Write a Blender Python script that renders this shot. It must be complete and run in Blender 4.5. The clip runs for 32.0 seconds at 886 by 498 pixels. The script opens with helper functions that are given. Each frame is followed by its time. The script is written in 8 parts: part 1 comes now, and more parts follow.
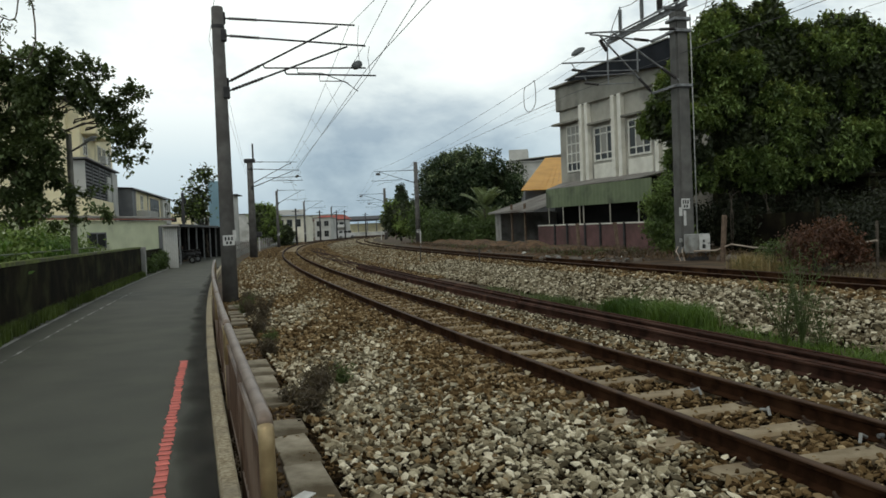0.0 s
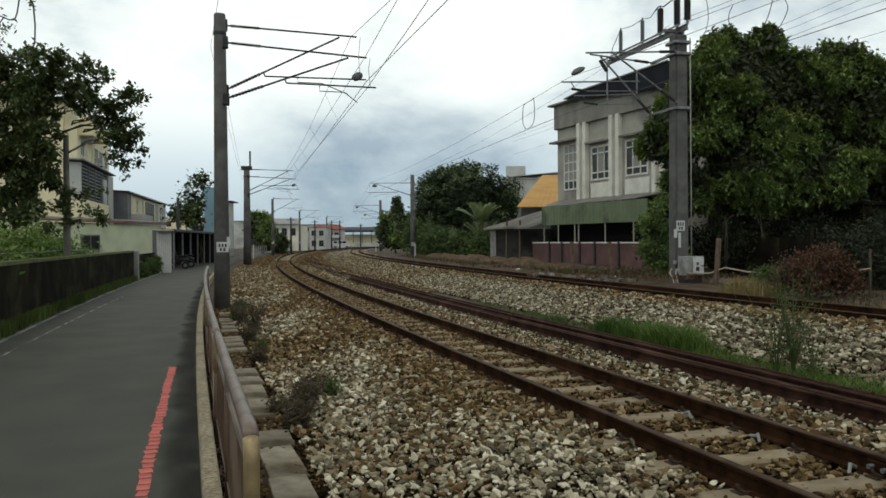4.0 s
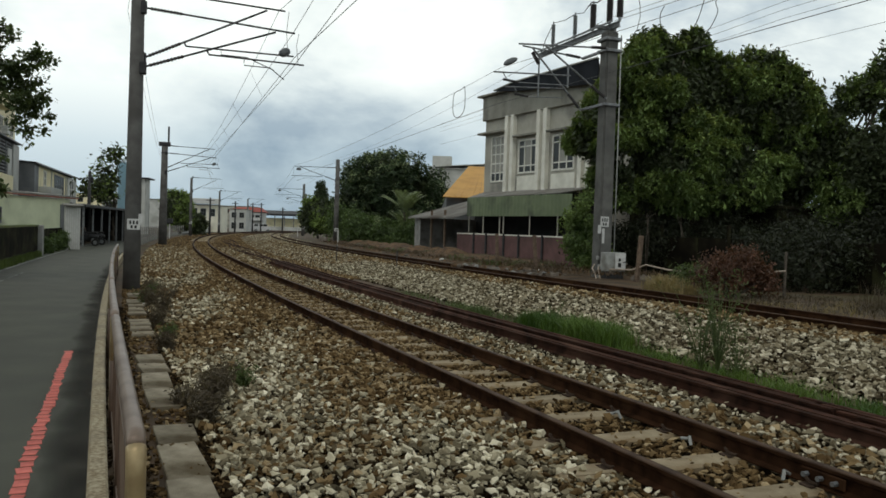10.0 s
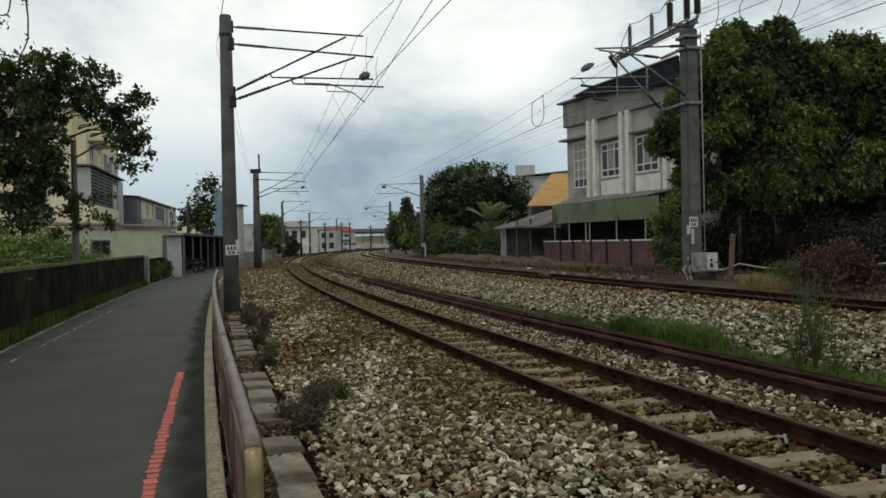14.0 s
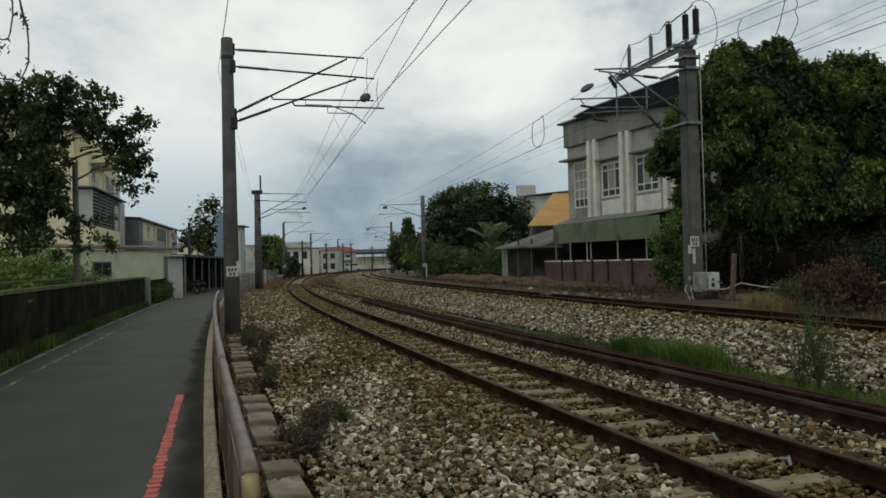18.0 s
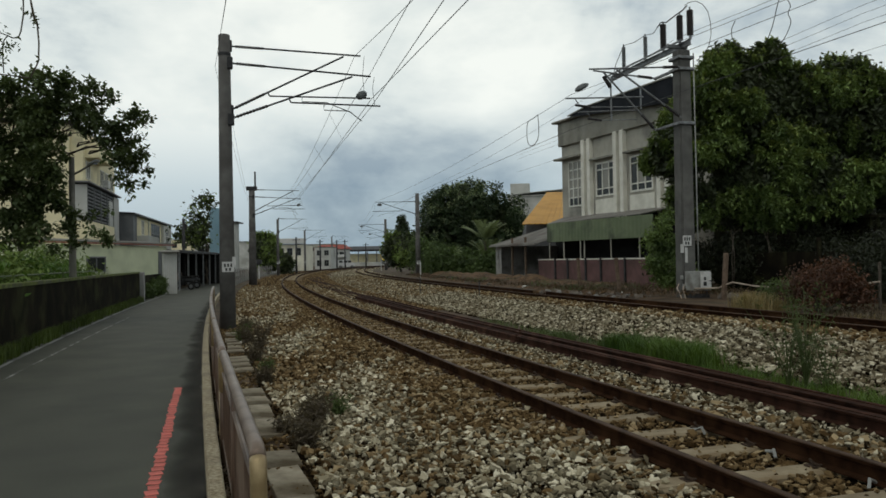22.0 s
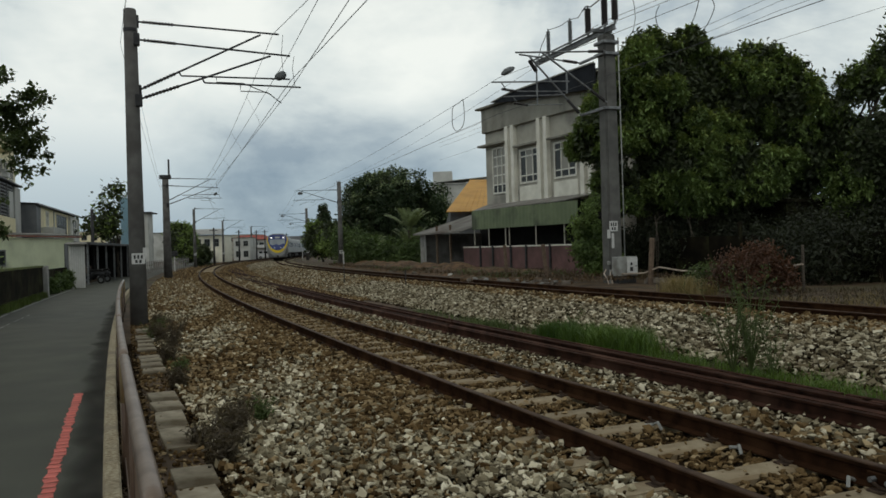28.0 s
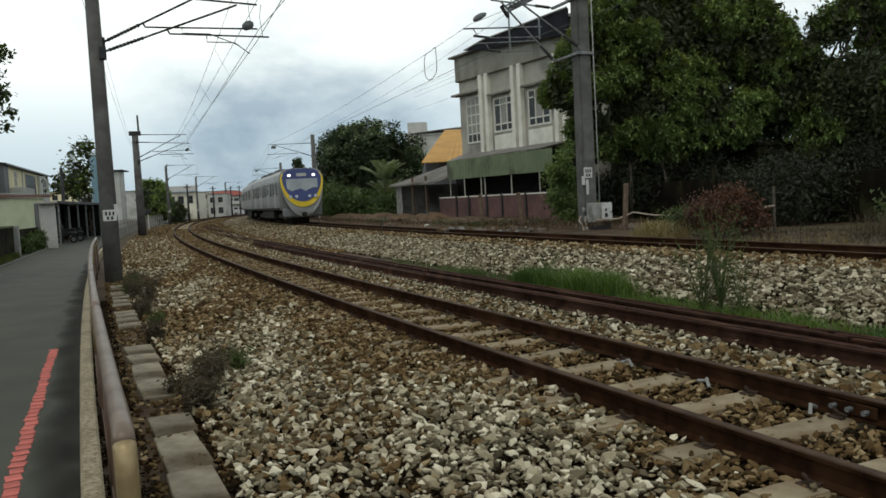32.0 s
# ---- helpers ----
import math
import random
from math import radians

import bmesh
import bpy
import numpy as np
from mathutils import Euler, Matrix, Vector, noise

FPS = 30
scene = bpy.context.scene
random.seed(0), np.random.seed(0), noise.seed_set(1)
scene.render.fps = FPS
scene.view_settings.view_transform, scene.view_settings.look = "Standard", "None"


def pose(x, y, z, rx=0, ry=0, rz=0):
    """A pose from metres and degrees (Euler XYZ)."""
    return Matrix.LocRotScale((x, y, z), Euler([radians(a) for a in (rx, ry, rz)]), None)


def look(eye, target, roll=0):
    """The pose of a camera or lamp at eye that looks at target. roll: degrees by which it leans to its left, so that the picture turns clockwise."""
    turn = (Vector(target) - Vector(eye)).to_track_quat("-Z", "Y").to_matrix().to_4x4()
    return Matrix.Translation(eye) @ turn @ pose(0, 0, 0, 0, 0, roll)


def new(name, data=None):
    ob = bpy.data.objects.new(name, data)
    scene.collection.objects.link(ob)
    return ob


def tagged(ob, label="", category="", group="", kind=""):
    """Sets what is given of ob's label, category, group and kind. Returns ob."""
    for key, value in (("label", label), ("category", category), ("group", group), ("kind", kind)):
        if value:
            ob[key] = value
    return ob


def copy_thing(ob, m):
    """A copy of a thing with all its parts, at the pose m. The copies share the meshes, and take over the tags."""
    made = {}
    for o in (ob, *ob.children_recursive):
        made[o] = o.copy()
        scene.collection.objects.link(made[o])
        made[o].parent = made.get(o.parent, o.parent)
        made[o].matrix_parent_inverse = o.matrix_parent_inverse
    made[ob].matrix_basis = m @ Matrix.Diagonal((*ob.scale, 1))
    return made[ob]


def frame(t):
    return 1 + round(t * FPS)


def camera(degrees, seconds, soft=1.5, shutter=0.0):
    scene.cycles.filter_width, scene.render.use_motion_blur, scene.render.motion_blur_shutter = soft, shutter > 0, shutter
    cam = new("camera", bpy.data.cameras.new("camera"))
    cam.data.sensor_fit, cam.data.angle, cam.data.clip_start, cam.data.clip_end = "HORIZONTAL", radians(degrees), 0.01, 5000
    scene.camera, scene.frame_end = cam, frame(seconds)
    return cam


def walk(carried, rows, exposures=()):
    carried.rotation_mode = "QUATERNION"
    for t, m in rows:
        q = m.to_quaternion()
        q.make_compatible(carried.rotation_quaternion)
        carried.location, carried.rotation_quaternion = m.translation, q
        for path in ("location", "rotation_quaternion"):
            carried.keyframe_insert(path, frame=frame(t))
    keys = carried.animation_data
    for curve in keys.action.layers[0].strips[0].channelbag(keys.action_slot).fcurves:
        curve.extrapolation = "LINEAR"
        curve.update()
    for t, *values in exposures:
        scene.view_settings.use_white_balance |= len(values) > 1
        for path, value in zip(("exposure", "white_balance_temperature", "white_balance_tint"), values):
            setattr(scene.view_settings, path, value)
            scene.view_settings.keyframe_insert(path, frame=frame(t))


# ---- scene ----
import itertools

# ---------------------------------------------------------------- camera
cam = camera(58.0, 32.0, soft=1.6)

EXPOSURES = [(t, stops, 6800, 8) for t, stops in ((0.0, 0.0), (3.5, 0.0), (6.0, -0.16), (8.0, -0.08), (9.0, -0.1), (11.0, -0.02), (12.0, -0.12), (13.0, -0.2), (17.0, -0.15), (18.0, -0.4), (19.0, -0.5), (21.0, -0.35),
                                                  (26.0, -0.3), (29.0, -0.4), (30.0, -0.35), (31.0, -0.2), (32.0, 0.06))]
PATH = [
    (0.0, 0.048, -0.151, 1.517, 88.44, 2.29, -0.04),
    (0.5, 0.048, -0.149, 1.516, 88.26, 2.12, -0.08),
    (1.0, 0.067, -0.210, 1.532, 88.07, 1.99, -0.10),
    (1.5, 0.071, -0.235, 1.530, 87.97, 1.73, -0.16),
    (2.0, 0.058, -0.228, 1.533, 88.04, 1.35, -0.29),
    (2.5, 0.058, -0.218, 1.532, 88.43, 0.97, -0.36),
    (3.0, 0.069, -0.217, 1.542, 88.98, 0.70, -0.36),
    (3.5, 0.050, -0.129, 1.526, 89.42, 0.43, -0.42),
    (5.5, 0.051, -0.124, 1.525, 89.34, 0.31, -0.41),
    (6.0, 0.042, -0.126, 1.519, 89.31, 0.31, -0.45),
    (6.5, 0.039, -0.111, 1.523, 89.30, 0.31, -0.31),
    (7.0, 0.052, -0.069, 1.522, 89.39, 0.38, 0.34),
    (7.5, 0.011, 0.125, 1.507, 89.70, -0.02, 0.91),
    (8.0, 0.014, 0.257, 1.510, 90.17, -1.41, -0.82),
    (8.2, 0.030, 0.197, 1.521, 89.95, -2.03, -3.46),
    (8.5, 0.053, 0.106, 1.538, 88.89, -2.65, -6.86),
    (9.0, 0.068, -0.106, 1.572, 88.51, -2.72, -8.62),
    (9.5, 0.060, 0.036, 1.545, 88.64, -2.40, -7.75),
    (10.0, 0.021, 0.337, 1.494, 88.69, -1.92, -5.89),
    (10.5, 0.003, 0.345, 1.470, 88.62, -0.73, -3.67),
    (11.0, 0.010, 0.124, 1.506, 88.54, 0.16, -1.57),
    (11.5, 0.032, 0.096, 1.519, 88.67, 0.86, -0.10),
    (12.0, 0.043, 0.094, 1.520, 88.96, 1.03, 0.33),
    (12.5, 0.010, 0.200, 1.479, 89.29, 1.02, 0.27),
    (13.0, 0.040, 0.092, 1.513, 89.22, 1.05, 0.28),
    (13.5, 0.035, 0.097, 1.512, 89.30, 1.10, 0.27),
    (14.0, 0.040, 0.095, 1.507, 89.46, 1.20, 0.31),
    (14.5, 0.039, 0.094, 1.511, 89.63, 1.23, 0.34),
    (16.5, 0.018, 0.199, 1.478, 90.53, 1.41, 0.35),
    (17.0, 0.046, 0.098, 1.512, 90.68, 1.41, 0.40),
    (17.5, 0.054, 0.108, 1.514, 90.84, 1.44, 0.41),
    (18.0, 0.052, 0.111, 1.516, 90.91, 1.41, 0.41),
    (18.5, 0.052, 0.106, 1.511, 90.95, 1.44, 0.41),
    (19.0, 0.045, 0.100, 1.510, 90.95, 1.41, 0.37),
    (19.5, 0.037, 0.096, 1.509, 90.94, 1.32, 0.35),
    (20.0, 0.032, 0.043, 1.501, 90.83, 1.30, 0.13),
    (20.5, 0.029, -0.003, 1.499, 90.74, 1.15, -0.05),
    (21.0, 0.034, -0.024, 1.500, 90.73, 1.10, -0.04),
    (21.5, 0.032, -0.049, 1.501, 90.73, 1.04, -0.05),
    (22.0, 0.031, -0.053, 1.500, 90.74, 1.00, -0.04),
    (22.5, 0.033, -0.051, 1.496, 90.76, 0.94, 0.01),
    (23.0, 0.027, -0.055, 1.496, 90.76, 0.88, 0.04),
    (23.5, 0.031, -0.055, 1.496, 90.75, 0.92, 0.12),
    (24.0, 0.032, -0.057, 1.494, 90.75, 0.98, 0.17),
    (24.5, 0.035, -0.063, 1.494, 90.75, 1.00, 0.22),
    (25.0, 0.042, -0.072, 1.496, 90.75, 1.01, 0.31),
    (25.5, 0.055, -0.123, 1.524, 90.71, 0.95, 0.37),
    (26.0, 0.043, -0.094, 1.518, 91.25, -0.25, 0.04),
    (26.2, 0.041, 0.044, 1.491, 90.77, -0.87, -0.93),
    (26.3, 0.041, 0.113, 1.477, 90.19, -1.24, -2.28),
    (26.5, 0.038, 0.252, 1.450, 88.62, -1.89, -7.04),
    (28.5, -0.089, 0.699, 1.482, 90.04, 2.62, -4.96),
    (29.0, -0.081, 0.676, 1.469, 89.88, 3.03, -5.03),
    (29.5, -0.089, 0.612, 1.470, 89.82, 2.99, -5.56),
    (30.0, -0.075, 0.623, 1.457, 89.80, 3.04, -5.93),
    (30.5, -0.058, 0.633, 1.465, 89.68, 3.03, -6.33),
    (31.0, -0.016, 0.591, 1.483, 88.97, 3.09, -6.66),
    (31.5, -0.011, 0.606, 1.463, 87.81, 3.24, -7.13),
    (32.0, -0.027, 0.664, 1.414, 86.29, 3.03, -7.27),
]
walk(cam, [(t, pose(x, y, z, rx, ry, rz)) for t, x, y, z, rx, ry, rz in PATH],
     exposures=EXPOSURES)

# ---------------------------------------------------------------- light
world = bpy.data.worlds.new("overcast_sky")
scene.world = world
world.use_nodes = True
wn, wl = world.node_tree.nodes, world.node_tree.links
wn.clear()
w_out = wn.new("ShaderNodeOutputWorld")
w_bg = wn.new("ShaderNodeBackground")
w_sky = wn.new("ShaderNodeTexSky")
w_sky.sky_type, w_sky.sun_disc = "NISHITA", False
w_sky.sun_elevation, w_sky.sun_rotation = radians(58), radians(200)
w_sky.air_density, w_sky.dust_density = 1.0, 2.0
w_co = wn.new("ShaderNodeTexCoord")
w_map = wn.new("ShaderNodeMapping")
w_map.inputs["Scale"].default_value = (1.0, 1.0, 1.9)
w_n1 = wn.new("ShaderNodeTexNoise")
w_n1.inputs["Scale"].default_value, w_n1.inputs["Detail"].default_value = 2.9, 7.0
w_n1.inputs["Roughness"].default_value, w_n1.inputs["Distortion"].default_value = 0.56, 0.15
w_ramp = wn.new("ShaderNodeValToRGB")
w_ramp.color_ramp.elements[0].position, w_ramp.color_ramp.elements[0].color = 0.36, (0.45, 0.53, 0.61, 1)
w_ramp.color_ramp.elements[1].position, w_ramp.color_ramp.elements[1].color = 0.60, (0.98, 1.01, 1.01, 1)
e = w_ramp.color_ramp.elements.new(0.47)
e.color = (0.76, 0.82, 0.85, 1)
# bluer and darker cloud base low over the horizon, brighter deck higher up
w_sep = wn.new("ShaderNodeSeparateXYZ")
w_low = wn.new("ShaderNodeMapRange")
w_low.inputs["From Min"].default_value, w_low.inputs["From Max"].default_value = 0.0, 1.0
w_mixlow = wn.new("ShaderNodeMix")
w_mixlow.data_type, w_mixlow.blend_type = "RGBA", "MULTIPLY"
w_lowcol = wn.new("ShaderNodeValToRGB")
w_lowcol.color_ramp.elements[0].color, w_lowcol.color_ramp.elements[1].color = (0.40, 0.50, 0.60, 1), (0.40, 0.42, 0.43, 1)
for at_, c_ in ((0.09, (0.62, 0.72, 0.80, 1)), (0.19, (1.05, 1.08, 1.08, 1)), (0.36, (1.06, 1.08, 1.07, 1)), (0.60, (0.55, 0.57, 0.58, 1))):
    w_lowcol.color_ramp.elements.new(at_).color = c_
w_mix = wn.new("ShaderNodeMix")
w_mix.data_type = "RGBA"
w_mix.inputs["Factor"].default_value = 0.97
w_mul = wn.new("ShaderNodeMix")
w_mul.data_type, w_mul.blend_type = "RGBA", "MULTIPLY"
w_mul.inputs["Factor"].default_value = 1.0
w_mul.inputs["B"].default_value = (0.1, 0.1, 0.1, 1)
wl.new(w_co.outputs["Generated"], w_map.inputs["Vector"])
wl.new(w_map.outputs["Vector"], w_n1.inputs["Vector"])
wl.new(w_n1.outputs["Fac"], w_ramp.inputs["Fac"])
wl.new(w_co.outputs["Generated"], w_sep.inputs["Vector"])
wl.new(w_sep.outputs["Z"], w_low.inputs["Value"])
wl.new(w_low.outputs["Result"], w_lowcol.inputs["Fac"])
w_mixlow.inputs["Factor"].default_value = 1.0
wl.new(w_ramp.outputs["Color"], w_mixlow.inputs["A"])
wl.new(w_lowcol.outputs["Color"], w_mixlow.inputs["B"])
wl.new(w_sky.outputs["Color"], w_mul.inputs["A"])
wl.new(w_mul.outputs["Result"], w_mix.inputs["A"])
wl.new(w_mixlow.outputs["Result"], w_mix.inputs["B"])
wl.new(w_mix.outputs["Result"], w_bg.inputs["Color"])
w_bg.inputs["Strength"].default_value = 1.12
wl.new(w_bg.outputs["Background"], w_out.inputs["Surface"])

sun = new("sun", bpy.data.lights.new("sun", "SUN"))
sun.data.energy, sun.data.angle, sun.data.color = 0.6, radians(20), (1.0, 0.97, 0.92)
sun.matrix_world = look((-20, -55, 95), (0, 0, 0))


# ---------------------------------------------------------------- materials
def mat(name, base, dark=None, rough=0.85, metal=0.0, scale=6.0, fine=60.0, bump=0.3, island=0.0, rand=0.0,
        stain=None, stain_scale=0.8, stain_at=(0.5, 0.66), spec=0.3, emit=0.0, bump_dist=0.01):
    """A procedural surface: two tones of grain, larger stains, fine relief."""
    m = bpy.data.materials.new(name)
    m.use_nodes = True
    n, l = m.node_tree.nodes, m.node_tree.links
    b = n["Principled BSDF"]
    dark = dark or tuple(c * 0.62 for c in base)
    co = n.new("ShaderNodeTexCoord")
    big = n.new("ShaderNodeTexNoise")
    big.inputs["Scale"].default_value, big.inputs["Detail"].default_value = scale, 6.0
    ramp = n.new("ShaderNodeValToRGB")
    ramp.color_ramp.elements[0].position, ramp.color_ramp.elements[0].color = 0.36, (*dark, 1)
    ramp.color_ramp.elements[1].position, ramp.color_ramp.elements[1].color = 0.62, (*base, 1)
    l.new(co.outputs["Object"], big.inputs["Vector"])
    l.new(big.outputs["Fac"], ramp.inputs["Fac"])
    col = ramp.outputs["Color"]
    if stain:
        sn = n.new("ShaderNodeTexNoise")
        sn.inputs["Scale"].default_value, sn.inputs["Detail"].default_value = stain_scale, 5.0
        l.new(co.outputs["Object"], sn.inputs["Vector"])
        sr = n.new("ShaderNodeMapRange")
        sr.inputs["From Min"].default_value, sr.inputs["From Max"].default_value = stain_at
        l.new(sn.outputs["Fac"], sr.inputs["Value"])
        sm = n.new("ShaderNodeMix")
        sm.data_type = "RGBA"
        sm.inputs["B"].default_value = (*stain, 1)
        l.new(sr.outputs["Result"], sm.inputs["Factor"])
        l.new(col, sm.inputs["A"])
        col = sm.outputs["Result"]
    if island or rand:
        src = n.new("ShaderNodeNewGeometry").outputs["Random Per Island"] if island else n.new("ShaderNodeObjectInfo").outputs["Random"]
        amount = island or rand
        mr = n.new("ShaderNodeMapRange")
        mr.inputs["To Min"].default_value, mr.inputs["To Max"].default_value = 1 - amount, 1 + amount
        l.new(src, mr.inputs["Value"])
        hs = n.new("ShaderNodeHueSaturation")
        l.new(mr.outputs["Result"], hs.inputs["Value"])
        l.new(col, hs.inputs["Color"])
        col = hs.outputs["Color"]
    l.new(col, b.inputs["Base Color"])
    if bump:
        fn = n.new("ShaderNodeTexNoise")
        fn.inputs["Scale"].default_value, fn.inputs["Detail"].default_value = fine, 3.0
        l.new(co.outputs["Object"], fn.inputs["Vector"])
        bp = n.new("ShaderNodeBump")
        bp.inputs["Strength"].default_value, bp.inputs["Distance"].default_value = bump, bump_dist
        l.new(fn.outputs["Fac"], bp.inputs["Height"])
        l.new(bp.outputs["Normal"], b.inputs["Normal"])
    b.inputs["Roughness"].default_value, b.inputs["Metallic"].default_value = rough, metal
    b.inputs["Specular IOR Level"].default_value = spec
    if emit:
        b.inputs["Emission Color"].default_value = (*base, 1)
        b.inputs["Emission Strength"].default_value = emit
    return m


def leaf_mat(name, base, dark, amount=0.35, scale=0.5):
    """Leaf surface: every leaf a little different, thin enough to let light through."""
    m = mat(name, base, dark, rough=0.46, scale=scale, bump=0.0, island=amount, spec=0.3)
    n, l = m.node_tree.nodes, m.node_tree.links
    b, out = n["Principled BSDF"], n["Material Output"]
    tr = n.new("ShaderNodeBsdfTranslucent")
    tr.inputs["Color"].default_value = (base[0] * 1.2, base[1] * 1.25, base[2] * 0.7, 1)
    mx = n.new("ShaderNodeMixShader")
    mx.inputs["Fac"].default_value = 0.22
    l.new(b.outputs["BSDF"], mx.inputs[1])
    l.new(tr.outputs["BSDF"], mx.inputs[2])
    l.new(mx.outputs["Shader"], out.inputs["Surface"])
    return m


def glass_mat(name, tint=(0.022, 0.025, 0.024)):
    m = mat(name, tint, tint, rough=0.22, scale=2, bump=0.0, spec=0.25)
    return m


M_GROUND = mat("dry_soil", (0.110, 0.072, 0.042), (0.045, 0.030, 0.017), scale=1.3, fine=40, bump=0.6, stain=(0.075, 0.075, 0.032), stain_scale=0.22, stain_at=(0.54, 0.68))
M_DIRT = mat("leaf_littered_dirt", (0.185, 0.105, 0.050), (0.050, 0.029, 0.014), scale=3.5, fine=22, bump=1.0, bump_dist=0.06, stain=(0.066, 0.058, 0.030), stain_scale=0.7, stain_at=(0.52, 0.64))
M_MOSS = mat("mossy_coping", (0.165, 0.205, 0.048), (0.070, 0.080, 0.026), scale=5, fine=40, bump=0.6, stain=(0.09, 0.09, 0.06), stain_scale=1.2)
M_ASPHALT = mat("worn_asphalt", (0.081, 0.083, 0.063), (0.057, 0.059, 0.045), rough=0.72, scale=1.1, fine=170, bump=0.35, stain=(0.063, 0.064, 0.050), stain_scale=0.35, stain_at=(0.5, 0.75), bump_dist=0.006)
M_BALLASTBED = mat("ballast_bed", (0.088, 0.055, 0.030), (0.018, 0.011, 0.006), spec=0.05, scale=14, fine=26, bump=1.0, stain=(0.03, 0.019, 0.010), stain_scale=0.5, bump_dist=0.05)
def stone_mat(name, tones, stain, stain_at):
    """Crushed stone: every stone its own tone, rust-stained in patches."""
    m = mat(name, tones[2], tones[1], scale=30, fine=90, bump=0.4, spec=0.04, stain=stain, stain_scale=0.6, stain_at=stain_at)
    n, l = m.node_tree.nodes, m.node_tree.links
    b = n["Principled BSDF"]
    geo = n.new("ShaderNodeNewGeometry")
    ramp = n.new("ShaderNodeValToRGB")
    for i, c in enumerate(tones):
        e = ramp.color_ramp.elements[i] if i < 2 else ramp.color_ramp.elements.new(i / (len(tones) - 1))
        e.position, e.color = i / (len(tones) - 1), (*c, 1)
    l.new(geo.outputs["Random Per Island"], ramp.inputs["Fac"])
    mx = n.new("ShaderNodeMix")
    mx.data_type = "RGBA"
    mx.inputs["Factor"].default_value = 0.82
    l.new(b.inputs["Base Color"].links[0].from_socket, mx.inputs["A"])
    l.new(ramp.outputs["Color"], mx.inputs["B"])
    l.new(mx.outputs["Result"], b.inputs["Base Color"])
    return m


M_STONE = stone_mat("ballast_stone", [(0.046, 0.037, 0.023), (0.165, 0.138, 0.088), (0.300, 0.260, 0.172), (0.440, 0.390, 0.268), (0.64, 0.58, 0.425), (0.95, 0.88, 0.68)], (0.25, 0.150, 0.062), (0.50, 0.66))
M_STONE_BROWN = stone_mat("rust_stained_ballast", [(0.027, 0.016, 0.007), (0.084, 0.052, 0.023), (0.163, 0.106, 0.049), (0.247, 0.172, 0.088), (0.47, 0.365, 0.215)], (0.185, 0.116, 0.052), (0.5, 0.66))
M_STONE_PALE = stone_mat("pale_ballast", [(0.032, 0.024, 0.013), (0.130, 0.104, 0.063), (0.265, 0.228, 0.152), (0.440, 0.392, 0.280), (0.84, 0.77, 0.59)], (0.165, 0.104, 0.050), (0.50, 0.64))
# dirt tones taken near black, to paint the shade between the stones
M_STONE_DIRTYGAP = stone_mat("dirty_gap_shade_ballast", [(0.006, 0.004, 0.002), (0.012, 0.008, 0.004), (0.021, 0.013, 0.006), (0.032, 0.021, 0.010), (0.055, 0.039, 0.021)], (0.025, 0.014, 0.006), (0.5, 0.66))
M_RAIL = mat("rusty_rail", (0.040, 0.019, 0.010), (0.018, 0.009, 0.005), rough=0.9, scale=7, fine=80, bump=0.3, metal=0.0, spec=0.02, stain=(0.062, 0.031, 0.016), stain_scale=1.4)
M_RAILHEAD = mat("worn_rail_head", (0.085, 0.052, 0.033), (0.045, 0.027, 0.018), rough=0.65, scale=5, fine=60, bump=0.1, metal=0.0, spec=0.12)
M_OLDRAIL = mat("old_red_rust", (0.058, 0.026, 0.017), (0.024, 0.012, 0.008), rough=0.85, scale=5, fine=70, bump=0.4, rand=0.3, spec=0.06, stain=(0.088, 0.046, 0.032), stain_scale=1.1)
M_SLEEPER = mat("concrete_sleeper", (0.36, 0.295, 0.195), (0.22, 0.168, 0.10), scale=4, fine=90, bump=0.35, rand=0.16, stain=(0.21, 0.15, 0.085), stain_scale=1.7)
M_CLIP = mat("clip_steel", (0.075, 0.052, 0.038), (0.04, 0.027, 0.02), rough=0.8, scale=20, spec=0.1)
M_CONCRETE = mat("old_concrete", (0.34, 0.335, 0.32), (0.24, 0.235, 0.22), scale=2.6, fine=60, bump=0.35, stain=(0.13, 0.125, 0.115), stain_scale=0.9)
M_POLE = mat("pole_concrete", (0.155, 0.150, 0.142), (0.105, 0.10, 0.095), scale=3, fine=60, bump=0.3, stain=(0.08, 0.075, 0.07), stain_scale=0.8)
M_POLEP4 = mat("weathered_post_concrete", (0.140, 0.138, 0.128), (0.092, 0.090, 0.084), scale=2.2, fine=50, bump=0.3, stain=(0.09, 0.09, 0.085), stain_scale=0.7)
M_POLEPALE = mat("pale_pole_concrete", (0.235, 0.225, 0.195), (0.15, 0.14, 0.12), scale=2.5, fine=50, bump=0.3, stain=(0.12, 0.115, 0.10), stain_scale=0.9)
M_CURB = mat("pebble_dash_kerb", (0.46, 0.40, 0.28), (0.22, 0.17, 0.10), scale=34, fine=110, bump=0.7, stain=(0.22, 0.19, 0.14), stain_scale=1.5)
M_SLAB = mat("edge_slab_concrete", (0.37, 0.325, 0.245), (0.21, 0.18, 0.13), scale=5, fine=80, bump=0.45, rand=0.14, spec=0.1, stain=(0.095, 0.074, 0.045), stain_scale=1.6, stain_at=(0.46, 0.64))
M_RAILING = mat("brown_railing_paint", (0.125, 0.082, 0.058), (0.075, 0.048, 0.035), rough=0.5, scale=4, fine=60, bump=0.12, metal=0.1, stain=(0.20, 0.15, 0.115), stain_scale=1.2)
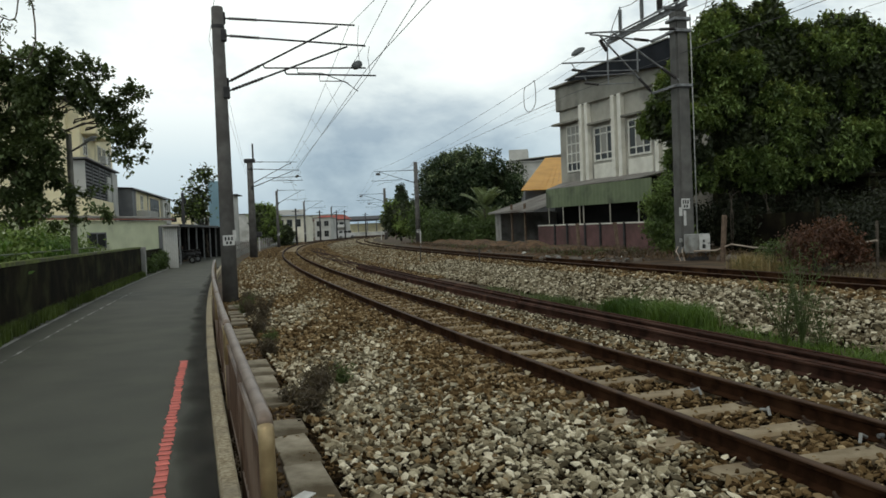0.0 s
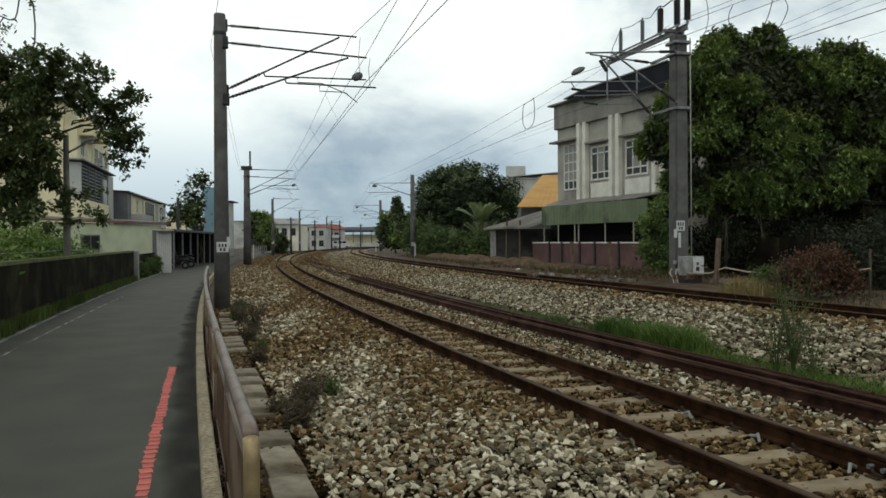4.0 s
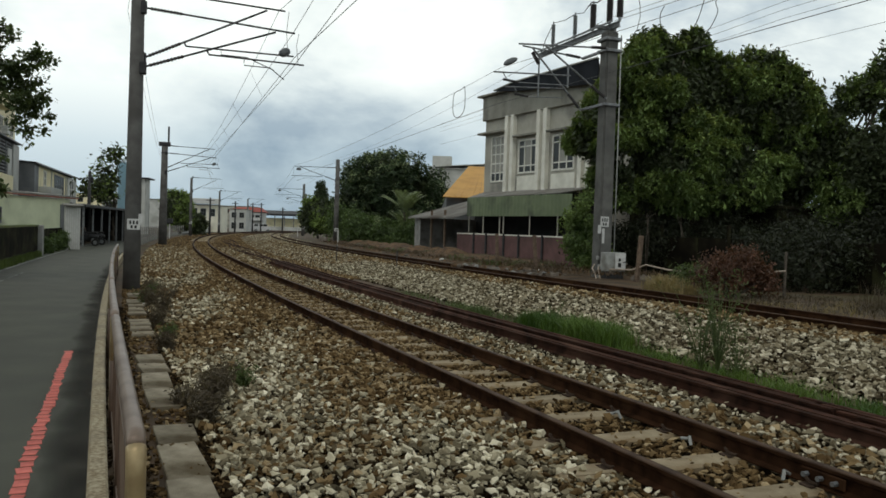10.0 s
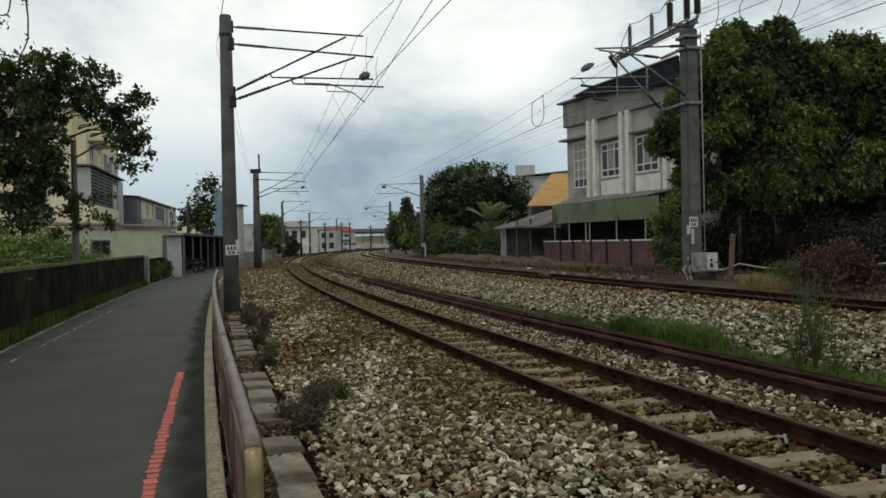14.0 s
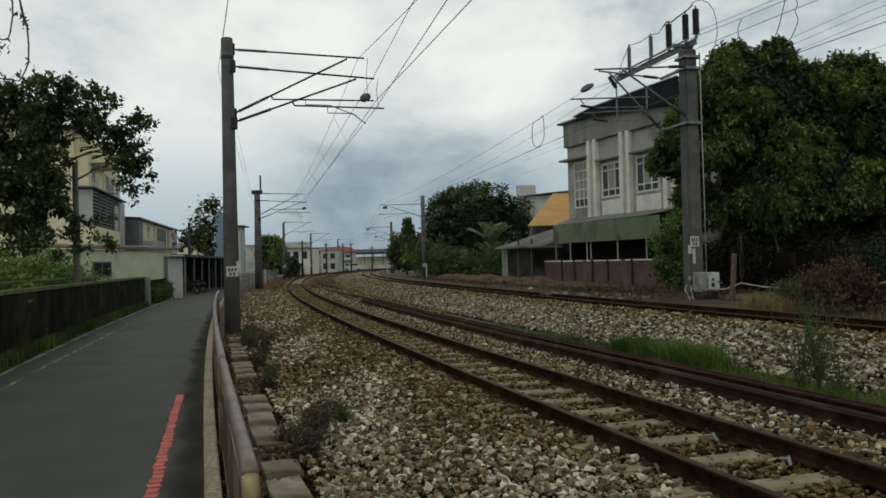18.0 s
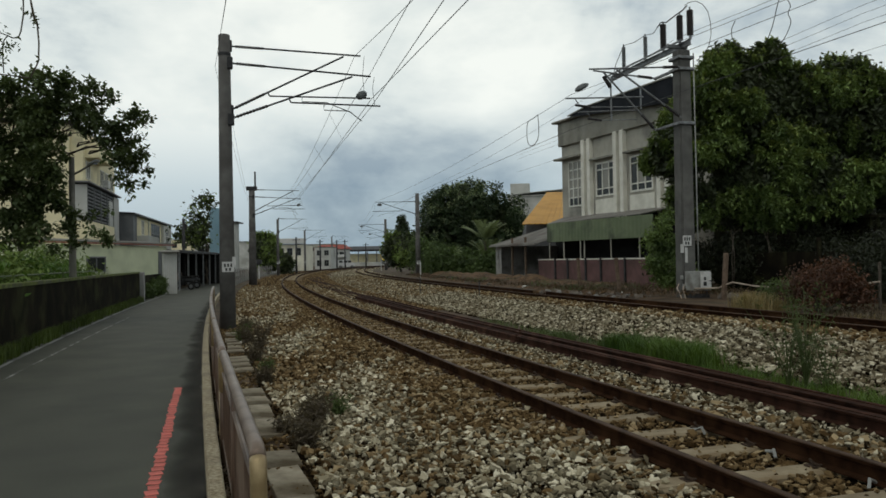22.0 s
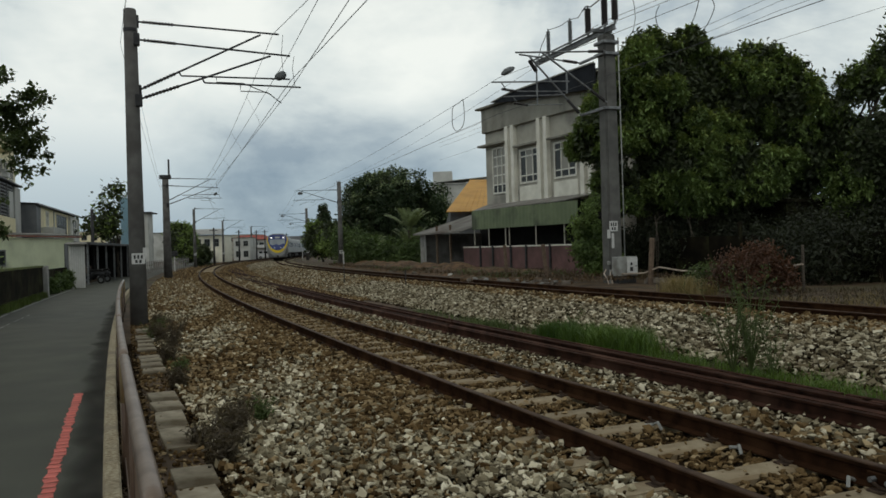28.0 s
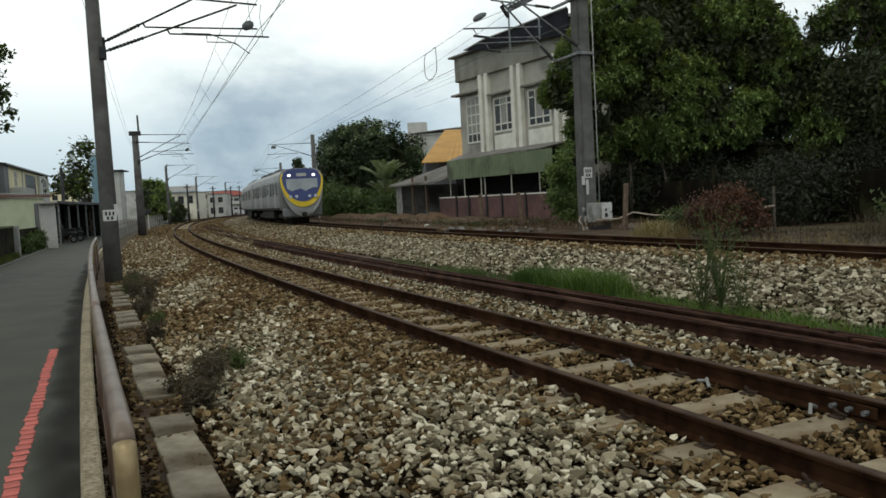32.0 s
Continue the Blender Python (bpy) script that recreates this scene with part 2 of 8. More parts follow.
M_HANDRAIL = mat("worn_handrail_paint", (0.245, 0.185, 0.145), (0.15, 0.108, 0.082), rough=0.42, scale=6, fine=60, bump=0.1, metal=0.25, stain=(0.12, 0.08, 0.06), stain_scale=3.0)
M_BRASS = mat("worn_yellow_bend", (0.50, 0.385, 0.215), (0.32, 0.235, 0.125), rough=0.4, scale=8, fine=60, bump=0.1, metal=0.35)
M_WHITE = mat("white_road_paint", (0.40, 0.40, 0.375), (0.10, 0.10, 0.09), scale=7, fine=60, bump=0.2, stain=(0.085, 0.088, 0.07), stain_scale=1.6, stain_at=(0.5, 0.6))
M_GRIMESHADE = mat("grime_and_kerb_shade", (0.046, 0.045, 0.037), (0.028, 0.027, 0.022), scale=3, fine=90, bump=0.5, stain=(0.075, 0.072, 0.06), stain_scale=2.0)
def fade_grime_shade(m):
    """Grime with painted kerb shade that thins out, in ragged patches, away from the kerb's foot."""
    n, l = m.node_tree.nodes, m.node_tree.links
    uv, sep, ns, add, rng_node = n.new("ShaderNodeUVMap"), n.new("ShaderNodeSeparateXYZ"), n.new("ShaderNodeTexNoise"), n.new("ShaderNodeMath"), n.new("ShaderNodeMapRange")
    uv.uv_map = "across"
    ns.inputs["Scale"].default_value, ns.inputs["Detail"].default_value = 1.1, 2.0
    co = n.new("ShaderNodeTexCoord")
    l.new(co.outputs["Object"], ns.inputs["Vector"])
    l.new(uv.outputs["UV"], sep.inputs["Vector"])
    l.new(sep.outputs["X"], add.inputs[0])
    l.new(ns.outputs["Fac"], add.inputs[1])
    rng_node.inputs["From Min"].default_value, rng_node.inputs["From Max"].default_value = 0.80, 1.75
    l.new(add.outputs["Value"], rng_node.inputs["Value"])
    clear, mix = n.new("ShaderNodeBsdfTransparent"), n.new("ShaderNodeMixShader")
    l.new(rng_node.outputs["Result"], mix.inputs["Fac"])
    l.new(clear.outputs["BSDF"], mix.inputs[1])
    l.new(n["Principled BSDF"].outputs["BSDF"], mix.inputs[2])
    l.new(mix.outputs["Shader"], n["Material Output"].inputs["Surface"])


M_RED = mat("faded_red_paint", (0.72, 0.205, 0.17), (0.55, 0.14, 0.115), scale=8, fine=60, bump=0.2, rand=0.14)
# mould black of the path wall; on yard fence and hut, painted shade
M_WALL = mat("mouldy_shade_dark_wall", (0.020, 0.017, 0.011), (0.009, 0.008, 0.006), scale=1.6, fine=30, bump=0.4, spec=0.03, stain=(0.046, 0.050, 0.022), stain_scale=1.3, stain_at=(0.50, 0.72))
M_STEEL = mat("galvanised_steel", (0.26, 0.27, 0.275), (0.16, 0.165, 0.17), rough=0.55, metal=0.6, scale=6)
M_DARKSTEEL = mat("dark_steel", (0.055, 0.055, 0.058), (0.035, 0.035, 0.036), rough=0.6, metal=0.4, scale=6)
M_INSUL = mat("dark_porcelain", (0.028, 0.023, 0.022), (0.016, 0.013, 0.012), rough=0.45, scale=6, bump=0)
M_GREYINSUL = mat("grey_polymer", (0.17, 0.18, 0.185), (0.11, 0.12, 0.12), rough=0.5, scale=6)
M_WIRE = mat("wire_metal", (0.085, 0.085, 0.085), rough=0.5, metal=0.6, scale=6, bump=0)
M_SIGNW = mat("sign_white", (0.62, 0.62, 0.60), (0.48, 0.48, 0.46), rough=0.6, scale=9, bump=0.1)
M_BLACK = mat("sign_black", (0.03, 0.03, 0.03), rough=0.6, scale=5, bump=0)
M_CABINET = mat("cabinet_grey", (0.36, 0.37, 0.35), (0.27, 0.275, 0.26), rough=0.5, scale=5, stain=(0.18, 0.17, 0.15), stain_scale=2)
M_HWALL = mat("grey_render_wall", (0.46, 0.44, 0.375), (0.36, 0.345, 0.295), scale=1.2, fine=30, bump=0.25, stain=(0.22, 0.215, 0.19), stain_scale=0.6)
M_HFASCIA = mat("concrete_fascia", (0.31, 0.30, 0.255), (0.22, 0.212, 0.18), scale=0.9, fine=30, bump=0.25, stain=(0.11, 0.108, 0.095), stain_scale=0.5)
M_PILASTER = mat("pale_pilaster", (0.78, 0.765, 0.68), (0.64, 0.625, 0.545), scale=1.5, fine=30, bump=0.2)
M_FRAMEW = mat("white_window_frame", (0.74, 0.73, 0.66), (0.6, 0.59, 0.53), rough=0.6, scale=5, bump=0.1)
M_GLASS = glass_mat("window_glass")
M_CURTAINGLASS = glass_mat("curtained_glass", (0.26, 0.25, 0.215))
M_ROOFDARK = mat("dark_blue_roof_sheet", (0.022, 0.025, 0.030), (0.012, 0.013, 0.016), rough=0.8, scale=1.2, fine=20, bump=0.2, spec=0.1)
M_CANOPY = mat("green_canopy_sheet", (0.165, 0.205, 0.115), (0.125, 0.16, 0.088), rough=0.6, scale=0.9, fine=18, bump=0.2, stain=(0.075, 0.09, 0.055), stain_scale=0.7)
M_PURPLE = mat("faded_maroon_wall", (0.165, 0.090, 0.085), (0.115, 0.062, 0.06), scale=1.3, fine=24, bump=0.3, stain=(0.085, 0.052, 0.048), stain_scale=0.6)
M_ORANGE = mat("orange_roof_sheet", (0.62, 0.34, 0.09), (0.53, 0.285, 0.075), rough=0.6, scale=0.8, fine=12, bump=0.2)
M_SHEETROOF = mat("grey_sheet_roof", (0.235, 0.225, 0.205), (0.165, 0.155, 0.14), rough=0.7, scale=0.9, fine=14, bump=0.3, stain=(0.12, 0.10, 0.085), stain_scale=0.5)
M_CREAM = mat("cream_paint", (0.84, 0.76, 0.51), (0.74, 0.66, 0.43), scale=1.0, fine=20, bump=0.2, stain=(0.36, 0.33, 0.23), stain_scale=0.45, stain_at=(0.58, 0.82))
M_PALEWALL = mat("pale_yellow_paint", (0.80, 0.77, 0.64), (0.70, 0.67, 0.55), scale=0.8, fine=16, bump=0.2, stain=(0.45, 0.43, 0.36), stain_scale=0.4, stain_at=(0.58, 0.82))
M_PALEGREEN = mat("pale_green_render", (0.70, 0.74, 0.52), (0.60, 0.64, 0.44), scale=0.9, fine=20, bump=0.2, stain=(0.27, 0.28, 0.20), stain_scale=0.5, stain_at=(0.56, 0.80))
M_REDEDGE = mat("red_eave", (0.34, 0.12, 0.08), rough=0.6, scale=2)
M_GREYSHEET = mat("weathered_grey_sheet", (0.19, 0.195, 0.20), (0.13, 0.135, 0.14), rough=0.6, scale=1.2, fine=20)
# near black that paints the unlit depth of rooms, sheds and carport
M_DARK = mat("painted_dark_interior", (0.018, 0.017, 0.016), rough=0.9, scale=2)
M_BLUE = mat("pale_blue_sheet", (0.30, 0.47, 0.56), (0.25, 0.41, 0.50), rough=0.5, scale=1.0)
M_OFFWHITE = mat("offwhite_wall", (0.55, 0.55, 0.52), (0.46, 0.46, 0.43), scale=0.6, fine=16, bump=0.2, stain=(0.33, 0.33, 0.30), stain_scale=0.25)
M_REDROOF = mat("red_tile_roof", (0.36, 0.10, 0.08), (0.27, 0.07, 0.055), scale=1.5)
M_BARK = mat("bark", (0.105, 0.088, 0.068), (0.055, 0.045, 0.035), scale=5, fine=28, bump=0.9, bump_dist=0.03)
M_LEAF = leaf_mat("mango_leaf", (0.176, 0.245, 0.076), (0.048, 0.078, 0.024), 0.55, 0.8)
M_LEAFDARK = leaf_mat("dark_tree_leaf", (0.105, 0.140, 0.056), (0.046, 0.064, 0.026), 0.5)
# darker copy of the leaf, with the crown's inner shade in its colour
M_LEAFSHADE = leaf_mat("painted_inner_shade_leaf", (0.056, 0.072, 0.034), (0.032, 0.042, 0.020), 0.4)
# leaf colour darkened to paint in the shade below the big trees
M_LEAFDEEPSHADE = leaf_mat("painted_deep_shade_leaf", (0.028, 0.034, 0.016), (0.015, 0.019, 0.009), 0.4)
M_HEDGE = leaf_mat("bright_hedge_leaf", (0.120, 0.215, 0.040), (0.044, 0.084, 0.018), 0.5)
M_LEAFROUND = leaf_mat("round_tree_leaf", (0.045, 0.072, 0.030), (0.022, 0.038, 0.016))
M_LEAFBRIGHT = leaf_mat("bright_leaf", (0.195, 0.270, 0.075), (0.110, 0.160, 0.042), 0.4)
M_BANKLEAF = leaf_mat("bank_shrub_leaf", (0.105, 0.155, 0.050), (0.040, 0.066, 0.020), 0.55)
# brighter leaf colour that paints the light on the crowns' tops
M_LEAFTOPLIT = leaf_mat("yellow_green_top_lit_leaf", (0.235, 0.285, 0.085), (0.145, 0.185, 0.050), 0.4)
M_LEAFRED = leaf_mat("withered_red_leaf", (0.135, 0.062, 0.037), (0.055, 0.027, 0.017), 0.5)
M_GRASS = leaf_mat("fresh_grass", (0.105, 0.165, 0.028), (0.045, 0.095, 0.018), 0.3)
M_DEADBROWN = leaf_mat("dead_brown_stalk", (0.115, 0.074, 0.042), (0.045, 0.028, 0.016), 0.4)
M_MOSSGRASS = leaf_mat("dark_mossy_grass", (0.110, 0.150, 0.036), (0.044, 0.062, 0.016), 0.3)
M_DRYGRASS = leaf_mat("dry_grass", (0.30, 0.235, 0.115), (0.20, 0.15, 0.075), 0.3)
M_DEADWEED = leaf_mat("dead_weed", (0.125, 0.098, 0.066), (0.06, 0.046, 0.03), 0.3)
M_WEED = leaf_mat("green_weed", (0.10, 0.135, 0.045), (0.06, 0.085, 0.028), 0.3)
M_PALM = leaf_mat("palm_leaf", (0.26, 0.31, 0.17), (0.16, 0.20, 0.10), 0.25)
M_WOOD = mat("weathered_wood", (0.17, 0.12, 0.085), (0.10, 0.07, 0.05), scale=7, fine=50, bump=0.5)
M_TRAIN = mat("brushed_train_steel", (0.27, 0.275, 0.27), (0.215, 0.22, 0.215), rough=0.45, metal=0.35, scale=1.5, fine=12, bump=0.05)
M_TRAINBLUE = mat("train_blue", (0.045, 0.065, 0.20), (0.04, 0.055, 0.17), rough=0.35, scale=2, bump=0)
M_TRAINYEL = mat("train_yellow", (0.72, 0.52, 0.03), (0.66, 0.47, 0.03), rough=0.4, scale=2, bump=0)
M_TRAINGREY = mat("train_pale_grey", (0.40, 0.41, 0.40), (0.34, 0.35, 0.34), rough=0.45, scale=2, bump=0)
M_UNDER = mat("underframe_black", (0.03, 0.028, 0.026), (0.018, 0.017, 0.016), rough=0.8, scale=4)
M_WINDOW_TRAIN = glass_mat("train_window", (0.02, 0.022, 0.026))
M_WINDSCREEN = mat("windscreen", (0.30, 0.34, 0.37), (0.22, 0.25, 0.28), rough=0.08, scale=1.2, bump=0, spec=0.7)
M_LAMP = mat("headlight_glow", (1.0, 0.97, 0.9), (1.0, 0.97, 0.9), emit=2.2, bump=0)
M_LAMPDIM = mat("lamp_glass", (0.45, 0.5, 0.62), (0.4, 0.45, 0.58), rough=0.15, bump=0, scale=5)
M_CAR = mat("car_white", (0.6, 0.6, 0.6), (0.55, 0.55, 0.55), rough=0.3, bump=0, scale=3)
M_PIPE = mat("pale_conduit", (0.46, 0.38, 0.31), (0.34, 0.27, 0.21), rough=0.6, scale=6)
M_PAPER = mat("litter_white", (0.7, 0.69, 0.66), (0.55, 0.54, 0.5), scale=8)
M_LITTERSTONE = mat("rubble", (0.24, 0.205, 0.17), (0.13, 0.11, 0.09), scale=5, island=0.35)


# ---------------------------------------------------------------- builders
class Build:
    """Collects the faces of one mesh."""

    def __init__(self):
        self.v, self.f = [], []

    def add(self, verts, faces, m=None):
        k = len(self.v)
        self.v += [tuple(m @ Vector(p)) for p in verts] if m else [tuple(p) for p in verts]
        self.f += [tuple(i + k for i in q) for q in faces]
        return self

    def box(self, c, size, ch=0.0, m=None):
        """A box about c; ch: the width of its chamfered edges."""
        hx, hy, hz = size[0] / 2, size[1] / 2, size[2] / 2
        ch = min(ch, hx * 0.8, hy * 0.8, hz * 0.8)
        if ch <= 0:
            vs = [(c[0] + sx * hx, c[1] + sy * hy, c[2] + sz * hz) for sx in (-1, 1) for sy in (-1, 1) for sz in (-1, 1)]
            return self.add(vs, [(0, 1, 3, 2), (4, 6, 7, 5), (0, 4, 5, 1), (2, 3, 7, 6), (0, 2, 6, 4), (1, 5, 7, 3)], m)
        vs, idx = [], {}
        for sx in (-1, 1):
            for sy in (-1, 1):
                for sz in (-1, 1):
                    for a in range(3):
                        d = [hx - ch, hy - ch, hz - ch]
                        d[a] += ch
                        idx[sx, sy, sz, a] = len(vs)
                        vs.append((c[0] + sx * d[0], c[1] + sy * d[1], c[2] + sz * d[2]))
        fs = []
        for s in (-1, 1):
            for a, order in ((0, ((-1, -1), (1, -1), (1, 1), (-1, 1))), (1, ((-1, -1), (-1, 1), (1, 1), (1, -1))), (2, ((-1, -1), (1, -1), (1, 1), (-1, 1)))):
                q = []
                for u, w in order:
                    sg = [u, w]
                    sg.insert(a, s)
                    q.append(idx[sg[0], sg[1], sg[2], a])
                fs.append(tuple(q if s > 0 else q[::-1]))
        for a in range(3):
            b_, c_ = [k for k in range(3) if k != a]
            for sb in (-1, 1):
                for sc in (-1, 1):
                    def key(sa, ax):
                        sg = [0, 0, 0]
                        sg[a], sg[b_], sg[c_] = sa, sb, sc
                        return idx[sg[0], sg[1], sg[2], ax]
                    q = (key(-1, b_), key(1, b_), key(1, c_), key(-1, c_))
                    fs.append(q)
        for sx in (-1, 1):
            for sy in (-1, 1):
                for sz in (-1, 1):
                    fs.append(tuple(idx[sx, sy, sz, a] for a in range(3)))
        return self.add(vs, fs, m)

    def cyl(self, p0, p1, r0, r1=None, n=10, caps=True):
        r1 = r0 if r1 is None else r1
        p0, p1 = Vector(p0), Vector(p1)
        d = (p1 - p0).normalized()
        u = d.orthogonal().normalized()
        w = d.cross(u)
        vs = []
        for p, r in ((p0, r0), (p1, r1)):
            vs += [p + (u * math.cos(2 * math.pi * i / n) + w * math.sin(2 * math.pi * i / n)) * r for i in range(n)]
        fs = [(i, (i + 1) % n, n + (i + 1) % n, n + i) for i in range(n)]
        if caps:
            fs += [tuple(range(n))[::-1], tuple(range(n, 2 * n))]
        return self.add(vs, fs)

    def tube(self, pts, r, n=6, ends=True):
        """A round bar along pts; r is one radius or one for each point."""
        pts = [Vector(p) for p in pts]
        rs = r if isinstance(r, (list, tuple)) else [r] * len(pts)
        k = len(self.v)
        u = None
        for i, p in enumerate(pts):
            d = (pts[min(i + 1, len(pts) - 1)] - pts[max(i - 1, 0)]).normalized()
            u = d.orthogonal().normalized() if u is None else (u - d * u.dot(d)).normalized()
            w = d.cross(u)
            self.v += [tuple(p + (u * math.cos(2 * math.pi * j / n) + w * math.sin(2 * math.pi * j / n)) * rs[i]) for j in range(n)]
        for i in range(len(pts) - 1):
            for j in range(n):
                a, b = k + i * n + j, k + i * n + (j + 1) % n
                self.f.append((a, b, b + n, a + n))
        if ends:
            self.f += [tuple(k + j for j in range(n))[::-1], tuple(k + (len(pts) - 1) * n + j for j in range(n))]
        return self

    def sweep(self, profile, path, close=True):
        """The profile (x, z) carried along frames (point, right, up)."""
        k, n = len(self.v), len(profile)
        for p, right, up in path:
            self.v += [tuple(p + right * x + up * z) for x, z in profile]
        for i in range(len(path) - 1):
            for j in range(n if close else n - 1):
                a, b = k + i * n + j, k + i * n + (j + 1) % n
                self.f.append((a, b, b + n, a + n))
        if close:
            self.f += [tuple(k + j for j in range(n))[::-1], tuple(k + (len(path) - 1) * n + j for j in range(n))]
        return self

    def mesh(self, name, material, smooth=False):
        me = bpy.data.meshes.new(name)
        me.from_pydata(self.v, [], self.f)
        bm = bmesh.new()
        bm.from_mesh(me)
        bmesh.ops.recalc_face_normals(bm, faces=bm.faces)
        bm.to_mesh(me)
        bm.free()
        me.materials.append(material)
        if smooth:
            me.polygons.foreach_set("use_smooth", [True] * len(me.polygons))
        return me


def part(name, b, material, parent=None, label="", smooth=False, m=None):
    """Links a build (or a finished mesh) as one mesh object under its thing."""
    me = b if isinstance(b, bpy.types.Mesh) else b.mesh(name, material, smooth)
    ob = new(name, me)
    if parent:
        ob.parent = parent
    if m is not None:
        ob.matrix_basis = m
    if label:
        ob["label"] = label
    return ob


def thing(name, m, label, category, group="", kind=""):
    ob = new(name)
    ob.empty_display_size = 0.2
    ob.matrix_basis = m
    return tagged(ob, label, category, group, kind)


def solid(name, b, material, label, category="", kind="", smooth=False, group="", m=None):
    return tagged(part(name, b, material, None, "", smooth, m), label, category, group, kind)


def heap(name, verts, faces, material, parent=None):
    """One mesh from arrays of many small alike pieces."""
    me = bpy.data.meshes.new(name)
    verts, faces = np.asarray(verts, np.float32), np.asarray(faces, np.int32)
    me.vertices.add(len(verts))
    me.vertices.foreach_set("co", verts.ravel())
    k = faces.shape[1]
    me.loops.add(faces.size)
    me.loops.foreach_set("vertex_index", faces.ravel())
    me.polygons.add(len(faces))
    me.polygons.foreach_set("loop_start", np.arange(0, faces.size, k, dtype=np.int32))
    me.update(calc_edges=True)
    me.shade_flat()
    me.materials.append(material)
    ob = new(name, me)
    if parent:
        ob.parent = parent
    return ob


# ---------------------------------------------------------------- plan: everything follows one curve
CX, CY, RN = 519.0, 168.15, 541.34          # centre of the curve and radius of the nearer track
PHI0 = math.asin(-CY / RN)
TRACK_Z, FAR_Z, FAR_OFF = -0.02, 0.19, 7.83  # rail tops, and the farther track's offset
NEAR_OFF = -0.04


def phi(s):
    return PHI0 + s / RN


def at(s, off=0.0, z=0.0):
    """A point s metres along the nearer track, off metres to its right."""
    r, a = RN - off, phi(s)
    return Vector((CX - r * math.cos(a), CY + r * math.sin(a), z))


def ahead(s):
    return Vector((math.sin(phi(s)), math.cos(phi(s)), 0))


def right(s):
    return Vector((math.cos(phi(s)), -math.sin(phi(s)), 0))


def place(s, off, z=0.0, turn=0.0):
    """A pose on the plan: x to the right of the track, y along it."""
    p = at(s, off, z)
    return pose(p.x, p.y, p.z, 0, 0, -math.degrees(phi(s)) + turn)


UP = Vector((0, 0, 1))


# ---------------------------------------------------------------- ground, path, track beds
def profile_z(off, table):
    for (o0, z0), (o1, z1) in zip(table, table[1:]):
        if o0 <= off <= o1:
            return z0 + (z1 - z0) * (off - o0) / (o1 - o0)
    return table[0][1] if off < table[0][0] else table[-1][1]


GROUND_Z = [(-3000, -0.6), (-60, -0.2), (-7.6, -0.14), (-7.45, -0.17), (-4.1, -0.17), (-3.95, -0.19), (-3.34, -0.205), (-3.2, -0.29), (-1.8, -0.27),
            (1.8, -0.28), (3.9, -0.28), (5.9, -0.06), (9.3, -0.04), (10.2, 0.02), (520, 0.02)]


def build_ground():
    offs = sorted(set([o for o, _ in GROUND_Z] + [-1500, -700, -300, -150, -100, -30, -15, -10, 12, 15, 20, 30, 50, 100, 200, 350]))
    ss = list(range(-60, 320, 3)) + [340 + 60 * i for i in range(20)] + [-60 - 60 * i for i in range(1, 25)]
    ss = sorted(x for x in ss if -RN * math.pi < x + PHI0 * RN < RN * math.pi)
    verts = [tuple(at(s, o, profile_z(o, GROUND_Z) + (0.04 * noise.noise((s * 0.2, o * 0.3, 0)) if abs(o) > 10 else 0.0))) for s in ss for o in offs]
    n = len(offs)
    faces = [(i * n + j, i * n + j + 1, (i + 1) * n + j + 1, (i + 1) * n + j) for i in range(len(ss) - 1) for j in range(n - 1)]
    b = Build()
    b.v, b.f = verts, faces
    solid("ground", b, M_GROUND, "dry brown soil with patches of weeds", kind="structure")


build_ground()

NEAR_BED = [(-3.34, -0.30), (-3.32, -0.225), (-2.9, -0.235), (-2.3, -0.245), (-1.3, -0.252), (1.3, -0.252), (1.9, -0.26), (3.3, -0.275), (3.5, -0.33)]
FAR_BED = [(3.6, -0.33), (4.0, -0.255), (5.0, -0.155), (6.4, -0.01), (9.2, 0.0), (9.9, -0.02), (10.3, -0.08)]


def bed(name, table, s0, s1, label):
    b = Build()
    low = [(table[-1][0], table[-1][1] - 0.25), (table[0][0], table[0][1] - 0.25)]
    prof = table + low
    b.sweep([(o, z) for o, z in prof], [(at(s, 0, 0), right(s), UP) for s in np.linspace(s0, s1, int((s1 - s0) / 2.5))])
    solid(name, b, M_BALLASTBED, label, kind="structure")


bed("track_bed_near", NEAR_BED, -20, 330, "brown stained ballast bed under the nearer track")
bed("track_bed_far", FAR_BED, -20, 620, "ballast bank under the farther track")


def edge(s):
    """The path's left edge: it draws in a little towards the track."""
    return -7.48 + 0.011 * min(max(0.0, s - 16.0), 40.0)


def ribbon(left, right_off, z_top, z_low, ss):
    """A flat strip between two offsets that may change along the track."""
    b = Build()
    for s in ss:
        l_, r_ = left(s), right_off(s)
        b.v += [tuple(at(s, l_, z_top)), tuple(at(s, r_, z_top)), tuple(at(s, r_, z_low)), tuple(at(s, l_, z_low))]
    for i in range(len(ss) - 1):
        for j in range(4):
            a, c = 4 * i + j, 4 * i + (j + 1) % 4
            b.f.append((a, c, c + 4, a + 4))
    n = 4 * (len(ss) - 1)
    b.f += [(3, 2, 1, 0), (n, n + 1, n + 2, n + 3)]
    return b


path_b = ribbon(lambda s: edge(s) - 0.05, lambda s: -4.09, -0.10, -0.3, np.linspace(-25, 150, 100))
solid("path", path_b, M_ASPHALT, "worn grey asphalt path along the railway", kind="structure")

# painted lines on the path
line = ribbon(lambda s: -6.82 + 0.029 * (s - 13.6), lambda s: -6.785 + 0.029 * (s - 13.6), -0.094, -0.099, np.linspace(-3, 27, 40))
solid("edge_line", line, M_WHITE, "worn white edge line on the asphalt path", kind="structure")
